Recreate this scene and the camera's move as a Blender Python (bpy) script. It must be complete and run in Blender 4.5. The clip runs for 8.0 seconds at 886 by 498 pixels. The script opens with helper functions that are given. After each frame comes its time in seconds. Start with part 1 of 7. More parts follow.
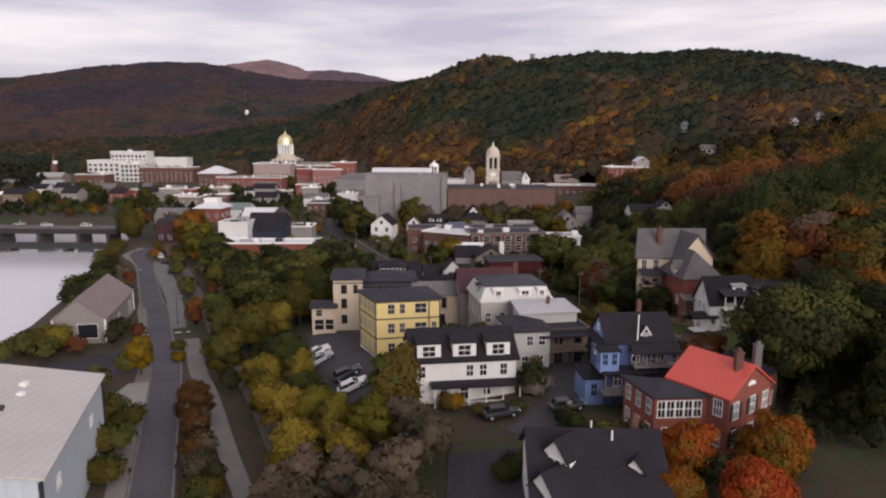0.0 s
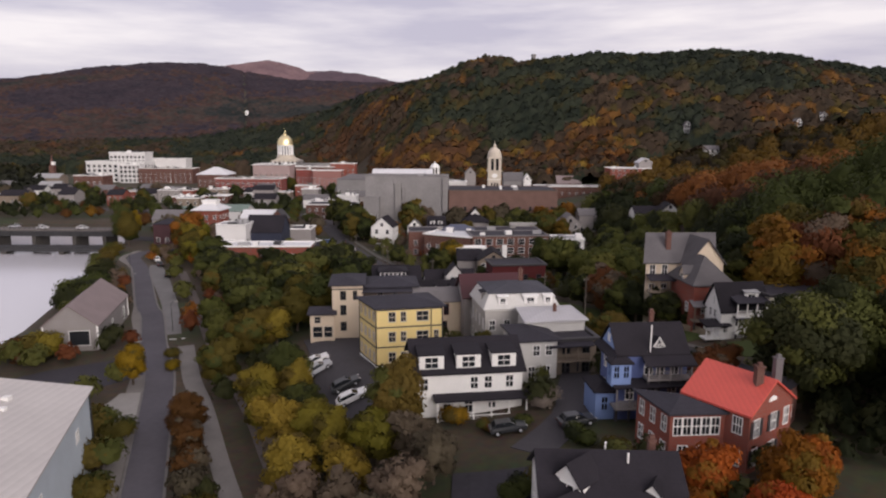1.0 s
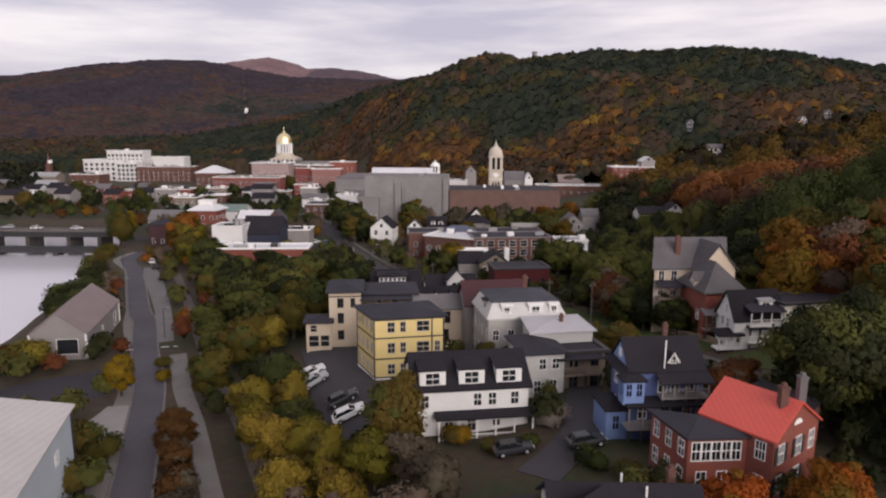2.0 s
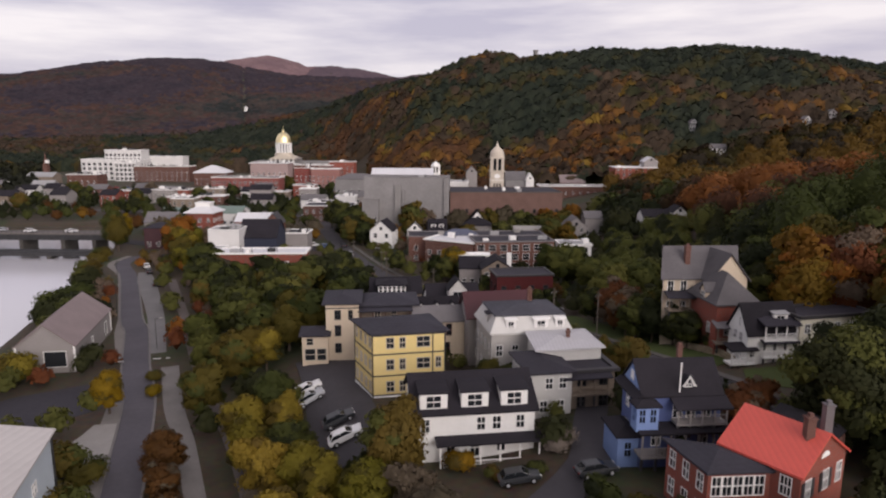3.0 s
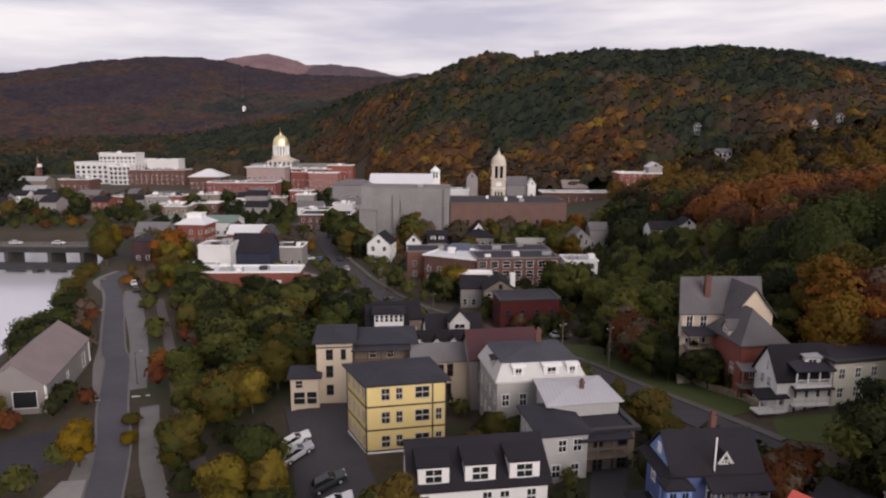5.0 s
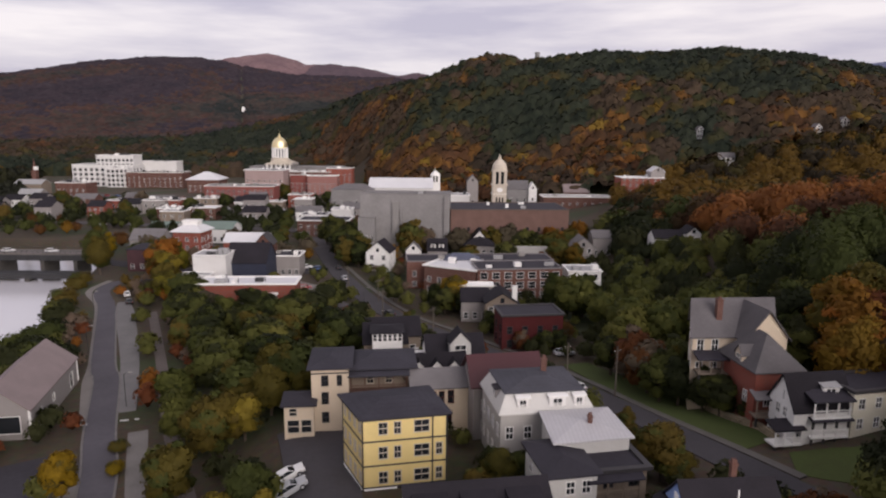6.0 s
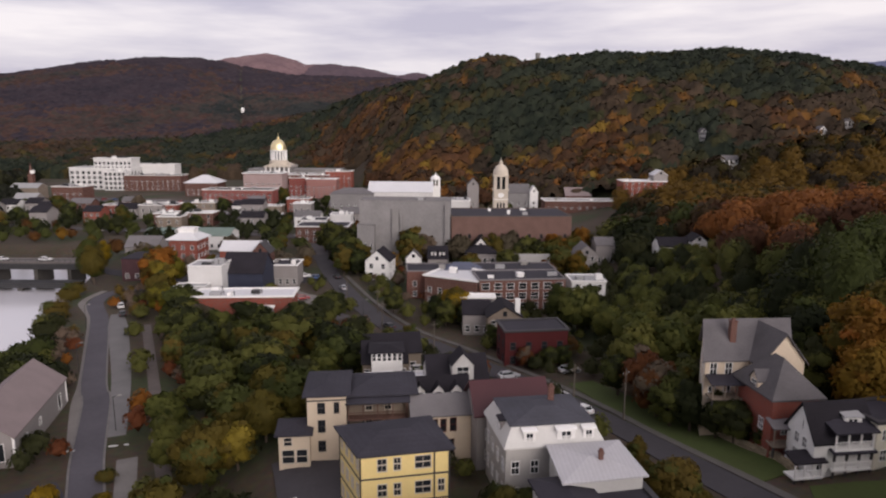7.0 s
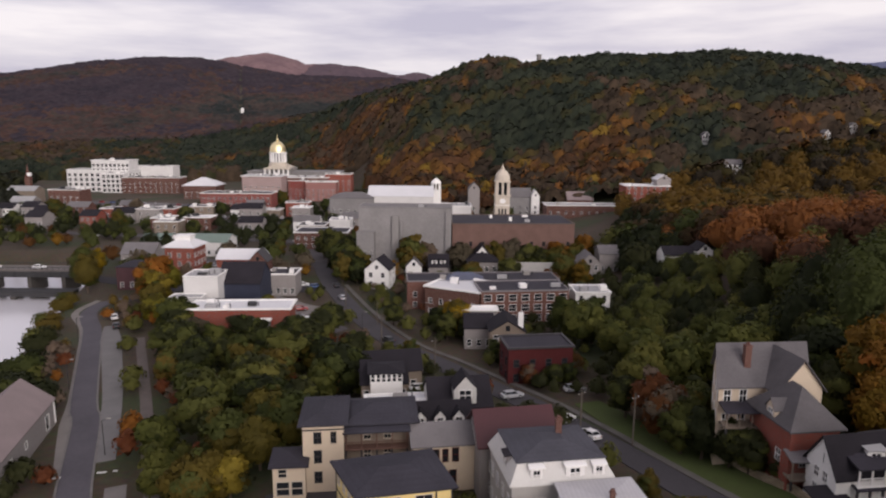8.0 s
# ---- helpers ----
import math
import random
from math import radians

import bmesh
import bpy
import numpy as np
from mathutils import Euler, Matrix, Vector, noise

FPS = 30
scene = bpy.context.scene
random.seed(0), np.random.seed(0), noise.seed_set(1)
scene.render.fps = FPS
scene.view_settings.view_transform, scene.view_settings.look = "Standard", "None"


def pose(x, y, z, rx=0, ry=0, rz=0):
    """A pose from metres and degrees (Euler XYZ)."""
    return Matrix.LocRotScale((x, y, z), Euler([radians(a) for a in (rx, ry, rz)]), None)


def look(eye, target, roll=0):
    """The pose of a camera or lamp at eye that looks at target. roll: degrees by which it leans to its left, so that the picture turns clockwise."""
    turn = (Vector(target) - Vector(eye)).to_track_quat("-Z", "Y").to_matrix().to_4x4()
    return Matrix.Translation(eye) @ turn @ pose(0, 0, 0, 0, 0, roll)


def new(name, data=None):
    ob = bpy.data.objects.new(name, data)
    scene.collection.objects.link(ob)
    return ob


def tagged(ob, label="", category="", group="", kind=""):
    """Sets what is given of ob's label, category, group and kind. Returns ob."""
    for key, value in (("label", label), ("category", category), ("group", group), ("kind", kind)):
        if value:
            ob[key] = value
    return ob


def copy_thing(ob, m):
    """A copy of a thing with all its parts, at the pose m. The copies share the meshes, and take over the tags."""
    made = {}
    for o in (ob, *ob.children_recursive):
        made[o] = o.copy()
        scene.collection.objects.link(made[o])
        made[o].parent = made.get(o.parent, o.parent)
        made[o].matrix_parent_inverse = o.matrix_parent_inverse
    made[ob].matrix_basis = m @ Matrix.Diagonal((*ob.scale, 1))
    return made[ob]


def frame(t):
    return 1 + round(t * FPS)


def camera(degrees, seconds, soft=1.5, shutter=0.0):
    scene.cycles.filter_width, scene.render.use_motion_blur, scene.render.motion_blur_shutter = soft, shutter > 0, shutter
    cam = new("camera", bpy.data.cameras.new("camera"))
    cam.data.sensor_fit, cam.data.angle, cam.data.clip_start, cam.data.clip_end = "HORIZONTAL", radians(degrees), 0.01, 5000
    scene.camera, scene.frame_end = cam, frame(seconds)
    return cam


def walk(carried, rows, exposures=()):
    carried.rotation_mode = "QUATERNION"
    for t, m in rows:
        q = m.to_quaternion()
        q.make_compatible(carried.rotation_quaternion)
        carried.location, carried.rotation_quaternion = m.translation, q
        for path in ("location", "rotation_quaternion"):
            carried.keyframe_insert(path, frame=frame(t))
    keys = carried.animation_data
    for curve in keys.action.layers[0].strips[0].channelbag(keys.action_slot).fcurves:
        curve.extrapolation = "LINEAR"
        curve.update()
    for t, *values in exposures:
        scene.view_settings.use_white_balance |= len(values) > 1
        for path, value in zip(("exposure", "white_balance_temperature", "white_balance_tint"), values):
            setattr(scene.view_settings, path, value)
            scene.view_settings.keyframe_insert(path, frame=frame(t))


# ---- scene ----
cam = camera(69.0, 8.0, soft=2.2)
PATH = [
    (0, (1.089, -1.435, 40.419), (1.108, 0.536, 40.075), 0.4),
    (0.5, (0.915, 0.402, 40.462), (0.933, 2.373, 40.121), 0.4),
    (1, (0.759, 2.284, 40.549), (0.777, 4.255, 40.207), 0.4),
    (1.5, (0.675, 4.507, 40.791), (0.693, 6.477, 40.445), 0.4),
    (3, (0.479, 11.243, 42.442), (0.496, 13.211, 42.086), 0.4),
    (3.5, (0.436, 13.378, 43.206), (0.454, 15.345, 42.848), 0.4),
    (4, (0.398, 15.807, 44.243), (0.416, 17.774, 43.884), 0.4),
    (4.5, (0.389, 18.113, 45.219), (0.407, 20.08, 44.858), 0.4),
    (6, (0.244, 25.259, 48.761), (0.263, 27.226, 48.398), 0.5),
    (6.5, (0.212, 27.432, 49.767), (0.23, 29.398, 49.402), 0.5),
    (7, (0.036, 29.969, 51.003), (0.055, 31.936, 50.638), 0.4),
    (7.5, (-0.065, 32.031, 52.124), (-0.047, 33.997, 51.757), 0.4),
    (8, (-0.245, 34.512, 53.259), (-0.226, 36.478, 52.893), 0.5),
]
walk(cam, [(t, look(eye, target, roll)) for t, eye, target, roll in PATH])

# ---- world and light ----
world = bpy.data.worlds.new("overcast_sky")
scene.world = world
world.use_nodes = True
wn, wl = world.node_tree.nodes, world.node_tree.links
wn.clear()
SUN_UP, SUN_TURN = radians(20), radians(150)
sky = wn.new("ShaderNodeTexSky")
sky.sky_type, sky.sun_disc, sky.sun_elevation, sky.sun_rotation = "NISHITA", False, SUN_UP, SUN_TURN
sky.air_density, sky.dust_density = 1.0, 2.0
coord = wn.new("ShaderNodeTexCoord")
stretch = wn.new("ShaderNodeMapping")
stretch.inputs["Scale"].default_value = (1.0, 1.0, 7.0)
wl.new(coord.outputs["Generated"], stretch.inputs["Vector"])
streaks = wn.new("ShaderNodeTexNoise")
streaks.inputs["Scale"].default_value, streaks.inputs["Detail"].default_value, streaks.inputs["Roughness"].default_value = 2.6, 6.0, 0.55
wl.new(stretch.outputs["Vector"], streaks.inputs["Vector"])
cloud = wn.new("ShaderNodeValToRGB")
cloud.color_ramp.elements[0].position, cloud.color_ramp.elements[0].color = 0.36, (0.515, 0.472, 0.575, 1)
cloud.color_ramp.elements[1].position, cloud.color_ramp.elements[1].color = 0.66, (0.875, 0.80, 0.82, 1)
wl.new(streaks.outputs["Fac"], cloud.inputs["Fac"])
dim = wn.new("ShaderNodeVectorMath")
dim.operation = "SCALE"
dim.inputs["Scale"].default_value = 0.10
wl.new(sky.outputs["Color"], dim.inputs[0])
blend = wn.new("ShaderNodeMixRGB")
blend.inputs["Fac"].default_value = 0.9
wl.new(dim.outputs[0], blend.inputs["Color1"])
wl.new(cloud.outputs["Color"], blend.inputs["Color2"])
# cloud is thicker and darker overhead than towards the horizon
split, lower = wn.new("ShaderNodeSeparateXYZ"), wn.new("ShaderNodeMapRange")
wl.new(coord.outputs["Generated"], split.inputs[0])
lower.inputs["From Min"].default_value, lower.inputs["From Max"].default_value = 0.2, 0.75
lower.inputs["To Min"].default_value, lower.inputs["To Max"].default_value = 1.0, 0.74
wl.new(split.outputs["Z"], lower.inputs["Value"])
veil = wn.new("ShaderNodeVectorMath")
veil.operation = "SCALE"
wl.new(blend.outputs["Color"], veil.inputs[0])
wl.new(lower.outputs["Result"], veil.inputs["Scale"])
back = wn.new("ShaderNodeBackground")
back.inputs["Strength"].default_value = 1.15
wl.new(veil.outputs[0], back.inputs["Color"])
wl.new(back.outputs["Background"], wn.new("ShaderNodeOutputWorld").inputs["Surface"])

sun = new("sun", bpy.data.lights.new("sun", "SUN"))
sun.data.energy, sun.data.angle, sun.data.color = 2.7, radians(50), (1.0, 0.895, 0.855)
sun.matrix_world = look((math.sin(SUN_TURN) * 100, math.cos(SUN_TURN) * 100, 100 * math.tan(SUN_UP)), (0, 0, 0))


# ---- materials ----
def surf(name, rgb, rough=0.8, var=0.18, scale=0.4, bump=0.15, metal=0.0, bands=0.0, axis="Z", tint=None, each=0.0, brick=False):
    """A plain surface: two scales of noise in its colour, fine relief; bands: rows of boards or seams, this many metres apart."""
    m = bpy.data.materials.new(name)
    m.use_nodes = True
    n, l = m.node_tree.nodes, m.node_tree.links
    b = n["Principled BSDF"]
    b.inputs["Roughness"].default_value, b.inputs["Metallic"].default_value = rough, metal
    b.inputs["Specular IOR Level"].default_value = 0.22 if rough > 0.68 else 0.5
    c = n.new("ShaderNodeTexCoord")
    large, fine = n.new("ShaderNodeTexNoise"), n.new("ShaderNodeTexNoise")
    large.inputs["Scale"].default_value, large.inputs["Detail"].default_value = scale, 4
    fine.inputs["Scale"].default_value, fine.inputs["Detail"].default_value = scale * 11, 5
    mix = n.new("ShaderNodeMixRGB")
    dark = tint or [v * (1 - 2 * var) for v in rgb]
    mix.inputs["Color1"].default_value, mix.inputs["Color2"].default_value = (*dark, 1), (*[min(1, v * (1 + var)) for v in rgb], 1)
    add = n.new("ShaderNodeMath")
    add.operation = "MULTIPLY_ADD"
    add.inputs[1].default_value, add.inputs[2].default_value = 0.45, 0.0
    l.new(c.outputs["Object"], large.inputs["Vector"])
    l.new(c.outputs["Object"], fine.inputs["Vector"])
    l.new(fine.outputs["Fac"], add.inputs[0])
    half = n.new("ShaderNodeMath")
    half.operation = "MULTIPLY_ADD"
    half.inputs[1].default_value = 0.75
    l.new(large.outputs["Fac"], half.inputs[0])
    l.new(add.outputs[0], half.inputs[2])
    l.new(half.outputs[0], mix.inputs["Fac"])
    out = mix.outputs["Color"]
    if each:
        info, hsv = n.new("ShaderNodeObjectInfo"), n.new("ShaderNodeHueSaturation")
        rng = n.new("ShaderNodeMapRange")
        rng.inputs["To Min"].default_value, rng.inputs["To Max"].default_value = 1 - each, 1 + each
        l.new(info.outputs["Random"], rng.inputs["Value"])
        l.new(rng.outputs["Result"], hsv.inputs["Value"])
        l.new(out, hsv.inputs["Color"])
        out = hsv.outputs["Color"]
    height_out = fine.outputs["Fac"]
    if brick:
        t = n.new("ShaderNodeTexBrick")
        t.inputs["Scale"].default_value = 1.0
        t.inputs["Brick Width"].default_value, t.inputs["Row Height"].default_value, t.inputs["Mortar Size"].default_value = 0.22, 0.075, 0.012
        t.inputs["Mortar"].default_value = (0.17, 0.105, 0.088, 1)
        turn = n.new("ShaderNodeMapping")
        turn.inputs["Rotation"].default_value = (radians(90), 0, radians(35))
        l.new(c.outputs["Object"], turn.inputs["Vector"])
        l.new(turn.outputs["Vector"], t.inputs["Vector"])
        l.new(out, t.inputs["Color1"])
        l.new(out, t.inputs["Color2"])
        out, height_out = t.outputs["Color"], t.outputs["Fac"]
    if bands:
        w = n.new("ShaderNodeTexWave")
        w.wave_type, w.bands_direction, w.wave_profile = "BANDS", axis, "SAW"
        w.inputs["Scale"].default_value = 0.314 / bands
        l.new(c.outputs["Object"], w.inputs["Vector"])
        height_out = w.outputs["Fac"]
        shade = n.new("ShaderNodeMixRGB")
        shade.blend_type = "MULTIPLY"
        shade.inputs["Fac"].default_value = 0.12
        l.new(out, shade.inputs["Color1"])
        l.new(w.outputs["Color"], shade.inputs["Color2"])
        out = shade.outputs["Color"]
    l.new(out, b.inputs["Base Color"])
    if bump:
        bp = n.new("ShaderNodeBump")
        bp.inputs["Strength"].default_value, bp.inputs["Distance"].default_value = bump, 0.05
        l.new(height_out, bp.inputs["Height"])
        l.new(bp.outputs["Normal"], b.inputs["Normal"])
    return m


def leafy(name, low, high, rough=0.7):
    """Foliage: each leaf clump takes a colour between the two, each tree a tone of its own."""
    m = bpy.data.materials.new(name)
    m.use_nodes = True
    n, l = m.node_tree.nodes, m.node_tree.links
    b = n["Principled BSDF"]
    b.inputs["Roughness"].default_value = rough
    b.inputs["Specular IOR Level"].default_value = 0.2
    g, info = n.new("ShaderNodeNewGeometry"), n.new("ShaderNodeObjectInfo")
    c, big = n.new("ShaderNodeTexCoord"), n.new("ShaderNodeTexNoise")
    big.inputs["Scale"].default_value = 0.35
    l.new(c.outputs["Object"], big.inputs["Vector"])
    s = n.new("ShaderNodeMath")
    s.operation = "MULTIPLY_ADD"
    s.inputs[1].default_value, s.inputs[2].default_value = 0.32, -0.16
    l.new(g.outputs["Random Per Island"], s.inputs[0])
    a = n.new("ShaderNodeMath")
    a.operation = "ADD"
    l.new(s.outputs[0], a.inputs[0])
    l.new(big.outputs["Fac"], a.inputs[1])
    mix = n.new("ShaderNodeMixRGB")
    mix.inputs["Color1"].default_value, mix.inputs["Color2"].default_value = (*low, 1), (*high, 1)
    l.new(a.outputs[0], mix.inputs["Fac"])
    hsv, rng, hue = n.new("ShaderNodeHueSaturation"), n.new("ShaderNodeMapRange"), n.new("ShaderNodeMapRange")
    rng.inputs["To Min"].default_value, rng.inputs["To Max"].default_value = 0.6, 1.12
    hue.inputs["To Min"].default_value, hue.inputs["To Max"].default_value = 0.52, 0.48
    l.new(info.outputs["Random"], rng.inputs["Value"])
    l.new(info.outputs["Random"], hue.inputs["Value"])
    l.new(rng.outputs["Result"], hsv.inputs["Value"])
    l.new(hue.outputs["Result"], hsv.inputs["Hue"])
    l.new(mix.outputs["Color"], hsv.inputs["Color"])
    l.new(hsv.outputs["Color"], b.inputs["Base Color"])
    thin, both = n.new("ShaderNodeBsdfTranslucent"), n.new("ShaderNodeMixShader")
    both.inputs["Fac"].default_value = 0.42
    l.new(hsv.outputs["Color"], thin.inputs["Color"])
    l.new(b.outputs["BSDF"], both.inputs[1])
    l.new(thin.outputs["BSDF"], both.inputs[2])
    l.new(both.outputs["Shader"], n["Material Output"].inputs["Surface"])
    return m


def cover(name, low, high, size=26.0, rough=0.9):
    """Far woods: soft patches of two tones at the size of a stand and of a crown."""
    m = bpy.data.materials.new(name)
    m.use_nodes = True
    n, l = m.node_tree.nodes, m.node_tree.links
    b = n["Principled BSDF"]
    b.inputs["Roughness"].default_value, b.inputs["Specular IOR Level"].default_value = rough, 0.1
    c, stand, crown = n.new("ShaderNodeTexCoord"), n.new("ShaderNodeTexNoise"), n.new("ShaderNodeTexNoise")
    stand.inputs["Scale"].default_value, stand.inputs["Detail"].default_value = 1 / size, 5
    crown.inputs["Scale"].default_value, crown.inputs["Detail"].default_value = 5 / size, 3
    for t in (stand, crown):
        l.new(c.outputs["Object"], t.inputs["Vector"])
    part_of = n.new("ShaderNodeMath")
    part_of.operation = "MULTIPLY_ADD"
    part_of.inputs[1].default_value, part_of.inputs[2].default_value = 0.7, -0.35
    l.new(crown.outputs["Fac"], part_of.inputs[0])
    both = n.new("ShaderNodeMath")
    l.new(stand.outputs["Fac"], both.inputs[0])
    l.new(part_of.outputs[0], both.inputs[1])
    ramp = n.new("ShaderNodeValToRGB")
    ramp.color_ramp.elements[0].position, ramp.color_ramp.elements[0].color = 0.32, (*low, 1)
    ramp.color_ramp.elements[1].position, ramp.color_ramp.elements[1].color = 0.68, (*high, 1)
    l.new(both.outputs[0], ramp.inputs["Fac"])
    l.new(ramp.outputs["Color"], b.inputs["Base Color"])
    return m


LEAF = {
    "green": leafy("leaf_green", (0.056, 0.068, 0.017), (0.128, 0.138, 0.034)),
    "fresh": leafy("leaf_fresh_green", (0.085, 0.094, 0.022), (0.190, 0.190, 0.044)),
    "dark": leafy("leaf_dark_green", (0.021, 0.028, 0.010), (0.050, 0.056, 0.018)),
    "olive": leafy("leaf_olive", (0.088, 0.070, 0.014), (0.185, 0.140, 0.026)),
    "gold": leafy("leaf_gold_olive", (0.170, 0.136, 0.018), (0.360, 0.285, 0.038)),
    "yellow": leafy("leaf_yellow", (0.16, 0.100, 0.007), (0.44, 0.29, 0.016)),
    "amber": leafy("leaf_amber", (0.135, 0.080, 0.012), (0.320, 0.190, 0.024)),
    "orange": leafy("leaf_orange", (0.160, 0.083, 0.012), (0.355, 0.172, 0.022)),
    "flame": leafy("leaf_flame", (0.17, 0.046, 0.008), (0.50, 0.150, 0.018)),
    "rust": leafy("leaf_rust", (0.085, 0.036, 0.013), (0.210, 0.090, 0.026)),
    "brown": leafy("leaf_brown", (0.105, 0.083, 0.058), (0.225, 0.176, 0.118)),
    # distance haze is put into these three colours: paled pink, plum and blue
    "mountain": cover("hazed_mountain_cover", (0.165, 0.108, 0.118), (0.235, 0.152, 0.155), 130),
    "mountain_dark": cover("hazed_mountain_shoulder", (0.085, 0.062, 0.078), (0.120, 0.085, 0.098), 130),
    "mountain_haze": cover("hazed_blue_hills", (0.110, 0.125, 0.210), (0.135, 0.150, 0.240), 200),
    # ridge tones muted and purpled in the colour to stand for haze
    "ridge_plum": cover("ridge_plum", (0.030, 0.025, 0.033), (0.050, 0.038, 0.046), 60),
    "ridge_dark": cover("ridge_dark_green", (0.019, 0.023, 0.023), (0.036, 0.038, 0.035), 45),
    "ridge_rust": cover("ridge_rust", (0.046, 0.029, 0.026), (0.082, 0.047, 0.038), 45),
    "ridge_brown": cover("ridge_brown", (0.036, 0.030, 0.028), (0.062, 0.047, 0.040), 45),
    "slope_dark": cover("slope_dark_green", (0.012, 0.017, 0.012), (0.032, 0.038, 0.024), 22),
    "slope_green": cover("slope_green", (0.022, 0.024, 0.011), (0.044, 0.043, 0.019), 22),
    "slope_rust": cover("slope_rust", (0.034, 0.020, 0.011), (0.096, 0.046, 0.022), 22),
    "slope_orange": cover("slope_orange", (0.060, 0.032, 0.011), (0.150, 0.072, 0.020), 22),
    "slope_brown": cover("slope_brown", (0.028, 0.021, 0.014), (0.066, 0.046, 0.030), 22),
    "slope_olive": cover("slope_olive", (0.032, 0.026, 0.010), (0.070, 0.052, 0.018), 22),
    "slope_yellow": cover("slope_yellow", (0.080, 0.050, 0.010), (0.190, 0.118, 0.022), 22),
    "far_dark": leafy("far_dark_green", (0.030, 0.032, 0.022), (0.060, 0.062, 0.038)),
    "far_green": leafy("far_green", (0.042, 0.042, 0.020), (0.080, 0.076, 0.030)),
    "far_rust": leafy("far_rust", (0.058, 0.033, 0.017), (0.130, 0.068, 0.030)),
    "far_orange": leafy("far_orange", (0.138, 0.071, 0.018), (0.325, 0.160, 0.036)),
    "far_brown": leafy("far_brown", (0.046, 0.034, 0.023), (0.098, 0.070, 0.046)),
    "far_olive": leafy("far_olive", (0.0459, 0.0365, 0.0140), (0.1148, 0.0837, 0.0238)),
    "far_yellow": leafy("far_yellow", (0.0810, 0.0486, 0.0112), (0.2025, 0.1242, 0.0224)),
}
BARK = surf("bark", (0.09, 0.07, 0.055), 0.9, 0.3, 2.0, 0.5)
GLASS = surf("window_glass", (0.020, 0.022, 0.026), 0.08, 0.3, 0.3, 0.0)
WHITE = surf("white_paint", (0.82, 0.81, 0.79), 0.6, 0.06, 0.5, 0.05, each=0.05)
WHITE_BOARD = surf("white_clapboard", (0.85, 0.84, 0.82), 0.6, 0.10, 0.3, 0.5, bands=0.14)
# white dimmed in its colour to stand for the air over distance
OFF_WHITE = surf("distance_dimmed_white", (0.64, 0.63, 0.62), 0.65, 0.1, 0.25, 0.1)
PALE_BOARD = surf("pale_grey_clapboard", (0.60, 0.59, 0.57), 0.65, 0.1, 0.4, 0.5, bands=0.14)
CREAM_BOARD = surf("cream_clapboard", (0.66, 0.55, 0.42), 0.65, 0.08, 0.4, 0.5, bands=0.14)
YELLOW_BOARD = surf("yellow_clapboard", (0.80, 0.63, 0.27), 0.65, 0.07, 0.4, 0.5, bands=0.14)
TAN_BOARD = surf("tan_clapboard", (0.24, 0.195, 0.155), 0.7, 0.1, 0.4, 0.5, bands=0.14)
GREY_BOARD = surf("grey_clapboard", (0.30, 0.277, 0.270), 0.7, 0.1, 0.4, 0.5, bands=0.14)
BLUE_BOARD = surf("blue_clapboard", (0.085, 0.115, 0.27), 0.65, 0.12, 0.4, 0.5, bands=0.14)
BRIGHT_BLUE = surf("bright_blue_boards", (0.20, 0.29, 0.54), 0.65, 0.1, 0.4, 0.4, bands=0.14)
DARK_TRIM = surf("dark_trim", (0.035, 0.032, 0.035), 0.6, 0.2, 0.5, 0.05)
SHINGLE = surf("asphalt_shingle", (0.021, 0.0185, 0.024), 0.85, 0.34, 0.30, 0.5, bands=0.16, each=0.15)
SLATE = surf("slate_shingle", (0.044, 0.042, 0.054), 0.8, 0.32, 0.25, 0.4, bands=0.18)
FADED_SLATE = surf("faded_slate_shingle", (0.072, 0.072, 0.088), 0.8, 0.32, 0.25, 0.4, bands=0.18)
ASH_SHINGLE = surf("ash_grey_shingle", (0.118, 0.110, 0.116), 0.85, 0.28, 0.35, 0.5, bands=0.16, each=0.1)
GREY_SHINGLE = surf("grey_shingle", (0.17, 0.16, 0.165), 0.85, 0.2, 0.35, 0.5, bands=0.16, each=0.1)
BARN_SHINGLE = surf("weathered_shingle", (0.26, 0.21, 0.21), 0.85, 0.15, 0.3, 0.5, bands=0.18)
MEMBRANE = surf("dark_membrane", (0.036, 0.033, 0.043), 0.7, 0.3, 0.18, 0.1)
PALE_MEMBRANE = surf("pale_membrane", (0.33, 0.33, 0.335), 0.6, 0.16, 0.15, 0.05)
WHITE_METAL = surf("white_metal_roof", (0.70, 0.70, 0.72), 0.45, 0.1, 0.15, 0.2, bands=0.45, axis="X")
RED_METAL = surf("red_metal_roof", (0.62, 0.10, 0.075), 0.45, 0.12, 0.25, 0.25, bands=0.45, axis="X")
MAROON_METAL = surf("maroon_metal_roof", (0.060, 0.016, 0.020), 0.55, 0.15, 0.25, 0.2, bands=0.45, axis="X")
GREEN_METAL = surf("green_metal_roof", (0.16, 0.22, 0.19), 0.55, 0.15, 0.25, 0.2, bands=0.45, axis="X")
SHED_ROOF = surf("weathered_metal_roof", (0.55, 0.52, 0.50), 0.5, 0.13, 0.12, 0.2, bands=0.9, axis="X")
SHED_WALL = surf("corrugated_wall", (0.51, 0.57, 0.62), 0.5, 0.12, 0.25, 0.5, bands=0.3, axis="Y")
BRICK = surf("red_brick", (0.27, 0.060, 0.040), 0.85, 0.2, 0.5, 0.25, brick=True)
DARK_BRICK = surf("brown_brick", (0.105, 0.045, 0.035), 0.85, 0.2, 0.5, 0.25, brick=True)
MAROON_WALL = surf("maroon_wall", (0.082, 0.016, 0.017), 0.8, 0.2, 0.5, 0.3, bands=0.14)
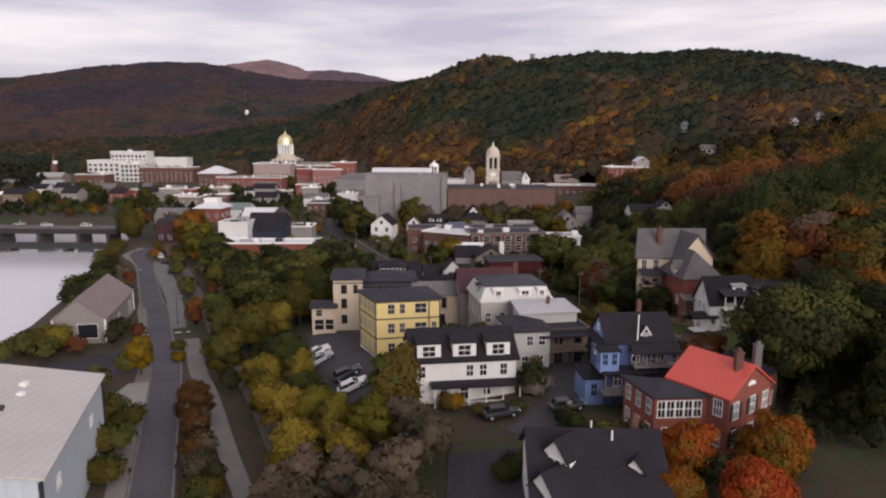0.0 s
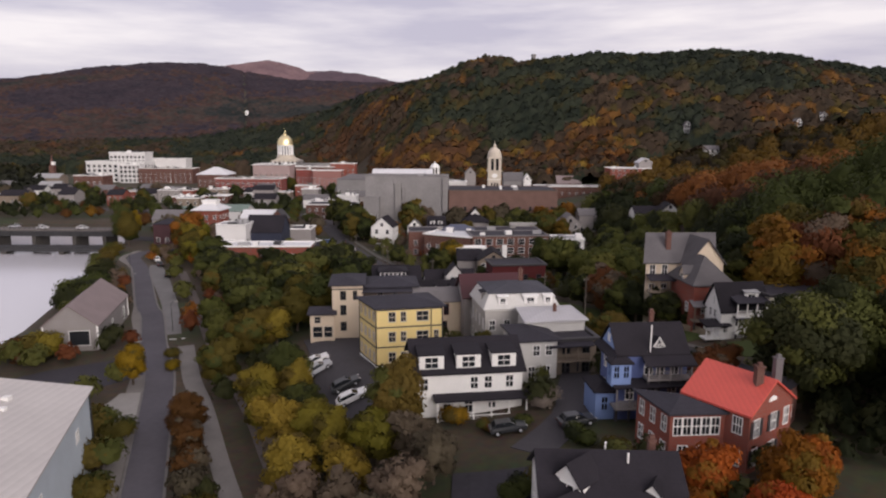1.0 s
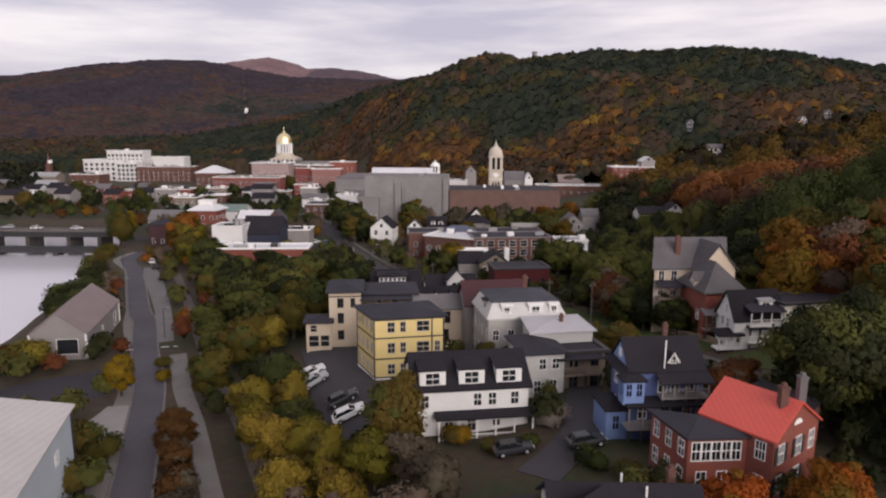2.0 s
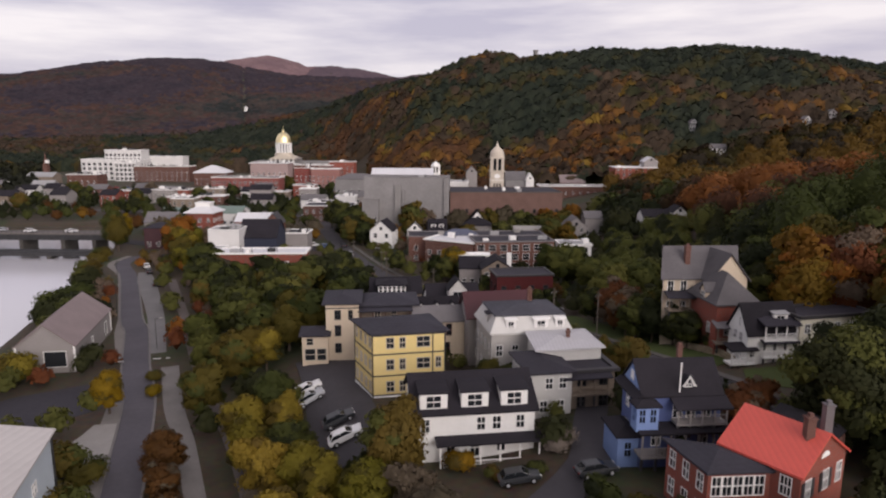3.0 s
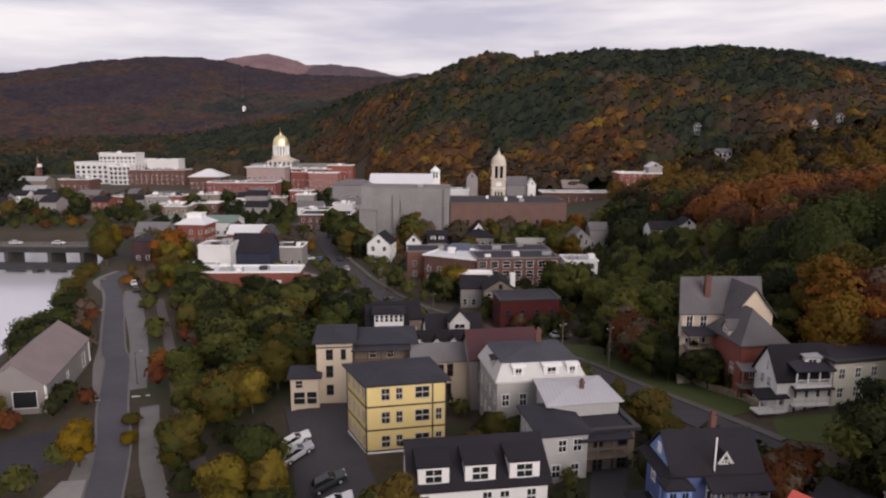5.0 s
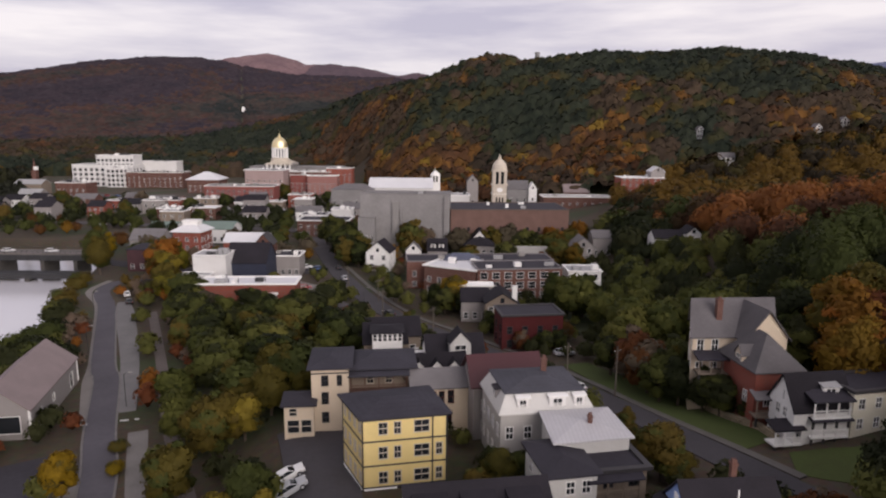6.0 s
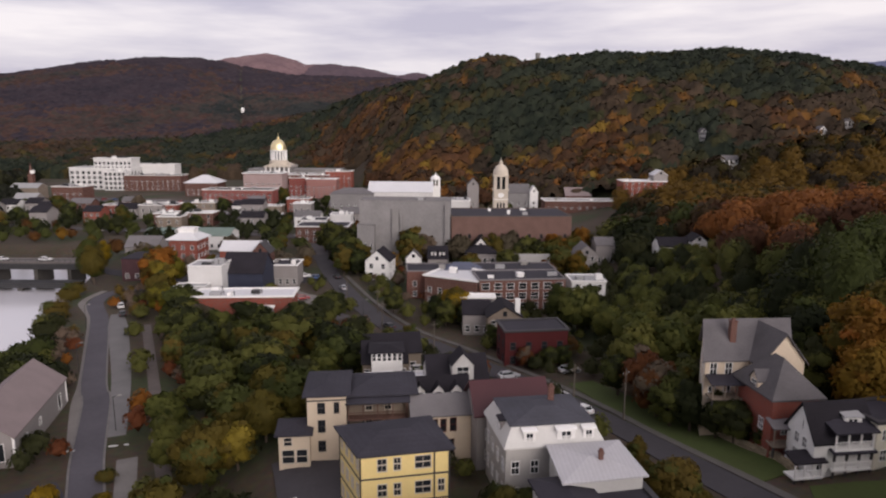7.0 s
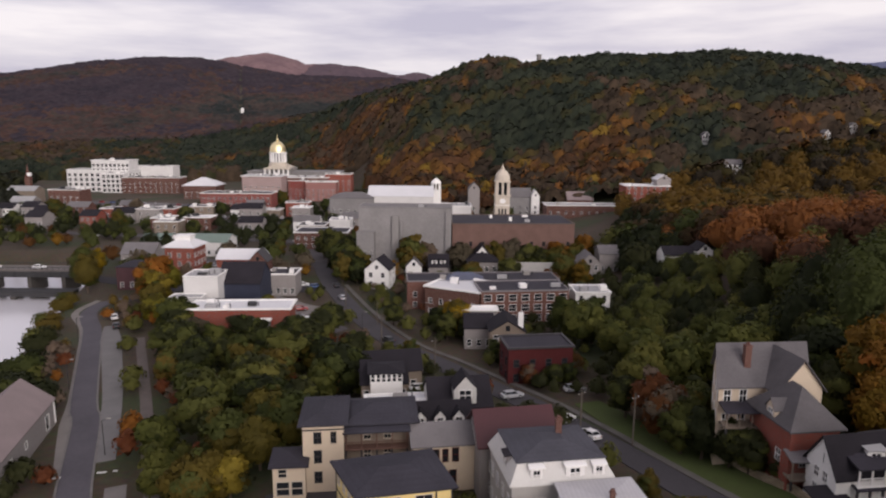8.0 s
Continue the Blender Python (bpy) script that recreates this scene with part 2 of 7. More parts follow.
STONE = surf("grey_stone", (0.245, 0.235, 0.235), 0.85, 0.24, 0.10, 0.25)
PALE_STONE = surf("pale_stone", (0.56, 0.50, 0.42), 0.8, 0.12, 0.3, 0.2)
GOLD = surf("gold_leaf", (1.0, 0.84, 0.50), 0.42, 0.05, 0.4, 0.0, metal=1.0)
ASPHALT = surf("asphalt", (0.048, 0.045, 0.054), 0.85, 0.32, 0.12, 0.2)
STREET_TAR = surf("worn_street_asphalt", (0.062, 0.058, 0.064), 0.85, 0.2, 0.15, 0.2)
GRAVEL = surf("gravel", (0.20, 0.185, 0.175), 0.95, 0.22, 0.3, 0.4)
CONCRETE = surf("concrete", (0.30, 0.285, 0.27), 0.9, 0.18, 0.4, 0.2)
STEEL = surf("dark_steel", (0.028, 0.028, 0.030), 0.6, 0.3, 0.5, 0.1)
WOOD_POLE = surf("weathered_pole", (0.11, 0.095, 0.08), 0.9, 0.2, 0.8, 0.3)
PAINT_LINE = surf("road_paint", (0.62, 0.62, 0.60), 0.7, 0.15, 0.8, 0.0)
GRASS = surf("lawn", (0.055, 0.080, 0.022), 0.95, 0.3, 0.15, 0.5, tint=(0.05, 0.048, 0.022))
TYRE = surf("tyre_rubber", (0.015, 0.015, 0.016), 0.85, 0.2, 1.0, 0.0)
RUBBLE_STONE = surf("tan_rubble_stone", (0.27, 0.22, 0.155), 0.9, 0.2, 0.8, 0.4, each=0.2)
RUBBLE = surf("railway_ballast", (0.135, 0.115, 0.108), 0.95, 0.25, 0.5, 0.5)

# water
WATER = bpy.data.materials.new("river_water")
WATER.use_nodes = True
_n, _l = WATER.node_tree.nodes, WATER.node_tree.links
_b = _n["Principled BSDF"]
# pale base colour carries sky brightness that the reflection alone lacks
_b.inputs["Base Color"].default_value, _b.inputs["Roughness"].default_value = (0.62, 0.61, 0.65, 1), 0.16
_b.inputs["IOR"].default_value = 3.0
_c, _w, _p = _n.new("ShaderNodeTexCoord"), _n.new("ShaderNodeTexNoise"), _n.new("ShaderNodeBump")
_w.inputs["Scale"].default_value, _w.inputs["Detail"].default_value = 0.5, 4
_p.inputs["Strength"].default_value, _p.inputs["Distance"].default_value = 0.25, 0.05
_l.new(_c.outputs["Object"], _w.inputs["Vector"])
_l.new(_w.outputs["Fac"], _p.inputs["Height"])
_l.new(_p.outputs["Normal"], _b.inputs["Normal"])

# ground: grass, leaf litter and bare soil
SOIL = bpy.data.materials.new("ground_cover")
SOIL.use_nodes = True
_n, _l = SOIL.node_tree.nodes, SOIL.node_tree.links
_b = _n["Principled BSDF"]
_b.inputs["Roughness"].default_value = 0.95
_c = _n.new("ShaderNodeTexCoord")
_t1, _t2 = _n.new("ShaderNodeTexNoise"), _n.new("ShaderNodeTexNoise")
_t1.inputs["Scale"].default_value, _t1.inputs["Detail"].default_value = 0.035, 6
_t2.inputs["Scale"].default_value, _t2.inputs["Detail"].default_value = 0.8, 5
_r = _n.new("ShaderNodeValToRGB")
_e = _r.color_ramp.elements
_e[0].position, _e[0].color = 0.40, (0.030, 0.038, 0.012, 1)
_e[1].position, _e[1].color = 0.72, (0.066, 0.047, 0.033, 1)
_x = _e.new(0.5)
_x.color = (0.045, 0.034, 0.019, 1)
_m = _n.new("ShaderNodeMixRGB")
_m.blend_type, _m.inputs["Fac"].default_value = "OVERLAY", 0.6
for _t in (_t1, _t2):
    _l.new(_c.outputs["Object"], _t.inputs["Vector"])
_l.new(_t1.outputs["Fac"], _r.inputs["Fac"])
_l.new(_r.outputs["Color"], _m.inputs["Color1"])
_l.new(_t2.outputs["Color"], _m.inputs["Color2"])
_l.new(_m.outputs["Color"], _b.inputs["Base Color"])


# ---- building blocks ----
def part(name, bm, material, parent, label=""):
    me = bpy.data.meshes.new(name)
    bm.to_mesh(me)
    bm.free()
    me.materials.append(material)
    ob = new(name, me)
    ob.parent = parent
    return tagged(ob, label=label)


def share(name, me, parent, m, label=""):
    ob = new(name, me)
    ob.parent, ob.matrix_basis = parent, m
    return tagged(ob, label=label)


def thing(name, label, category, x, y, z, turn=0.0, group="", kind=""):
    ob = new(name)
    ob.empty_display_size = 0.5
    ob.matrix_basis = pose(x, y, z, 0, 0, turn)
    return tagged(ob, label, category, group, kind)


def box(bm, x0, y0, z0, x1, y1, z1, m=None):
    v = [bm.verts.new(p) for p in ((x0, y0, z0), (x1, y0, z0), (x1, y1, z0), (x0, y1, z0), (x0, y0, z1), (x1, y0, z1), (x1, y1, z1), (x0, y1, z1))]
    for f in ((3, 2, 1, 0), (4, 5, 6, 7), (0, 1, 5, 4), (1, 2, 6, 5), (2, 3, 7, 6), (3, 0, 4, 7)):
        bm.faces.new([v[i] for i in f])
    if m is not None:
        bmesh.ops.transform(bm, matrix=m, verts=v)
    return bm


def tube(bm, a, b, ra, rb, sides=7):
    a, b = Vector(a), Vector(b)
    q = (b - a).to_track_quat("Z", "Y")
    rings = []
    for c, r in ((a, ra), (b, rb)):
        rings.append([bm.verts.new(c + q @ Vector((r * math.cos(k * math.tau / sides), r * math.sin(k * math.tau / sides), 0))) for k in range(sides)])
    for k in range(sides):
        bm.faces.new((rings[0][k], rings[0][(k + 1) % sides], rings[1][(k + 1) % sides], rings[1][k]))
    bm.faces.new(rings[0][::-1])
    bm.faces.new(rings[1])
    return bm


def lathe(bm, profile, sides=24, centre=(0, 0)):
    """Turns (radius, height) pairs round the upright axis."""
    rings = [[bm.verts.new((centre[0] + r * math.cos(k * math.tau / sides), centre[1] + r * math.sin(k * math.tau / sides), z)) for k in range(sides)] for r, z in profile]
    for lo, hi in zip(rings, rings[1:]):
        for k in range(sides):
            bm.faces.new((lo[k], lo[(k + 1) % sides], hi[(k + 1) % sides], hi[k]))
    bm.faces.new(rings[0][::-1])
    bm.faces.new(rings[-1])
    return bm


def grown(quad, o):
    """A four-cornered outline moved outwards by o."""
    q = [Vector(p[:2]) for p in quad]
    lines = []
    for i in range(4):
        d = (q[(i + 1) % 4] - q[i]).normalized()
        lines.append((q[i] + Vector((d.y, -d.x)) * o, d))
    out = []
    for i in range(4):
        (p, d), (r, e) = lines[i - 1], lines[i]
        k = (r - p).cross(e) / d.cross(e)
        out.append(p + d * k)
    return out


def sheet(bm, polygons, thick):
    """Faces with thickness: each polygon of points becomes a slab that hangs down by thick."""
    for poly in polygons:
        top = [bm.verts.new(p) for p in poly]
        low = [bm.verts.new(Vector(p) - Vector((0, 0, thick))) for p in poly]
        bm.faces.new(top)
        bm.faces.new(low[::-1])
        for i in range(len(top)):
            j = (i + 1) % len(top)
            bm.faces.new((top[i], low[i], low[j], top[j]))
    return bm


def lattice(bm, us, vs, solid, y0, y1):
    """One connected frame in the x-z plane: the cells of a grid that solid(i, j) names, from y0 to y1 deep."""
    made = {}

    def at(i, j, k):
        if (i, j, k) not in made:
            made[i, j, k] = bm.verts.new((us[i], (y0, y1)[k], vs[j]))
        return made[i, j, k]
    nu, nv = len(us) - 1, len(vs) - 1

    def full(i, j):
        return 0 <= i < nu and 0 <= j < nv and solid(i, j)
    for i in range(nu):
        for j in range(nv):
            if full(i, j):
                bm.faces.new((at(i, j, 0), at(i + 1, j, 0), at(i + 1, j + 1, 0), at(i, j + 1, 0)))
                bm.faces.new((at(i, j, 1), at(i, j + 1, 1), at(i + 1, j + 1, 1), at(i + 1, j, 1)))
                for di, dj, p, q in ((-1, 0, (i, j + 1), (i, j)), (1, 0, (i + 1, j), (i + 1, j + 1)), (0, -1, (i, j), (i + 1, j)), (0, 1, (i + 1, j + 1), (i, j + 1))):
                    if not full(i + di, j + dj):
                        bm.faces.new((at(*p, 0), at(*p, 1), at(*q, 1), at(*q, 0)))


WINDOW_MESHES = {}
TAKEN = []  # outlines of buildings, where no tree grows
PAVED = []  # lines and widths of roads and paths


def window_meshes(w, h, trim, bars):
    key = (round(w, 2), round(h, 2), trim.name, bars)
    if key not in WINDOW_MESHES:
        e, f = 0.09, bmesh.new()
        us = [-w / 2 - e, -w / 2] + [c for k in range(1, bars) for c in (-w / 2 + w * k / bars - 0.022, -w / 2 + w * k / bars + 0.022)] + [w / 2, w / 2 + e]
        vs = [-e, 0, h / 2 - 0.035, h / 2 + 0.035, h, h + e] if bars else [-e, 0, h, h + e]
        lattice(f, us, vs, lambda i, j: i % 2 == 0 or j % 2 == 0, -0.05, 0.09)
        p = bmesh.new()
        box(p, -w / 2, 0.09, 0, w / 2, 0.12, h)
        made = []
        for nm, bm, mt in (("window_frame", f, trim), ("pane", p, GLASS)):
            me = bpy.data.meshes.new(nm)
            bm.to_mesh(me)
            bm.free()
            me.materials.append(mt)
            made.append(me)
        WINDOW_MESHES[key] = made
    return WINDOW_MESHES[key]


def grid(cols, rows, w=0.9, h=1.5, first=0.9, storey=3.0, margin=0.0):
    """Windows in even columns and storeys: fractions of the wall's length, sill heights and sizes."""
    return [((c + 0.5 + margin) / (cols + 2 * margin), first + r * storey, w, h) for r in range(rows) for c in range(cols)]


def walls_with_windows(bm, root, quad, tall, windows, trim, bars, origin):
    """Four walls with true openings; windows: side -> list of (place along the wall 0..1, sill, width, height)."""
    for side in range(4):
        a, b = Vector(quad[side]) - origin, Vector(quad[(side + 1) % 4]) - origin
        along = (b - a)
        length = along.length
        along.normalize()
        inward = Vector((-along.y, along.x))
        holes = []
        for u, sill, w, h in windows.get(side, ()):
            c = u * length
            if c - w / 2 > 0.15 and c + w / 2 < length - 0.15 and sill + h < tall - 0.1:
                holes.append((c - w / 2, sill, c + w / 2, sill + h))
        us = sorted({0.0, length, *[v for r in holes for v in (r[0], r[2])]})
        zs = sorted({0.0, tall, *[v for r in holes for v in (r[1], r[3])]})

        def at(u, z, deep=0.0):
            p = a + along * u + inward * deep
            return bm.verts.new((p.x, p.y, z))
        for i in range(len(us) - 1):
            for j in range(len(zs) - 1):
                cu, cz = (us[i] + us[i + 1]) / 2, (zs[j] + zs[j + 1]) / 2
                if any(r[0] < cu < r[2] and r[1] < cz < r[3] for r in holes):
                    continue
                bm.faces.new((at(us[i], zs[j]), at(us[i + 1], zs[j]), at(us[i + 1], zs[j + 1]), at(us[i], zs[j + 1])))
        for r in holes:
            ring = [(r[0], r[1]), (r[2], r[1]), (r[2], r[3]), (r[0], r[3])]
            for k in range(4):
                p, q = ring[k], ring[(k + 1) % 4]
                bm.faces.new((at(*p), at(*p, 0.2), at(*q, 0.2), at(*q)))
            fm, pm = window_meshes(r[2] - r[0], r[3] - r[1], trim, bars)
            p = a + along * ((r[0] + r[2]) / 2)
            m = Matrix(((along.x, inward.x, 0, p.x), (along.y, inward.y, 0, p.y), (0, 0, 1, r[1]), (0, 0, 0, 1)))
            f = share("window", fm, root, m)
            share("pane", pm, f, Matrix.Identity(4))


def building(name, label, category, quad, z0, tall, wall, roof, style="flat", rise=2.5, over=0.45, windows=None, trim=None, bars=2, group="",
             sunk=1.5, belt=(), belt_mat=None, cornice=None):
    """A building on a four-cornered outline (counter-clockwise: front left, front right, back right, back left), eaves tall above z0."""
    trim = trim or WHITE
    TAKEN.append([tuple(p) for p in quad])
    origin = sum((Vector(p) for p in quad), Vector((0, 0))) / 4
    root = thing(name, label, category, origin.x, origin.y, z0, group=group)
    bm = bmesh.new()
    walls_with_windows(bm, root, quad, tall, windows or {}, trim, bars, origin)
    q = [Vector(p) - origin for p in quad]
    for i in range(4):
        a, b = q[i], q[(i + 1) % 4]
        bm.faces.new([bm.verts.new((*p, z)) for p, z in ((a, -sunk), (b, -sunk), (b, 0), (a, 0))])
    mids = [(q[i] + q[(i + 1) % 4]) / 2 for i in range(4)]
    g = grown([(*p,) for p in q], over)
    gm = [(g[i] + g[(i + 1) % 4]) / 2 for i in range(4)]
    rb = bmesh.new()
    th = 0.22
    if style in ("gable_front", "gable_side"):
        k = 0 if style == "gable_front" else 1
        for i in (k, k + 2):
            a, b = q[i], q[(i + 1) % 4]
            bm.faces.new([bm.verts.new(p) for p in ((*a, tall), (*b, tall), (*mids[i], tall + rise))])
        half = (mids[k] - q[k]).length
        drop = rise * over / half
        r0, r1 = (*gm[k], tall + rise + th), (*gm[(k + 2) % 4], tall + rise + th)
        e = tall - drop + th
        n0, n1, n2, n3 = [(*g[(k + j) % 4], e) for j in range(4)]
        sheet(rb, [(n0, r0, r1, n3), (r0, n1, n2, r1)], th)
    elif style == "hip":
        c = (g[0] + g[1] + g[2] + g[3]) / 4
        long_side = (g[1] - g[0]).length > (g[3] - g[0]).length
        e = tall + th - 0.1
        k = 1 if long_side else 0
        p0, p1 = gm[k], gm[(k + 2) % 4]
        inset = min(0.49, (gm[(k + 1) % 4] - gm[(k + 3) % 4]).length / 2 / max(0.1, (p1 - p0).length))
        r0, r1 = p0.lerp(p1, inset), p1.lerp(p0, inset)
        R0, R1 = (*r0, tall + rise), (*r1, tall + rise)
        n0, n1, n2, n3 = [(*g[(k + j) % 4], e) for j in range(4)]
        sheet(rb, [(n0, n1, R0), (n1, n2, R1, R0), (n2, n3, R1), (n3, n0, R0, R1)], th)
    elif style == "mansard":
        top = grown([(*p,) for p in q], -0.85)
        for i in range(4):
            j = (i + 1) % 4
            slope = rb if i == 0 else bmesh.new()
            sheet(slope, [((*g[i], tall), (*g[j], tall), (*top[j], tall + rise), (*top[i], tall + rise))], 0.1)
            if i:
                part("side_roof", slope, roof, root)
        lid = bmesh.new()
        t2 = grown([(*p,) for p in q], -0.6)
        c = sum(top, Vector((0, 0))) / 4
        inner = [c.lerp(p, 0.25) for p in top]
        sheet(lid, [((*t2[i], tall + rise + 0.1), (*t2[(i + 1) % 4], tall + rise + 0.1), (*inner[(i + 1) % 4], tall + rise + 1.0), (*inner[i], tall + rise + 1.0)) for i in range(4)]
              + [[(*p, tall + rise + 1.0) for p in inner]], 0.12)
        part("roof_lid", lid, FADED_SLATE, root)
    else:
        sheet(rb, [[(*p, tall + 0.12) for p in grown([(*p,) for p in q], -0.2)]], 0.3)
        cap = bmesh.new()
        o, n = grown([(*p,) for p in q], max(over, 0.06)), grown([(*p,) for p in q], -0.22)
        for i in range(4):
            j = (i + 1) % 4
            sheet(cap, [((*o[i], tall + 0.38), (*o[j], tall + 0.38), (*n[j], tall + 0.38), (*n[i], tall + 0.38))], min(0.42, 0.16 + over))
        part("cornice", cap, cornice or (DARK_TRIM if roof is MEMBRANE else trim), root)
    part("wall", bm, wall, root)
    part("roof", rb, roof, root)
    if belt:
        for z in belt:
            tb = bmesh.new()
            o = grown([(*p,) for p in q], 0.05)
            for i in range(4):
                j = (i + 1) % 4
                sheet(tb, [((*o[i], z + 0.09), (*o[j], z + 0.09), (*q[j], z + 0.09), (*q[i], z + 0.09))], 0.2)
            part("belt_course", tb, belt_mat or DARK_TRIM, root)
    return root


def corner_boards(root, quad, tall, mat, size=0.16):
    o = sum((Vector(p) for p in quad), Vector((0, 0))) / 4
    for p in quad:
        bm = bmesh.new()
        x, y = p[0] - o.x, p[1] - o.y
        box(bm, x - size, y - size, 0, x + size, y + size, tall - 0.1)
        part("corner_board", bm, mat, root)


def chimney(root, x, y, z, tall, w=0.8, mat=None):
    """x, y, z from the thing's base."""
    bm = bmesh.new()
    box(bm, x - w / 2, y - w / 2, z, x + w / 2, y + w / 2, z + tall)
    box(bm, x - w / 2 - 0.08, y - w / 2 - 0.08, z + tall, x + w / 2 + 0.08, y + w / 2 + 0.08, z + tall + 0.15)
    box(bm, x - 0.2, y - 0.2, z + tall + 0.15, x + 0.2, y + 0.2, z + tall + 0.5)
    return part("chimney", bm, mat or DARK_BRICK, root)


def oblong(x, y, w, d, turn=0.0):
    """Outline of a rectangle round (x, y)."""
    c, s = math.cos(radians(turn)), math.sin(radians(turn))
    return [(x + u * c - v * s, y + u * s + v * c) for u, v in ((-w / 2, -d / 2), (w / 2, -d / 2), (w / 2, d / 2), (-w / 2, d / 2))]


def dormer(root, m, w, h, deep, wall, roof, style="shed"):
    """A dormer whose face stands at the pose m (x along, y inwards, z up), with its own window."""
    d = bmesh.new()
    fw, fh = w * 0.52, h * 0.66
    quad = [(-w / 2, 0), (w / 2, 0), (w / 2, deep), (-w / 2, deep)]
    base = new("dormer", bpy.data.meshes.new("dormer"))
    base.parent, base.matrix_basis = root, m
    walls_with_windows(d, base, quad, h, {0: [(0.5, h * 0.2, fw, fh)]}, WHITE, 2, Vector((0, 0)))
    if style == "gable":
        d.faces.new([d.verts.new(p) for p in ((-w / 2, 0, h), (w / 2, 0, h), (0, 0, h + w * 0.55))])
    d.to_mesh(base.data)
    d.free()
    base.data.materials.append(wall)
    r = bmesh.new()
    if style == "gable":
        k = w * 0.55
        e, o = w / 2 + 0.2, 0.2
        sheet(r, [((-e, -o, h - 0.12), (0, -o, h + k + 0.12), (0, deep, h + k + 0.12), (-e, deep, h - 0.12)),
                  ((0, -o, h + k + 0.12), (e, -o, h - 0.12), (e, deep, h - 0.12), (0, deep, h + k + 0.12))], 0.12)
    else:
        sheet(r, [((-w / 2 - 0.2, -0.25, h + 0.15), (w / 2 + 0.2, -0.25, h + 0.15), (w / 2 + 0.2, deep, h + 0.45), (-w / 2 - 0.2, deep, h + 0.45))], 0.15)
    part("dormer_roof", r, roof, base)
    return base


def porch(root, m, length, deep, floor, top, posts, roof, rail=True, mat=None, rise=0.65):
    """A porch along x from the pose m: floor, posts, rail, roof; y points to the house."""
    mat = mat or WHITE
    f = bmesh.new()
    box(f, 0, 0, floor - 0.25, length, deep, floor, m)
    part("porch_floor", f, mat, root)
    for k in range(posts):
        x = 0.15 + (length - 0.3) * k / (posts - 1)
        b = bmesh.new()
        box(b, x - 0.08, 0.05, floor, x + 0.08, 0.21, top, m)
        part("post", b, mat, root)
        g = bmesh.new()
        box(g, x - 0.12, 0.02, floor - 1.6, x + 0.12, 0.26, floor - 0.25, m)
        part("pier", g, DARK_TRIM, root)
    if rail:
        r = bmesh.new()
        box(r, 0.1, 0.09, floor + 0.85, length - 0.1, 0.17, floor + 0.93, m)
        box(r, 0.1, 0.10, floor + 0.12, length - 0.1, 0.16, floor + 0.18, m)
        k = 0.25
        while k < length - 0.2:
            box(r, k - 0.02, 0.11, floor + 0.18, k + 0.02, 0.15, floor + 0.85, m)
            k += 0.22
        part("railing", r, mat, root)
    t = bmesh.new()
    pts = [m @ Vector(p) for p in ((-0.3, -0.35, top + 0.1), (length + 0.3, -0.35, top + 0.1), (length + 0.3, deep, top + 0.1 + rise), (-0.3, deep, top + 0.1 + rise))]
    sheet(t, [pts], 0.2)
    part("porch_roof", t, roof, root)


# ---- the land ----
def smooth(a, b, v):
    u = np.clip((v - a) / (b - a), 0, 1)
    return u * u * (3 - 2 * u)


def bank(y):
    """The river's near bank: x of the water's edge."""
    return np.interp(y, [-400, 60, 135, 168, 200, 238, 300, 420], [-75, -84, -92, -101, -109, -122, -140, -230])


def land(x, y):
    """Height of the ground, without the river's bed."""
    x, y = np.asarray(x, float), np.asarray(y, float)
    toe = np.interp(y, [40, 66, 95, 123, 154, 185], [-4, -14, -27, -41, -52, -60])
    terrace = (5.7 + 1.7 * smooth(2, 20, x)) * smooth(toe, toe + 17, x) * (1 - smooth(85, 185, y))
    side = 12 * smooth(30, 130, x) * (1 - 0.5 * smooth(180, 300, y)) + 12 * smooth(48, 130, x) * smooth(112, 190, y) * (1 - 0.6 * smooth(220, 320, y))
    ridge = np.interp(x, [-900, -400, -200, -46, 15, 52, 107, 168, 240, 308, 382, 488, 700, 1500],
                      [18, 34, 54, 85, 101, 110, 114, 118, 123, 120, 112, 99, 80, 62])
    foot = np.clip(430 - 1.1 * np.maximum(0, x - 30) + 2.4 * np.maximum(0, -20 - x), 150, 660)
    crest = 740 + np.clip(-20 - x, 0, 300)
    u = np.clip((y - foot) / (crest - foot), 0, 1) ** 1.15
    big = ridge * u * u * (3 - 2 * u) * (1 - 0.35 * smooth(crest + 40, crest + 800, y))
    middle = np.interp(x, [-4000, -1700, -1419, -1277, -1150, -1032, -933, -861, -754, -674, -595, -524, -435, -255, -119, 200, 3000],
                       [150, 184, 194, 201, 214, 234, 249, 257, 257, 250, 234, 219, 207, 204, 200, 150, 103]) * smooth(640, 2200, y) * (1 - 0.2 * smooth(2300, 3300, y))
    peak = np.interp(x, [-4500, -3100, -2850, -2600, -2200, -1700, -1432, -1320, -1195, -1106, -1051, -909, -855, -656, -549, -420, -257, -131, -20, 100, 1500, 2500, 2654, 2765, 2941, 3400, 4800],
                     [300, 390, 392, 330, 300, 380, 464, 486, 505, 520, 513, 472, 451, 453, 443, 419, 386, 407, 380, 310, 240, 440, 478, 490, 510, 520, 400]) * smooth(2900, 4400, y) * (1 - 0.3 * smooth(4450, 4950, y))
    return np.maximum(np.maximum(terrace + side, big), np.maximum(middle, peak))


def height(x, y):
    """Height of the ground with the river's bed cut into it."""
    x, y = np.asarray(x, float), np.asarray(y, float)
    edge = bank(y)
    cut = (1 - smooth(edge - 4, edge + 7, x)) * (1 - smooth(290, 308, y)) * smooth(edge - 160, edge - 130, x)
    return land(x, y) * (1 - cut) - 8 * cut


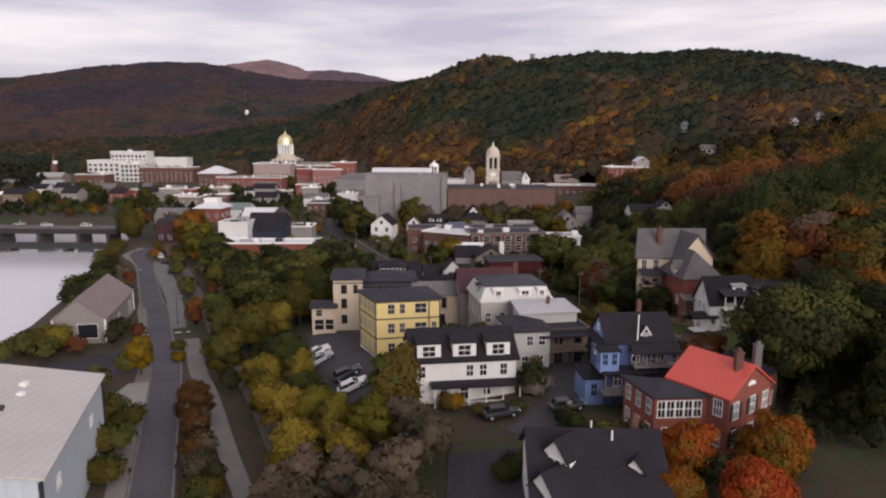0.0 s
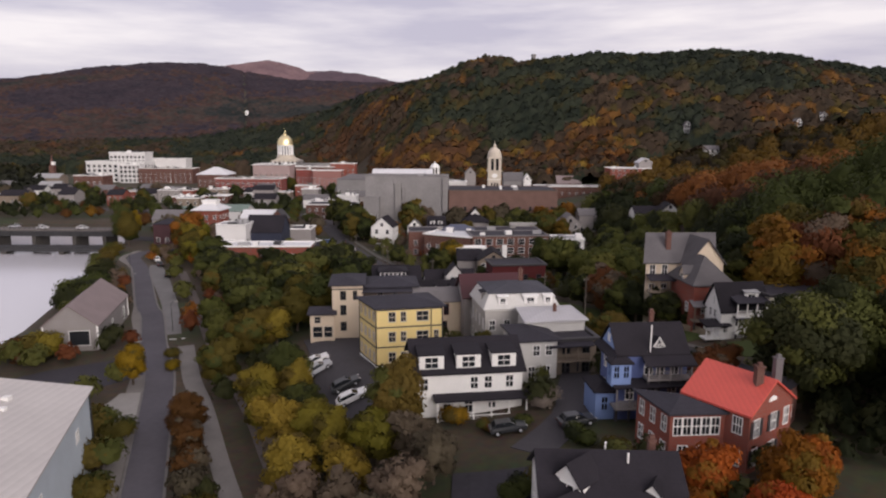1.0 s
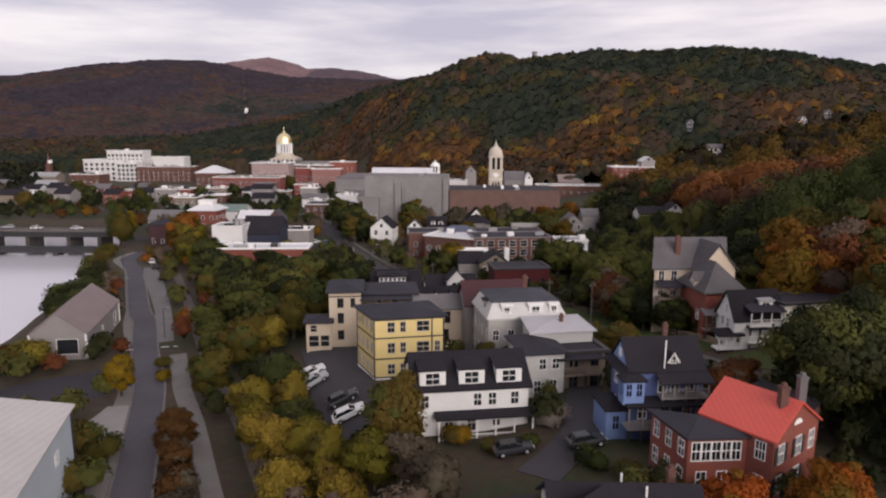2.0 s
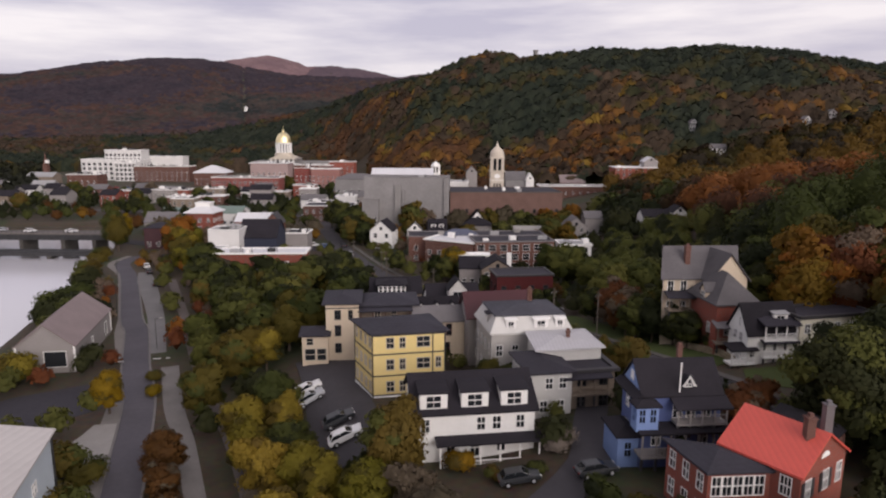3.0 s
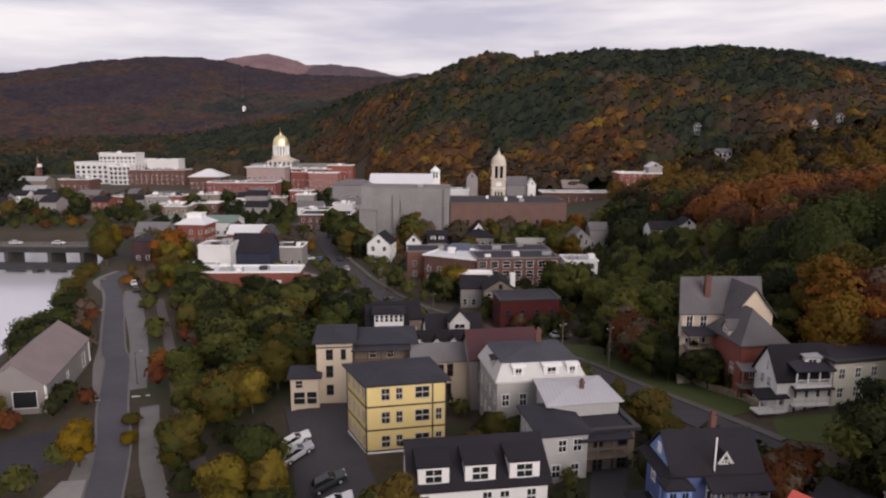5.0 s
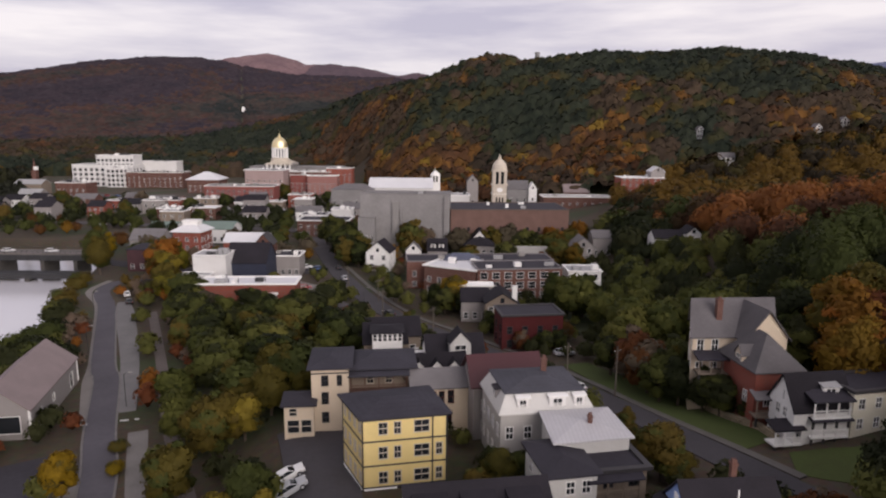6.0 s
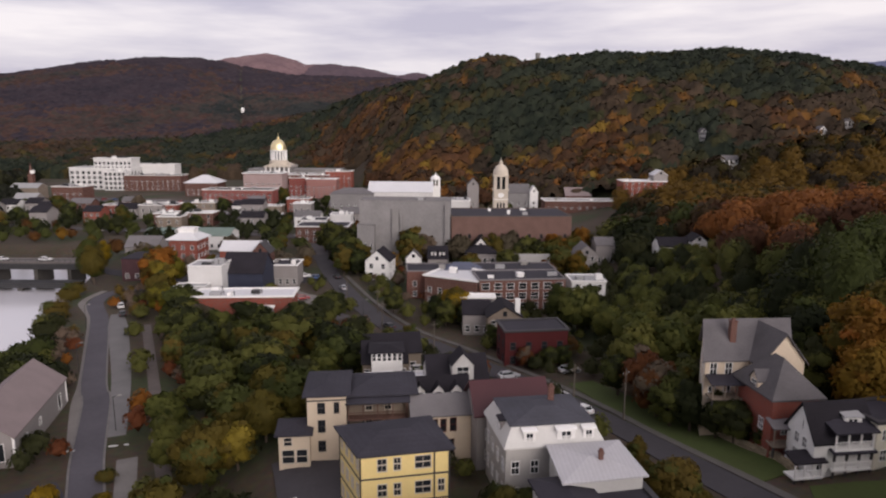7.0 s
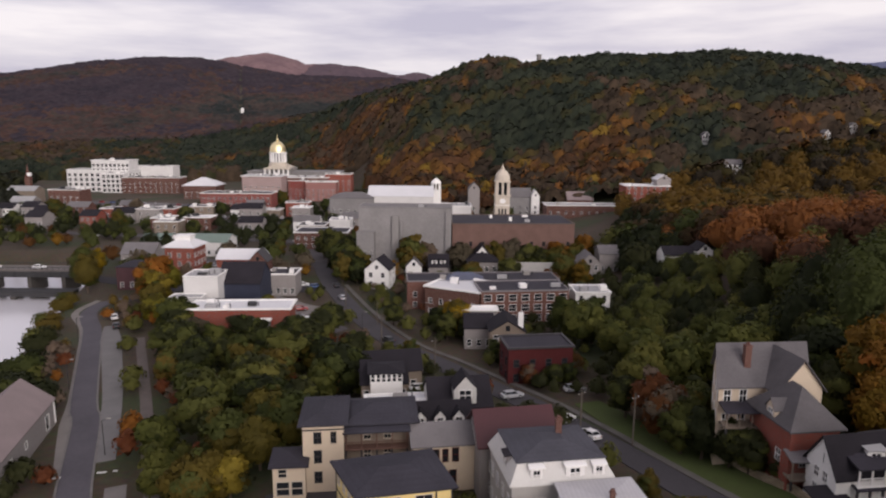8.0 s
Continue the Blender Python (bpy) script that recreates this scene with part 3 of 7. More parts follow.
def line_of(a, b, first, ratio, last):
    """Grid lines from a to b: even steps of first near, growing by ratio up to last beyond."""
    out, step = [a], first
    while out[-1] < b:
        out.append(out[-1] + step)
        step = min(last, step * ratio)
    return out


right_lines = line_of(90, 5200, 4, 1.06, 160)
xs = np.array([-v for v in reversed(line_of(150, 5200, 4, 1.06, 160))] + list(np.arange(-146, 90, 3.0)) + right_lines)
ys = np.array([-1500, -900, -500, -300, -200, -120, -60, -20] + list(np.arange(0, 270, 3.0)) + line_of(270, 4990, 4, 1.04, 90))
gx, gy = np.meshgrid(xs, ys)
rough = np.array([noise.noise((x * 0.011, y * 0.011, 3.1)) for x, y in zip(gx.ravel(), gy.ravel())]).reshape(gx.shape)
gz = height(gx, gy) + rough * np.clip((land(gx, gy) - 14) * 0.12, 0, 9)


def from_arrays(name, co, quads, materials, which=None, smooth_shade=False, normals=None):
    me = bpy.data.meshes.new(name)
    co, quads = np.asarray(co, np.float32), np.asarray(quads, np.int32)
    me.vertices.add(len(co))
    me.vertices.foreach_set("co", co.ravel())
    me.loops.add(quads.size)
    me.loops.foreach_set("vertex_index", quads.ravel())
    me.polygons.add(len(quads))
    me.polygons.foreach_set("loop_start", np.arange(0, quads.size, quads.shape[1], dtype=np.int32))
    for m in materials:
        me.materials.append(m)
    if which is not None:
        me.polygons.foreach_set("material_index", np.asarray(which, np.int32))
    if smooth_shade:
        me.polygons.foreach_set("use_smooth", np.ones(len(quads), bool))
    me.update()
    me.validate()
    if normals is not None:
        me.polygons.foreach_set("use_smooth", np.ones(len(quads), bool))
        me.normals_split_custom_set_from_vertices(np.asarray(normals, np.float32))
    return me


nx, ny = len(xs), len(ys)
i0 = (np.arange(ny - 1)[:, None] * nx + np.arange(nx - 1)[None, :]).ravel()
ground = new("ground", from_arrays("ground", np.stack([gx.ravel(), gy.ravel(), gz.ravel()], 1), np.stack([i0, i0 + 1, i0 + nx + 1, i0 + nx], 1), [SOIL], smooth_shade=True))
tagged(ground, "rolling valley ground with grass and leaf litter", "ground", kind="structure")

wb = bmesh.new()
box(wb, -340, -1400, -6.5, -60, 430, -5.0)
tagged(part("water", wb, WATER, None), "still grey river reflecting the sky", "river", kind="structure")


def strip(name, points, widths, mat, lift=0.06, label="", category="", steps=3.0, thick=0.3, parent=None):
    """A band of paving along a line, laid on the land; widths at each point."""
    p = [Vector(q) for q in points]
    line, wide = [], []
    for i in range(len(p) - 1):
        a, b, c, d = p[max(i - 1, 0)], p[i], p[i + 1], p[min(i + 2, len(p) - 1)]
        n = max(2, int((c - b).length / steps))
        for k in range(n):
            t = k / n
            line.append(0.5 * ((2 * b) + (c - a) * t + (2 * a - 5 * b + 4 * c - d) * t * t + (3 * b - a - 3 * c + d) * t ** 3))
            wide.append(widths[i] + (widths[i + 1] - widths[i]) * t)
    line.append(p[-1])
    wide.append(widths[-1])
    PAVED.extend((c.x, c.y, w / 2) for c, w in zip(line, wide))
    bm = bmesh.new()
    rows = []
    across = 6
    for i, c in enumerate(line):
        d = (line[min(i + 1, len(line) - 1)] - line[max(i - 1, 0)]).normalized()
        nrm = Vector((d.y, -d.x))
        row = []
        for k in range(across + 1):
            q = c + nrm * wide[i] * (k / across - 0.5)
            row.append((q.x, q.y, float(height(q.x, q.y)) + lift))
        rows.append([bm.verts.new(v) for v in row])
    for r0, r1 in zip(rows, rows[1:]):
        for k in range(across):
            bm.faces.new((r0[k], r0[k + 1], r1[k + 1], r1[k]))
    edge = [e for e in bm.edges if len(e.link_faces) == 1]
    ext = bmesh.ops.extrude_edge_only(bm, edges=edge)
    bmesh.ops.translate(bm, verts=[v for v in ext["geom"] if isinstance(v, bmesh.types.BMVert)], vec=(0, 0, -thick))
    bmesh.ops.recalc_face_normals(bm, faces=bm.faces)
    ob = part(name, bm, mat, parent)
    return tagged(ob, label, category, kind="structure") if parent is None else ob


ROAD = [(-20, 40), (-27, 55), (-31.2, 65.9), (-38.1, 84.9), (-46.6, 107.6), (-54.2, 123), (-64.2, 145.2), (-69.4, 154), (-89.8, 196.2), (-95.6, 206), (-101, 216), (-101.5, 226), (-95, 232), (-80, 236)]
strip("road", ROAD, [4.4] * 14, surf("river_road_asphalt", (0.092, 0.086, 0.100), 0.85, 0.22, 0.12, 0.2), 0.08, "narrow dark asphalt road beside the river", "road")


def beside(points, gap):
    """A line kept at a distance to the right of another."""
    out = []
    for i, p in enumerate(points):
        a, b = Vector(points[max(i - 1, 0)]), Vector(points[min(i + 1, len(points) - 1)])
        d = (b - a).normalized()
        out.append((p[0] + d.y * gap, p[1] - d.x * gap))
    return out


for gap in (-2.38, 2.38):
    strip("kerb", beside(ROAD[:9], gap), [0.34] * 9, surf("dirty_kerb", (0.17, 0.16, 0.155), 0.9, 0.25, 0.6, 0.2), 0.17, "pale worn concrete kerb along the river road", "kerb")
TRAIL = [(-8, 45), (-14.8, 55), (-20.6, 66), (-25.9, 76.6), (-34.6, 95), (-40.2, 105.4), (-48.2, 123.5)]
strip("pavement", TRAIL, [2.4, 2.4, 2.4, 2.4, 2.6, 2.9, 3.0], surf("path_paving", (0.19, 0.178, 0.17), 0.9, 0.25, 0.3, 0.2), 0.10, "grey paved recreation path", "path")
strip("pavement", [(-53.6, 131), (-63.6, 153.6), (-73.2, 173), (-82.4, 191), (-88.5, 203)], [3.0, 3.6, 4.2, 4.8, 3.0], surf("worn_asphalt", (0.17, 0.165, 0.165), 0.9, 0.2, 0.25, 0.2), 0.10, "pale grey paved parking strip beside the road", "pavement")
strip("pavement", [(-30, 52), (-35.2, 65.9), (-42.2, 84.9), (-50, 107.6)], [2.0, 2.2, 2.6, 2.6], GRAVEL, 0.05, "gravel verge along the road", "verge")
strip("pavement", [(-58.0, 128), (-66.4, 143.5), (-71.4, 154), (-83.0, 178), (-94.0, 200), (-104.5, 215), (-105, 229)], [4.0, 3.2, 2.0, 2.0, 2.2, 2.0, 2.0], GRAVEL, 0.05, "pale gravel verge along the road", "verge")
strip("pavement", [(-70, 96), (-62, 104), (-52, 113)], [14, 15, 10], ASPHALT, 0.04, "cracked asphalt yard before the barn", "yard")
strip("pavement", [(-50, 84), (-46.5, 92), (-47, 100)], [5, 7, 5], CONCRETE, 0.07, "pale concrete forecourt", "pavement")
strip("rail_bed", [(-3, 45), (-9, 55), (-14.4, 66), (-19.5, 76.6), (-28, 95), (-43, 123.5), (-57, 153.6), (-76, 193)], [2.2] * 8, RUBBLE, 0.12, "brown ballast of an old railway track", "railway")
STREET = [(44.1, 88), (41.2, 95), (37.4, 104), (33.4, 113.5), (29.5, 123.5), (25.4, 133), (17, 150), (3, 172), (-10, 189), (-23, 215), (-36, 250), (-48, 290)]
strip("road", STREET, [5.4] * 6 + [6.0] * 6, STREET_TAR, 0.16, "dark asphalt street running into the town", "street")
strip("pavement", [(44.6, 96.3), (40.8, 105.2), (36.6, 114.9), (32.7, 124.9), (29.0, 135.4), (21.2, 152.4), (7.5, 174.5), (-5.7, 191), (-18.5, 217), (-31.5, 251)], [1.3] * 10, surf("worn_pavement", (0.12, 0.112, 0.105), 0.9, 0.3, 0.35, 0.2), 0.24, "worn grey pavement along the street", "pavement")
strip("pavement", [(-18, 116), (-15, 104), (-12, 92), (-8, 82)], [11, 9, 9, 8], STREET_TAR, 0.10, "dark asphalt parking lot between the houses", "parking lot")
strip("pavement", [(8, 44), (8, 54), (8, 65)], [12, 12, 11], ASPHALT, 0.08, "dark asphalt driveway", "driveway")
strip("pavement", [(11, 68), (17, 76), (19.5, 86), (22, 94)], [5, 4.5, 4, 4], STREET_TAR, 0.09, "dark asphalt side lane between houses", "lane")
strip("lawn", [(44.4, 106), (41.4, 113.4), (38.9, 120), (36.4, 126.6), (33.4, 135.6), (28.6, 150)], [5.6, 9, 12, 10.5, 7.5, 5.4], GRASS, 0.10, "green lawn sloping beside the street", "lawn")
strip("lawn", [(45.5, 100.2), (51, 98.4), (58, 97.4), (68, 98)], [6, 9.5, 10, 9], GRASS, 0.08, "mown green lawn before the white houses", "lawn")
strip("lawn", [(40, 38), (50, 48), (62, 57)], [15, 15, 14], GRASS, 0.06, "green lawn behind the brick house", "lawn")
strip("pavement", [(-60, 236), (-50, 226), (-40, 218), (-28, 216)], [12, 14, 14, 10], GRAVEL, 0.06, "grey parking lot in the town", "parking lot")
strip("pavement", [(-62, 252), (-50, 248), (-38, 246)], [12, 14, 10], ASPHALT, 0.09, "dark parking lot in the town", "parking lot")
strip("road", [(-130, 262), (-101, 250), (-84, 244), (-60, 238)], [7] * 4, ASPHALT, 0.12, "dark town street leading to the bridge", "street")
TOWN_TAR = surf("town_asphalt", (0.105, 0.096, 0.102), 0.9, 0.28, 0.08, 0.2)
strip("road", [(-48, 290), (-58, 330), (-70, 380), (-84, 436), (-96, 490)], [7.5] * 5, TOWN_TAR, 0.14, "grey main street between the town shops", "street", steps=8)
strip("road", [(-58, 334), (-100, 344), (-150, 352), (-210, 362), (-290, 384)], [8] * 5, TOWN_TAR, 0.18, "grey cross street through the town", "street", steps=8)
strip("pavement", [(-84, 276), (-104, 290), (-128, 300)], [16, 20, 16], TOWN_TAR, 0.10, "grey asphalt parking lot behind the brick hall", "parking lot", steps=6)
strip("pavement", [(-76, 400), (-120, 408), (-170, 412), (-216, 414)], [18, 26, 28, 20], TOWN_TAR, 0.10, "wide grey parking lot before the red block", "parking lot", steps=8)
strip("pavement", [(-150, 470), (-200, 480), (-250, 490)], [20, 26, 24], TOWN_TAR, 0.10, "grey parking lot before the offices", "parking lot", steps=8)
strip("pavement", [(-27, 198), (-36, 205), (-44, 212)], [10, 13, 11], TOWN_TAR, 0.12, "worn mauve-grey lot beside the long shop", "parking lot", steps=6)
# white crossing marks and a stop line on the riverside road
for x, y, w in ((-58.6, 125.6, 1.8), (-52.3, 127.4, 1.4), (-50.4, 127.9, 0.7)):
    cb = bmesh.new()
    box(cb, -w / 2, -0.25, 0, w / 2, 0.25, 0.02)
    mk = part("crossing_mark", cb, PAINT_LINE, None)
    mk.matrix_basis = pose(x, y, float(height(x, y)) + 0.13, 0, 0, 12)
    tagged(mk, "worn white paint mark on the road", "road mark", kind="structure")

# ---- the river bridge ----
bridge = thing("girder_bridge", "dark steel girder bridge with pale deck over the river", "bridge", -190, 262, 0)
for y in (-4.5, 4.5):
    bm = bmesh.new()
    box(bm, -120, y - 0.25, 0.6, 62, y + 0.25, 2.6)
    for k in range(46):
        x = -119 + k * 4
        box(bm, x - 0.15, y - 0.45, 0.6, x + 0.15, y + 0.45, 2.6)
    part("girder", bm, STEEL, bridge)
bm = bmesh.new()
box(bm, -122, -4.2, 2.65, 64, 4.2, 3.1)
part("deck", bm, surf("worn_bridge_deck", (0.15, 0.135, 0.128), 0.9, 0.25, 0.3, 0.2), bridge)
for y in (-4.3, 4.3):
    bm = bmesh.new()
    box(bm, -122, y - 0.06, 4.0, 64, y + 0.06, 4.15)
    for k in range(94):
        x = -121.5 + k * 2
        box(bm, x - 0.05, y - 0.05, 3.1, x + 0.05, y + 0.05, 4.0)
    part("railing", bm, STEEL, bridge)
for x in (-92, -70, -48, -26, -4, 14, 30, 46, 58):
    bm = bmesh.new()
    box(bm, x - 0.7, -4.8, -8.5, x + 0.7, 4.8, 0.6)
    part("pier", bm, surf("stained_pier", (0.07, 0.065, 0.06), 0.9, 0.25, 0.4, 0.2) if x == -92 else bpy.data.materials["stained_pier"], bridge)


# low dark span added to fill the band along the waterline
rail = thing("rail_bridge", "low dark steel girder span close above the water", "bridge", -190, 250, 0)
for y in (-2.2, 2.2):
    bm = bmesh.new()
    box(bm, -120, y - 0.2, -3.9, 66, y + 0.2, -2.3)
    part("girder", bm, STEEL, rail)
bm = bmesh.new()
box(bm, -120, -2.6, -2.3, 66, 2.6, -2.05)
part("deck", bm, STEEL, rail)
for x in (-84, -56, -28, 0, 24, 46):
    bm = bmesh.new()
    box(bm, x - 0.9, -2.4, -8.5, x + 0.9, 2.4, -3.9)
    part("pier", bm, bpy.data.materials["stained_pier"], rail)


# ---- the near houses ----
def near_quad(*pts):
    return [tuple(p) for p in pts]


# the metal-clad warehouse
q = near_quad((-56, 47.5), (-34.6, 52.6), (-42.0, 77.6), (-63.5, 72.0))
shed = building("metal_warehouse", "big pale warehouse with a weathered metal gable roof", "warehouse", q, 0.0, 9.8, SHED_WALL, SHED_ROOF, "gable_front", 2.3, 0.5,
                {0: grid(3, 2, 1.2, 1.4, 1.5, 4.0), 1: [(0.2, 6.0, 1.3, 1.3), (0.75, 6.0, 1.3, 1.3)]}, trim=WHITE)
for k, (x, y) in enumerate(((2.2, -6), (4.0, 1.0), (-2.0, 4))):
    bm = bmesh.new()
    lathe(bm, [(0.18, 10.6), (0.18, 11.7), (0.32, 11.75), (0.3, 12.0)], 10, (x, y))
    part("roof_vent", bm, STEEL, shed)
o = Vector((-49.0, 62.4))
for a, b in ((q[1], q[2]), (q[3], q[0])):
    fb = bmesh.new()
    tube(fb, (a[0] - o.x, a[1] - o.y, 9.62), (b[0] - o.x, b[1] - o.y, 9.62), 0.2, 0.2, 8)
    part("gutter", fb, STEEL, shed)
for x, y, w in ((-3.5, 2.0, 0.5), (3.2, 5.5, 0.35), (5.5, -2.0, 0.4), (-5.0, -5.0, 0.45), (2.0, 8.0, 0.4)):
    fb = bmesh.new()
    box(fb, x - w, y - w, 9.8, x + w, y + w, 12.25 - abs(x) * 0.2)
    part("skylight_curb", fb, WHITE, shed)
for p in q:
    cb = bmesh.new()
    box(cb, p[0] - o.x - 0.15, p[1] - o.y - 0.15, 0, p[0] - o.x + 0.15, p[1] - o.y + 0.15, 9.4)
    part("corner_flashing", cb, STEEL, shed)

# the barn by the river
q = near_quad((-73.2, 119.4), (-63.7, 120.8), (-69.2, 144.2), (-79.2, 142.6))
barn = building("barn", "grey boarded barn with a weathered shingle gable roof", "barn", q, 0.4, 4.6, GREY_BOARD, BARN_SHINGLE, "gable_front", 3.8, 0.35,
                {0: [(0.66, 0.7, 3.6, 2.8)], 1: [(0.2, 1.6, 0.9, 1.2), (0.45, 1.6, 0.9, 1.2), (0.85, 0.3, 1.6, 2.6)]}, trim=WHITE, bars=0)
corner_boards(barn, q, 4.6, WHITE, 0.14)

# white house with three dormers and a front porch
A, B = Vector((-2.0, 78.5)), Vector((11.7, 80.4))
d = (B - A).normalized()
n = Vector((-d.y, d.x))
q = near_quad(A, B, B + n * 9.2, A + n * 9.2)
white_house = building("white_house", "white clapboard house with dormers, dark mansard-like roof and porch", "house", q, 5.9, 5.7, WHITE_BOARD, SHINGLE, "gable_side", 2.9, 0.45,
                       {0: [(0.09, 3.4, 0.9, 1.5), (0.55, 3.4, 0.9, 1.5), (0.68, 3.4, 0.9, 1.5), (0.88, 3.4, 0.9, 1.5), (0.3, 0.7, 0.9, 1.6), (0.5, 0.2, 1.0, 2.1), (0.72, 0.7, 0.9, 1.6)],
                        3: grid(2, 2, 0.9, 1.5, 0.9, 2.9), 1: grid(2, 2, 0.9, 1.5, 0.9, 2.9)})
o = sum((Vector(p) for p in q), Vector((0, 0))) / 4
for u in (0.16, 0.5, 0.83):
    p = A + d * (u * 13.8) + n * 0.25 - o
    m = Matrix(((d.x, n.x, 0, p.x), (d.y, n.y, 0, p.y), (0, 0, 1, 5.75), (0, 0, 0, 1)))
    dormer(white_house, m, 3.1, 2.1, 4.2, WHITE_BOARD, SHINGLE)
p = A + d * 2.6 - n * 1.7 - o
m = Matrix(((d.x, n.x, 0, p.x), (d.y, n.y, 0, p.y), (0, 0, 1, 0), (0, 0, 0, 1)))
porch(white_house, m, 11.6, 1.7, -0.4, 2.6, 6, SHINGLE, rise=0.2)

# grey two-storey house behind it
q = near_quad((12.2, 87.5), (17.6, 88.5), (16.2, 96.0), (10.8, 95.0))
grey_house = building("grey_house", "pale grey two-storey house with a low dark roof", "house", q, 6.6, 6.3, PALE_BOARD, MEMBRANE, "hip", 0.9, 0.5,
                      {0: [(0.33, 1.0, 0.9, 1.5), (0.74, 1.0, 0.9, 1.5), (0.45, 4.1, 0.9, 1.4), (0.78, 4.1, 0.9, 1.4)], 1: grid(3, 2, 0.9, 1.4, 1.0, 3.0), 3: grid(2, 2, 0.9, 1.4, 1.0, 3.0)})
q = near_quad((17.7, 89.6), (23.6, 90.6), (22.6, 96.4), (16.8, 95.4))
wing = building("grey_wing", "dark-roofed rear wing with a shaded balcony", "house wing", q, 6.6, 5.7, TAN_BOARD, MEMBRANE, "flat", 0.3, 0.5,
                {0: grid(2, 2, 1.0, 1.5, 0.9, 2.9), 1: grid(2, 2, 0.9, 1.4, 0.9, 2.9)}, trim=DARK_TRIM)
m = Matrix(((0.985, -0.17, 0, -3.2), (0.17, 0.985, 0, -4.6), (0, 0, 1, 0), (0, 0, 0, 1)))
porch(wing, m, 5.8, 1.6, 3.0, 5.2, 4, MEMBRANE, mat=TAN_BOARD)

# yellow apartment house
q = near_quad((-8.5, 97.1), (1.6, 99.1), (-1.0, 106.6), (-11.8, 103.8))
yellow = building("yellow_house", "yellow three-storey apartment house with dark belt courses", "apartment house", q, 4.9, 10.0, YELLOW_BOARD, SLATE, "hip", 1.0, 0.55,
                  {0: [(u, z, w, 1.5) for z in (1.35, 4.6, 7.75) for u, w in ((0.24, 1.0), (0.41, 0.75), (0.7, 1.8))] + [(0.91, 1.35, 0.7, 1.5), (0.91, 4.6, 0.7, 1.5)],
                   3: grid(4, 3, 0.8, 1.4, 1.4, 3.2), 1: grid(3, 3, 0.9, 1.4, 1.4, 3.2)}, belt=(0.9, 3.75, 6.9, 9.65), trim=PALE_STONE)
corner_boards(yellow, q, 10.0, DARK_TRIM, 0.09)
o = sum((Vector(p) for p in q), Vector((0, 0))) / 4
tb = bmesh.new()
px, py = -8.5 + 10.1 * 0.83 - o.x, 97.1 + 2.0 * 0.83 - o.y
box(tb, px - 0.09, py - 0.09, 0, px + 0.09, py + 0.09, 9.9)
part("trim_board", tb, DARK_TRIM, yellow)
fb = bmesh.new()
base = grown([(p[0] - o.x, p[1] - o.y) for p in q], 0.06)
for i in range(4):
    j = (i + 1) % 4
    sheet(fb, [((*base[i], 0.8), (*base[j], 0.8), (*(base[j] * 0.97), 0.8), (*(base[i] * 0.97), 0.8))], 2.2)
part("foundation", fb, WHITE, yellow, "white painted foundation")

# cream house with a tower-like front and a recessed porch wing
q = near_quad((-18.0, 114.6), (-12.6, 115.2), (-13.4, 123.6), (-18.8, 123.0))
cream = building("cream_house", "cream three-storey house with brown windows and dark cornice", "house", q, 5.0, 9.4, CREAM_BOARD, SLATE, "hip", 1.0, 0.6,
                 {0: [(0.36, 1.0, 0.9, 1.5), (0.36, 3.9, 0.9, 1.7), (0.36, 6.7, 0.9, 1.5), (0.75, 6.7, 0.6, 1.5)], 3: grid(3, 3, 0.9, 1.5, 1.0, 2.9), 1: grid(3, 3, 0.9, 1.5, 1.0, 2.9)},
                 trim=DARK_TRIM, belt=(8.6,), belt_mat=DARK_TRIM)
q = near_quad((-12.4, 116.8), (-3.2, 117.8), (-4.0, 125.2), (-13.2, 124.2))
cream_wing = building("cream_wing", "brown-shaded rear wing with a dark low roof", "house wing", q, 5.0, 8.6, TAN_BOARD, SLATE, "hip", 1.3, 0.7,
                      {0: [(0.3, 6.2, 0.9, 1.3), (0.6, 6.2, 0.9, 1.3), (0.3, 3.4, 0.9, 1.3), (0.6, 3.4, 0.9, 1.3)]}, trim=PALE_STONE)
porch(cream_wing, pose(-4.3, -5.6, 0, 0, 0, 6.2), 8.6, 1.6, 5.5, 7.9, 5, SLATE, mat=surf("brown_porch_paint", (0.13, 0.075, 0.06), 0.7, 0.2, 0.5, 0.1), rise=0.5)
q = near_quad((-21.6, 112.4), (-17.4, 112.8), (-18.0, 117.4), (-22.2, 117.0))
building("cream_lean_to", "low cream annex with garage doors and a dark roof", "annex", q, 5.0, 4.6, CREAM_BOARD, MEMBRANE, "hip", 0.8, 0.5,
         {0: [(0.3, 0.4, 1.6, 1.9), (0.74, 0.4, 1.4, 1.9), (0.3, 3.0, 1.0, 1.1)]}, trim=PALE_STONE, bars=1)
q = near_quad((-3.2, 114.6), (5.4, 115.8), (4.6, 122.2), (-4.0, 121.0))
building("cream_row_house", "cream row house with maroon shutters and grey roof", "house", q, 5.0, 6.4, CREAM_BOARD, GREY_SHINGLE, "gable_side", 1.7, 0.4,
                      {0: [(0.36, 3.9, 0.7, 1.8), (0.5, 3.9, 0.7, 1.8), (0.66, 3.9, 0.8, 1.9), (0.62, 0.6, 0.9, 2.0)]}, trim=MAROON_WALL, bars=1)

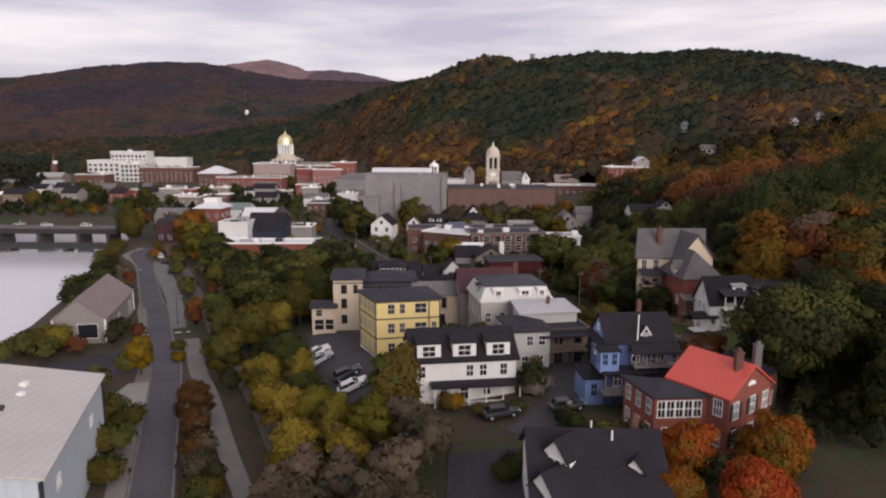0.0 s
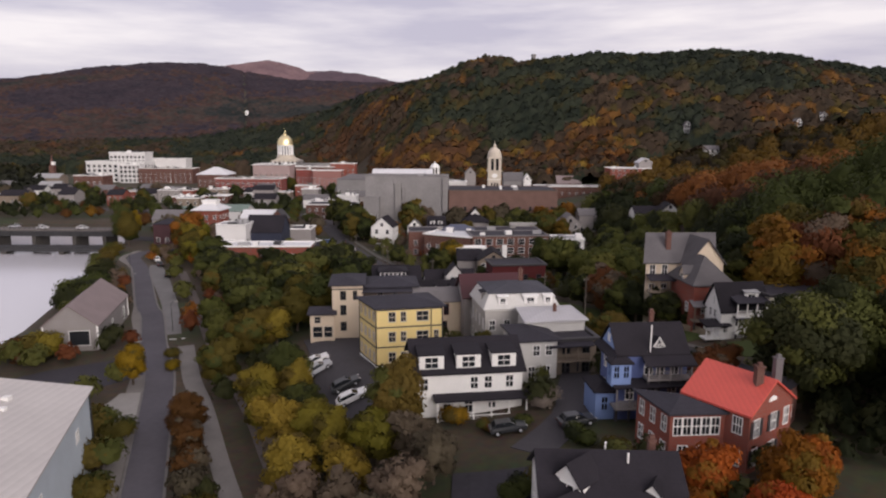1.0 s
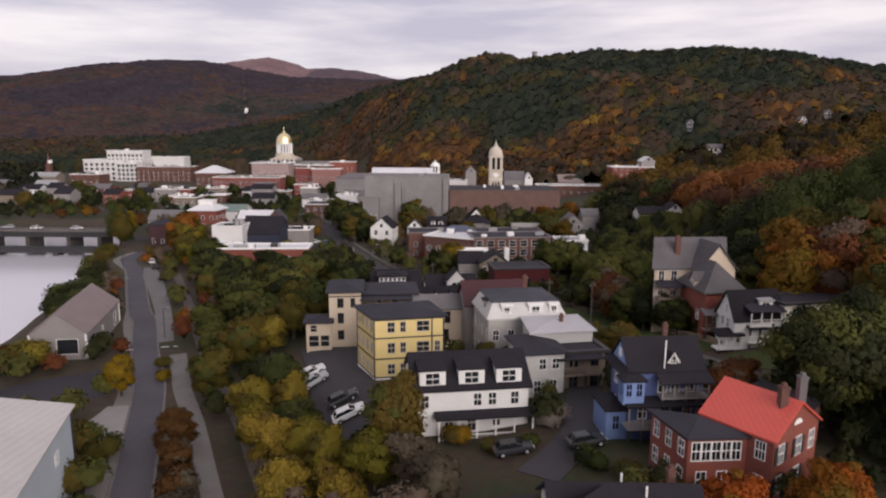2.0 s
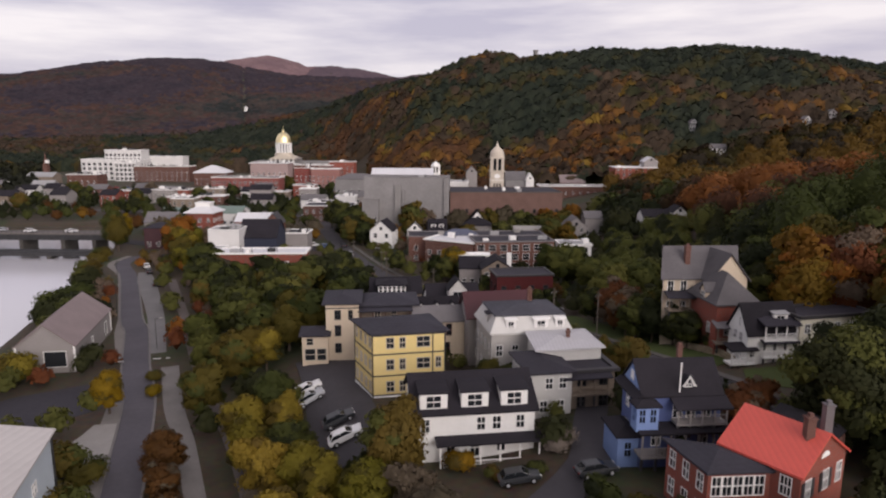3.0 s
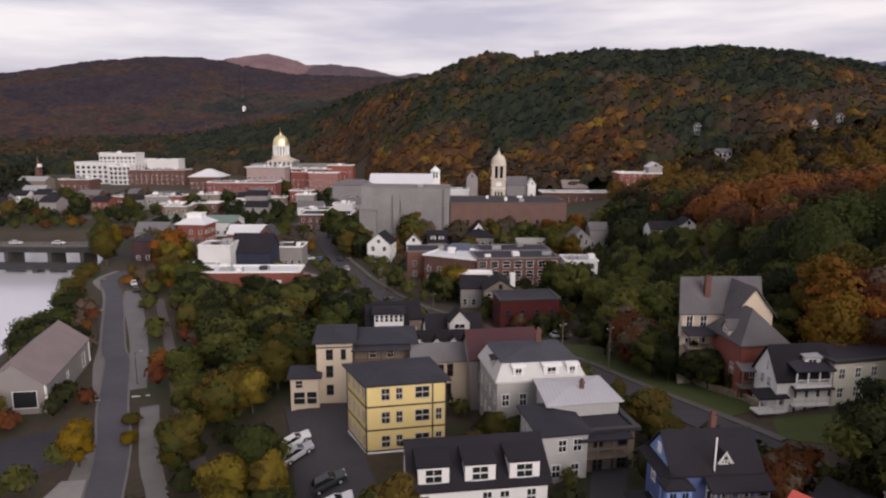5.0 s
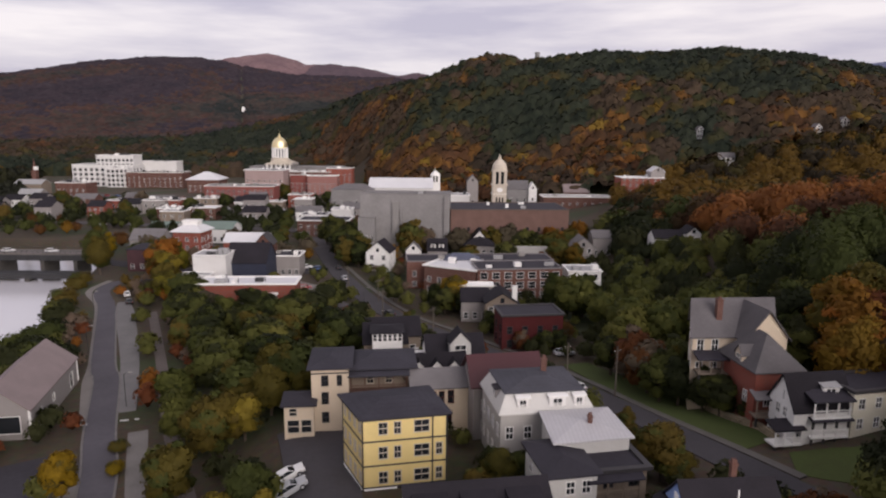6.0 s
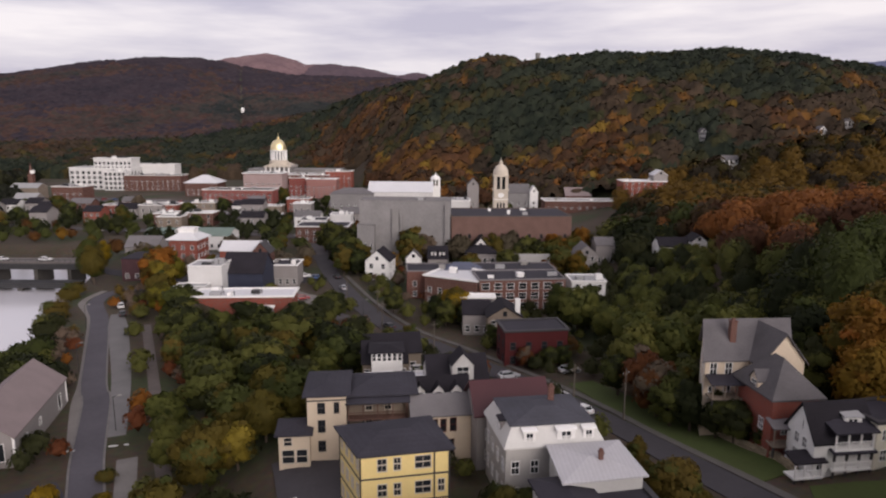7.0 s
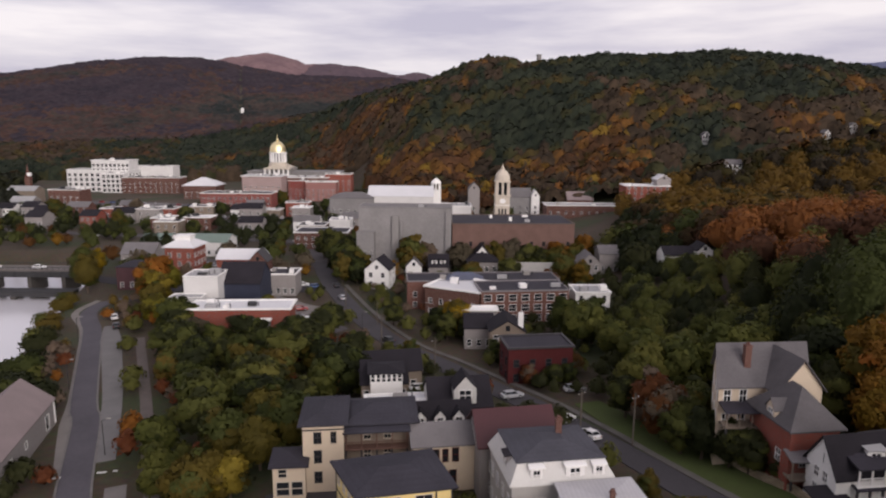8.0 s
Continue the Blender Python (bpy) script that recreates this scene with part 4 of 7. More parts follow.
# mansard house with its maroon rear roof
q = near_quad((8.4, 101.0), (20.2, 102.6), (18.6, 112.2), (6.8, 110.6))
mansard = building("mansard_house", "cream house with a pale mansard storey and dormers", "house", q, 5.9, 7.9, surf("stone_grey_clapboard", (0.46, 0.44, 0.42), 0.65, 0.12, 0.4, 0.5, bands=0.14), PALE_BOARD, "mansard", 2.3, 0.35,
                   {0: grid(5, 2, 0.9, 1.6, 1.0, 3.4), 3: grid(4, 2, 0.9, 1.6, 1.0, 3.4), 1: grid(4, 2, 0.9, 1.6, 1.0, 3.4)}, belt=(7.7,), belt_mat=WHITE)
o = sum((Vector(p) for p in q), Vector((0, 0))) / 4
d = (Vector(q[1]) - Vector(q[0])).normalized()
n = Vector((-d.y, d.x))
for u, w in ((0.24, 1.5), (0.62, 2.2), (0.86, 1.4)):
    p = Vector(q[0]) + d * (11.9 * u) - o
    m = Matrix(((d.x, n.x, 0, p.x), (d.y, n.y, 0, p.y), (0, 0, 1, 7.9), (0, 0, 0, 1)))
    dormer(mansard, m, w, 1.9, 1.6, WHITE_BOARD, WHITE)
p = Vector(q[0]) + Vector((-0.5, 3.6)) - o
m = Matrix(((-n.x, d.x, 0, p.x), (-n.y, d.y, 0, p.y), (0, 0, 1, 8.1), (0, 0, 0, 1)))
dormer(mansard, m, 1.5, 1.8, 1.6, GREY_BOARD, SHINGLE)
chimney(mansard, 1.2, 1.0, 11.0, 1.8, 0.7)
q = near_quad((5.6, 111.6), (15.6, 113.2), (14.6, 121.0), (4.6, 119.4))
building("maroon_roof_house", "house with a broad maroon metal gable roof", "house", q, 5.4, 7.8, GREY_BOARD, MAROON_METAL, "gable_side", 3.0, 0.5, {0: grid(3, 2, 0.9, 1.5, 1.0, 3.0)})

# flat white-roofed block in front of the mansard house
q = near_quad((13.9, 92.9), (22.7, 94.5), (21.8, 101.8), (13.6, 100.6))
flat = building("flat_roofed_house", "low grey house with a broad pale flat roof", "house", q, 6.6, 7.5, PALE_BOARD, surf("pale_roof_sheet", (0.50, 0.49, 0.51), 0.5, 0.14, 0.2, 0.15, bands=0.5, axis="X"), "hip", 0.7, 0.45,
                {0: grid(4, 2, 0.9, 1.5, 1.0, 3.2), 1: [(0.2, 5.0, 0.9, 1.6), (0.35, 5.0, 0.9, 1.6), (0.5, 5.0, 0.9, 1.6)]})
chimney(flat, 0.6, -0.6, 7.8, 1.0, 0.5, DARK_BRICK)

# blue gabled house: stacked porches under the front eaves, a box bay at the corner
A = Vector((22.0, 74.6))
d = Vector((0.996, 0.075)).normalized()
n = Vector((-d.y, d.x))
q = near_quad(A, A + d * 8.6, A + d * 8.6 + n * 5.6, A + n * 5.6)
blue = building("blue_house", "blue clapboard house with a steep dark gable roof and stacked porches", "house", q, 7.6, 7.9, BLUE_BOARD, SHINGLE, "gable_side", 2.9, 0.22,
                {0: [(0.45, 5.4, 0.9, 1.7), (0.62, 5.3, 0.9, 2.0), (0.82, 5.4, 0.9, 1.7), (0.2, 2.3, 0.9, 1.7), (0.5, 2.1, 1.0, 2.1), (0.8, 2.3, 0.9, 1.7)], 3: [(0.3, 5.2, 0.8, 1.5), (0.72, 5.2, 0.8, 1.5), (0.3, 2.0, 0.8, 1.5), (0.72, 2.0, 0.8, 1.5)]})
o = sum((Vector(p) for p in q), Vector((0, 0))) / 4


def house_pose(u, v, z):
    """A pose on the blue house: u along its front, v inwards, z up."""
    p = A + d * u + n * v - o
    return Matrix(((d.x, n.x, 0, p.x), (d.y, n.y, 0, p.y), (0, 0, 1, z), (0, 0, 0, 1)))


porch(blue, house_pose(3.2, -1.5, 0), 5.5, 1.5, 5.35, 7.0, 5, SHINGLE, rise=0.75, mat=GREY_BOARD)
porch(blue, house_pose(-0.6, -1.9, 0), 9.4, 1.9, 2.0, 4.6, 7, SHINGLE, rise=0.3, mat=GREY_BOARD)
# bright gable panel, its window and the pent roof below it
gp = bmesh.new()
sheet_pts = [house_pose(-0.07, v, z) @ Vector((0, 0, 0)) for v, z in ((0.5, 8.25), (5.1, 8.25), (2.8, 10.55))]
back_pts = [p + Vector((d.x, d.y, 0)) * 0.12 for p in sheet_pts]
f_, b_ = [gp.verts.new(p) for p in sheet_pts], [gp.verts.new(p) for p in back_pts]
gp.faces.new(f_)
for k in range(3):
    gp.faces.new((f_[k], b_[k], b_[(k + 1) % 3], f_[(k + 1) % 3]))
part("gable_panel", gp, BRIGHT_BLUE, blue, "bright blue boarded gable")
ap = bmesh.new()
box(ap, -0.14, 2.4, 8.7, -0.06, 3.2, 9.7, house_pose(0, 0, 0))
part("attic_window", ap, WHITE, blue)
pr = bmesh.new()
sheet(pr, [[house_pose(*p) @ Vector((0, 0, 0)) for p in ((-0.95, -0.3, 7.55), (0, -0.3, 8.15), (0, 5.9, 8.15), (-0.95, 5.9, 7.55))]], 0.14)
part("pent_roof", pr, SHINGLE, blue)
dr = dormer(blue, house_pose(5.1, 0.45, 8.15), 1.1, 0.85, 2.0, SLATE, SHINGLE, "gable")
for side in (-1, 1):
    bb = bmesh.new()
    sheet(bb, [[(side * 0.78, -0.24, 0.60), (side * 0.46, -0.24, 0.60), (0, -0.24, 1.50), (0, -0.24, 1.80)][::side], [(side * 0.78, -0.30, 0.60), (side * 0.78, -0.24, 0.60), (0, -0.24, 1.80), (0, -0.30, 1.80)][::side]], 0.05)
    part("bargeboard", bb, WHITE, dr)
bm = bmesh.new()
vp = house_pose(4.0, 0.1, 0) @ Vector((0, 0, 0))
tube(bm, (vp.x, vp.y, 7.9), (vp.x, vp.y, 11.4), 0.08, 0.08, 8)
part("vent_pipe", bm, WHITE, blue)
cp = house_pose(5.2, 3.3, 0) @ Vector((0, 0, 0))
chimney(blue, cp.x, cp.y, 9.4, 2.6, 0.5, DARK_BRICK)
q3 = near_quad(A - d * 1.1 - n * 1.5, A + d * 1.2 - n * 1.5, A + d * 1.2 + n * 0.1, A - d * 1.1 + n * 0.1)
building("blue_box_bay", "bright blue box bay above the porch roof", "house bay", q3, 12.7, 2.25, BRIGHT_BLUE, SHINGLE, "hip", 0.5, 0.25,
         {0: [(0.25, 0.5, 0.6, 1.4), (0.75, 0.5, 0.6, 1.4)], 3: [(0.5, 0.5, 0.6, 1.4)]}, trim=BRIGHT_BLUE, sunk=0.5)
q4 = near_quad(A - d * 2.3 + n * 0.2, A - d * 0.06 + n * 0.2, A - d * 0.06 + n * 4.6, A - d * 2.3 + n * 4.6)
building("blue_side_porch", "closed blue side porch with a low dark roof", "house porch", q4, 7.6, 3.3, BRIGHT_BLUE, SHINGLE, "hip", 0.9, 0.3, {0: [(0.5, 1.0, 0.7, 1.6)]}, trim=BRIGHT_BLUE, sunk=1.5)

# red brick house with a red metal roof
A = Vector((31.6, 61.6))
n = Vector((-0.57, 0.82)).normalized()
D = A + n * 7.4
d = Vector((n.y, -n.x))
q = near_quad(A, A + d * 8.2, D + d * 8.2, D)
brick = building("brick_house", "red brick house with a bright red metal gable roof", "house", q, 7.2, 6.6, BRICK, RED_METAL, "gable_front", 2.7, 0.3,
                 {0: [(0.16, 0.9, 1.0, 1.8), (0.55, 0.9, 1.0, 1.8), (0.16, 4.0, 1.0, 1.8), (0.55, 4.0, 1.0, 1.8), (0.86, 4.0, 0.9, 1.8)], 3: grid(3, 2, 0.9, 1.7, 0.9, 3.4), 1: grid(3, 2, 0.9, 1.7, 0.9, 3.4)}, bars=3)
o = sum((Vector(p) for p in q), Vector((0, 0))) / 4
for u, v in ((3.2, 1.2), (8.5, 2.0)):
    p = A + d * u + n * v - o
    chimney(brick, p.x, p.y, 7.0 if u < 4 else -1.0, 3.6 if u < 4 else 11.2, 0.75, DARK_BRICK if u < 4 else GREY_SHINGLE)
fan = bmesh.new()
p = A + d * 4.1 - o
fan_pts = [(math.cos(a * math.pi / 8) * 0.75, math.sin(a * math.pi / 8) * 0.55) for a in range(9)]
top = [fan.verts.new((p.x + d.x * u - n.x * 0.05, p.y + d.y * u - n.y * 0.05, 7.2 + v)) for u, v in fan_pts]
low = [fan.verts.new((p.x + d.x * u + n.x * 0.05, p.y + d.y * u + n.y * 0.05, 7.2 + v)) for u, v in fan_pts]
fan.faces.new(top)
for i in range(8):
    fan.faces.new((top[i], low[i], low[i + 1], top[i + 1]))
part("fanlight", fan, WHITE, brick)
# shutters beside the gable windows
for u, sill in ((0.16, 0.9), (0.55, 0.9), (0.16, 4.0), (0.55, 4.0)):
    for side in (-1, 1):
        p = A + d * (8.2 * u + side * 0.86) - n * 0.06 - o
        sb = bmesh.new()
        box(sb, -0.24, -0.03, 0, 0.24, 0.03, 1.8, Matrix(((d.x, n.x, 0, p.x), (d.y, n.y, 0, p.y), (0, 0, 1, sill), (0, 0, 0, 1))))
        part("shutter", sb, DARK_TRIM, brick)
q = near_quad((24.4, 63.3), (30.2, 63.7), (27.3, 68.0), (22.9, 69.3))
annex = building("brick_annex", "two-storey brick annex with a low grey roof and a window row", "house wing", q, 7.4, 5.8, BRICK, SLATE, "hip", 0.9, 0.35,
                 {0: [(0.14 + 0.17 * k, 3.5, 0.8, 1.8) for k in range(5)] + [(0.25, 0.7, 0.9, 1.6), (0.6, 0.7, 0.9, 1.6)], 3: grid(3, 2, 0.8, 1.6, 0.8, 2.8)}, trim=WHITE, bars=2)
q = near_quad((37.2, 68.0), (43.0, 73.4), (39.0, 78.6), (33.4, 73.0))
building("brick_wing", "brown brick wing half hidden by trees", "house wing", q, 7.8, 5.0, DARK_BRICK, SHINGLE, "hip", 1.0, 0.3, {0: grid(2, 2, 0.9, 1.6, 0.9, 3.0)})

# dark-roofed house seen from above at the start
q = near_quad((9.4, 48.4), (20.6, 48.0), (21.0, 58.0), (9.8, 58.4))
dark_house = building("dark_roofed_house", "house with a dark shingle roof and white dormer gables", "house", q, 6.4, 4.4, WHITE_BOARD, SHINGLE, "gable_side", 3.5, 0.5,
                      {0: grid(4, 1, 0.9, 1.5, 0.9), 3: grid(2, 1, 0.9, 1.4, 0.9), 1: grid(2, 1, 0.9, 1.4, 0.9)})
for x, y, z, w, h, turn in ((-3.8, -2.6, 4.9, 2.6, 1.8, 48), (3.0, -3.3, 4.9, 1.7, 0.9, 30), (-5.2, -4.9, 2.2, 3.2, 2.4, 55)):
    dormer(dark_house, pose(x, y, z, 0, 0, -turn), w, h, 3.0, WHITE_BOARD, SHINGLE, "gable")
for x, y in ((0.2, 1.0), (1.6, -1.0)):
    vb = bmesh.new()
    tube(vb, (x, y, 5.8), (x, y, 8.3), 0.09, 0.09, 8)
    part("vent_pipe", vb, WHITE, dark_house)
chimney(dark_house, 4.4, 1.6, 6.2, 2.0, 0.6)

# grey-roofed victorian house
q = near_quad((39.9, 120.4), (52.8, 121.2), (55.8, 130.2), (43.0, 129.4))
vic = building("victorian_house", "large cream Victorian house with steep grey roofs", "house", q, 9.2, 8.8, CREAM_BOARD, ASH_SHINGLE, "gable_side", 4.5, 0.5, sunk=5.0, windows=
               {0: [(0.1, 6.2, 1.0, 1.8), (0.28, 6.2, 1.0, 1.8), (0.1, 2.6, 1.0, 1.8), (0.28, 2.6, 1.0, 1.8)], 3: grid(3, 2, 0.9, 1.7, 2.6, 3.4)})
o = sum((Vector(p) for p in q), Vector((0, 0))) / 4
chimney(vic, -3.3, -2.6, 9.8, 4.0, 0.9)
q = near_quad((45.6, 111.4), (52.4, 112.2), (51.4, 121.0), (44.6, 120.2))
vw = building("victorian_wing", "brick front wing with a steep grey hipped roof", "house wing", q, 8.4, 7.0, BRICK, ASH_SHINGLE, "hip", 4.6, 0.6, sunk=3.0, windows=
              {0: [(0.3, 1.9, 0.9, 1.7), (0.7, 1.9, 0.9, 1.7), (0.3, 5.4, 0.9, 1.6), (0.7, 5.4, 0.9, 1.6)], 3: grid(2, 2, 0.9, 1.6, 1.9, 3.4)})
dormer(vw, Matrix(((0, 1, 0, -3.6), (-1, 0, 0, -0.6), (0, 0, 1, 7.0), (0, 0, 0, 1))), 2.2, 1.5, 2.6, CREAM_BOARD, ASH_SHINGLE, "gable")
q = near_quad((47.0, 118.2), (53.8, 119.0), (53.0, 125.6), (46.2, 124.8))
building("victorian_gable", "cream cross gable of the house with a steep grey roof", "house wing", q, 9.2, 8.9, CREAM_BOARD, ASH_SHINGLE, "gable_front", 4.2, 0.45, {0: [(0.5, 6.6, 1.0, 1.6)]}, sunk=4.0)
m = Matrix(((1, 0, 0, -7.6), (0, 1, 0, -7.1), (0, 0, 1, 0), (0, 0, 0, 1)))
porch(vic, m, 5.6, 2.2, 3.4, 5.6, 4, MEMBRANE, rail=False, mat=TAN_BOARD)
p = Matrix(((1, 0, 0, -3.2), (0, 1, 0, -6.3), (0, 0, 1, 0), (0, 0, 0, 1)))
porch(vw, p, 6.0, 2.0, 1.0, 3.6, 4, GREY_SHINGLE, mat=TAN_BOARD)

# white houses on the slope
q = near_quad((47.6, 104.6), (56.0, 105.8), (55.4, 111.4), (47.2, 110.2))
wg = building("white_gable_house", "white gabled house with a steep dark roof", "house", q, 7.9, 4.9, WHITE_BOARD, SHINGLE, "gable_side", 3.9, 0.35,
              {3: [(0.34, 0.8, 0.8, 1.5), (0.66, 0.8, 0.8, 1.5), (0.36, 3.2, 0.8, 1.3), (0.64, 3.2, 0.8, 1.3)], 0: [(0.12, 1.0, 0.9, 1.5)]}, sunk=2.0)
dormer(wg, Matrix.Translation((1.6, -1.8, 5.6)), 2.2, 1.9, 2.2, WHITE_BOARD, PALE_MEMBRANE)
porch(wg, pose(-6.6, -4.2, 0, 0, 0, 8), 4.0, 2.0, 0.3, 2.4, 4, SHINGLE)
gb_ = bmesh.new()
for y in (-0.55, 0.55):
    box(gb_, -4.02 - 0.12, y - 0.32, 5.4, -4.02, y + 0.32, 6.7)
part("attic_window", gb_, GLASS, wg)
q = near_quad((50.2, 105.9), (55.5, 106.5), (55.2, 108.6), (49.9, 108.0))
wp = building("white_porch_house", "white house with stacked white porches", "house", q, 8.9, 5.6, WHITE_BOARD, MEMBRANE, "hip", 0.7, 0.4, {0: [(0.2, 0.4, 0.9, 1.9), (0.5, 0.4, 1.0, 2.0), (0.8, 0.4, 0.9, 1.9), (0.2, 3.2, 0.9, 1.8), (0.5, 3.2, 1.0, 1.9), (0.8, 3.2, 0.9, 1.8)]}, sunk=2.0)
m = pose(-2.7, -3.0, 0, 0, 0, 6.5)
porch(wp, m, 5.4, 1.9, 0.2, 2.5, 4, MEMBRANE)
porch(wp, m, 5.4, 1.9, 2.95, 5.2, 4, MEMBRANE)
q = near_quad((55.7, 105.2), (69.0, 108.2), (67.6, 114.0), (54.4, 111.0))
building("cream_long_house", "long pale cream house with a low dark roof", "house", q, 9.0, 6.0, surf("pale_cream_clapboard", (0.76, 0.72, 0.60), 0.65, 0.07, 0.4, 0.5, bands=0.14), MEMBRANE, "flat", 0.4, 0.4,
         {0: grid(5, 2, 0.9, 1.4, 0.8, 2.8), 3: grid(2, 2, 0.9, 1.4, 0.8, 2.8)}, sunk=2.0)

# rubble garden wall along the lawn, stone by stone
gw = thing("garden_wall", "low tan rubble-stone garden wall above the lawn", "garden wall", 46.0, 118.0, 6.0)
rng = random.Random(31)
stone_meshes = []
for k in range(5):
    b = bmesh.new()
    box(b, -0.42, -0.22, 0, 0.42, 0.22, 0.34)
    for v in b.verts:
        v.co += Vector((rng.uniform(-0.06, 0.06), rng.uniform(-0.05, 0.05), rng.uniform(-0.04, 0.04)))
    me = bpy.data.meshes.new("stone")
    b.to_mesh(me)
    b.free()
    me.materials.append(RUBBLE_STONE)
    stone_meshes.append(me)
wall_line = [Vector((42.6, 119.8)), Vector((43.4, 117.2)), Vector((44.6, 114.0)), Vector((46.4, 110.6)), Vector((46.6, 106.4))]
for i in range(4):
    run = wall_line[i + 1] - wall_line[i]
    count = int(run.length / 0.84)
    for k in range(count):
        p = wall_line[i] + run * ((k + 0.5) / count)
        for r in range(4):
            g = p + run.normalized() * (0.42 * (r % 2) - 0.2)
            share("stone", rng.choice(stone_meshes), gw, pose(g.x - 46.0, g.y - 118.0, float(height(p.x, p.y)) - 6.2 + r * 0.34, 0, 0, math.degrees(math.atan2(run.y, run.x)) + rng.uniform(-4, 4)))


# ---- the town ----
def town(name, label, category, x, y, w, d, z_top, wall, roof, style="flat", rise=0.0, turn=0.0, cols=4, rows=2, trim=None, side_cols=0, over=0.3, ww=1.1, wh=1.6, storey=3.1, z0=None, cornice=None, units=None):
    """A building of the town: centre of its front, width, depth and the height of its eaves."""
    # far white walls take the white already dimmed for distance
    if wall is WHITE and y > 200:
        wall = OFF_WHITE
    c, s = math.cos(radians(turn)), math.sin(radians(turn))
    q = oblong(x - s * d / 2, y + c * d / 2, w, d, turn)
    if z0 is None:
        z0 = float(height(x, y + d / 2))
    tall = max(2.5, z_top - z0)
    rows = max(1, min(rows, int((tall - wh - 1.1) / storey) + 1))
    win = {0: grid(cols, rows, ww, wh, 0.9, storey)} if cols else {}
    if side_cols:
        win[1] = win[3] = grid(side_cols, rows, ww, wh, 0.9, storey)
    root = building(name, label, category, q, z0, tall, wall, roof, style, rise, over, win, trim or WHITE, 1, cornice=cornice or trim or WHITE)
    if style == "gable_front" and rise > 2:
        b = bmesh.new()
        box(b, -0.5, -d / 2 - 0.06, tall + 0.25, 0.5, -d / 2 + 0.04, tall + 1.5, pose(0, 0, 0, 0, 0, turn))
        part("attic_window", b, GLASS, root)
    if style == "flat" and w * d > 60 and d > 5:
        r = random.Random(int(x * 13 + y * 7))
        for k in range(r.randint(2, 3 + int(w * d / 150)) if units is None else units):
            u, v, sx, sy, sz = r.uniform(-0.4, 0.4) * w, r.uniform(-0.35, 0.35) * d, r.uniform(0.4, 1.5), r.uniform(0.4, 1.2), r.uniform(0.6, 1.7)
            b = bmesh.new()
            box(b, u - sx, v - sy, tall, u + sx, v + sy, tall + sz + 0.12, pose(0, 0, 0, 0, 0, turn))
            bmesh.ops.bevel(b, geom=list(b.edges), offset=0.08, segments=1, affect="EDGES")
            part("roof_unit", b, r.choice((WHITE, PALE_MEMBRANE, CONCRETE, STEEL, WHITE)), root)
            tb = bmesh.new()
            tube(tb, (u + sx + 0.6, v, tall), (u + sx + 0.6, v, tall + 1.3), 0.12, 0.12, 7)
            part("vent_pipe", tb, STEEL, root)
    return root


town("long_low_shop", "low red-brick building with a long white flat roof", "shop", -50.2, 192.0, 25.5, 8.5, 8.0, BRICK, WHITE_METAL, turn=3, cols=9, rows=1, over=0.5, z0=0.0)
town("stucco_annex", "plain annex of grey stucco", "annex", -46.5, 190.0, 9, 1.4, 5.6, STONE, PALE_MEMBRANE, turn=3, cols=2, rows=1)
town("white_box_shop", "plain white flat-roofed building", "building", -67.2, 213, 9.8, 9, 11.4, WHITE, PALE_MEMBRANE, cols=2, rows=1, over=0.1)
town("white_low_annex", "low painted white annex building", "annex", -70, 208, 9, 4.5, 6.5, WHITE, PALE_MEMBRANE, cols=2, rows=1, over=0.1)
nv = town("navy_house", "dark slate-blue building with a steep roof", "building", -58.0, 218, 12.2, 13, 8.5, surf("slate_boards", (0.035, 0.040, 0.065), 0.7, 0.15, 0.4, 0.4, bands=0.16), SHINGLE, "gable_side", 5.0, cols=5, rows=1, side_cols=2)
town("white_roof_gable", "brick building with white roof and brown gable", "building", -67, 248, 15, 10, 9.5, BRICK, WHITE_METAL, "gable_side", 2.6, cols=5, rows=2)
town("brown_gable_house", "narrow brown-red gabled house", "house", -59.5, 244, 6, 7, 9.6, DARK_BRICK, DARK_TRIM, "gable_front", 3.4, cols=2, rows=2)
town("grey_flat_shop", "low grey building with a dark flat roof", "shop", -50, 236, 9, 9, 7.0, GREY_BOARD, MEMBRANE, cols=4, rows=1)
town("grey_garage", "low grey garage with white doors", "garage", -55.5, 204.5, 22, 6, 5.0, PALE_BOARD, SHINGLE, "hip", 1.8, cols=8, rows=1, ww=1.4)
bb = town("brick_hall", "square red-brick hall with a white hip roof", "hall", -92.6, 262, 10.4, 10.5, 10.8, BRICK, WHITE_METAL, "hip", 3.6, turn=-4, cols=3, rows=3, side_cols=4, over=0.9)
bm = bmesh.new()
box(bm, -2.8, -2.4, 11.4, 2.8, 2.4, 14.2)
box(bm, -3.1, -2.7, 14.2, 3.1, 2.7, 14.6)
part("roof_lantern", bm, WHITE, bb)
town("green_roof_shop", "pale shop with a dull green metal roof", "shop", -126, 318, 12, 12, 3.4, WHITE, GREEN_METAL, "gable_side", 2.2, cols=4, rows=1)
town("green_roof_store", "long store with a grey-green roof", "shop", -97, 300, 18, 14, 6.0, WHITE, GREEN_METAL, "gable_side", 2.4, cols=6, rows=1)
town("dark_red_house", "dark purple-brown low building", "building", -101, 243, 10, 8, 7.6, surf("purple_brown_wall", (0.07, 0.035, 0.04), 0.8, 0.2, 0.5, 0.2), MEMBRANE, "hip", 1.8, cols=3, rows=1)
town("mauve_roof_house", "house with a faded grey-mauve roof", "house", -117, 282, 13, 10, 4.4, GREY_BOARD, GREY_SHINGLE, "gable_side", 3.6, cols=4, rows=1)
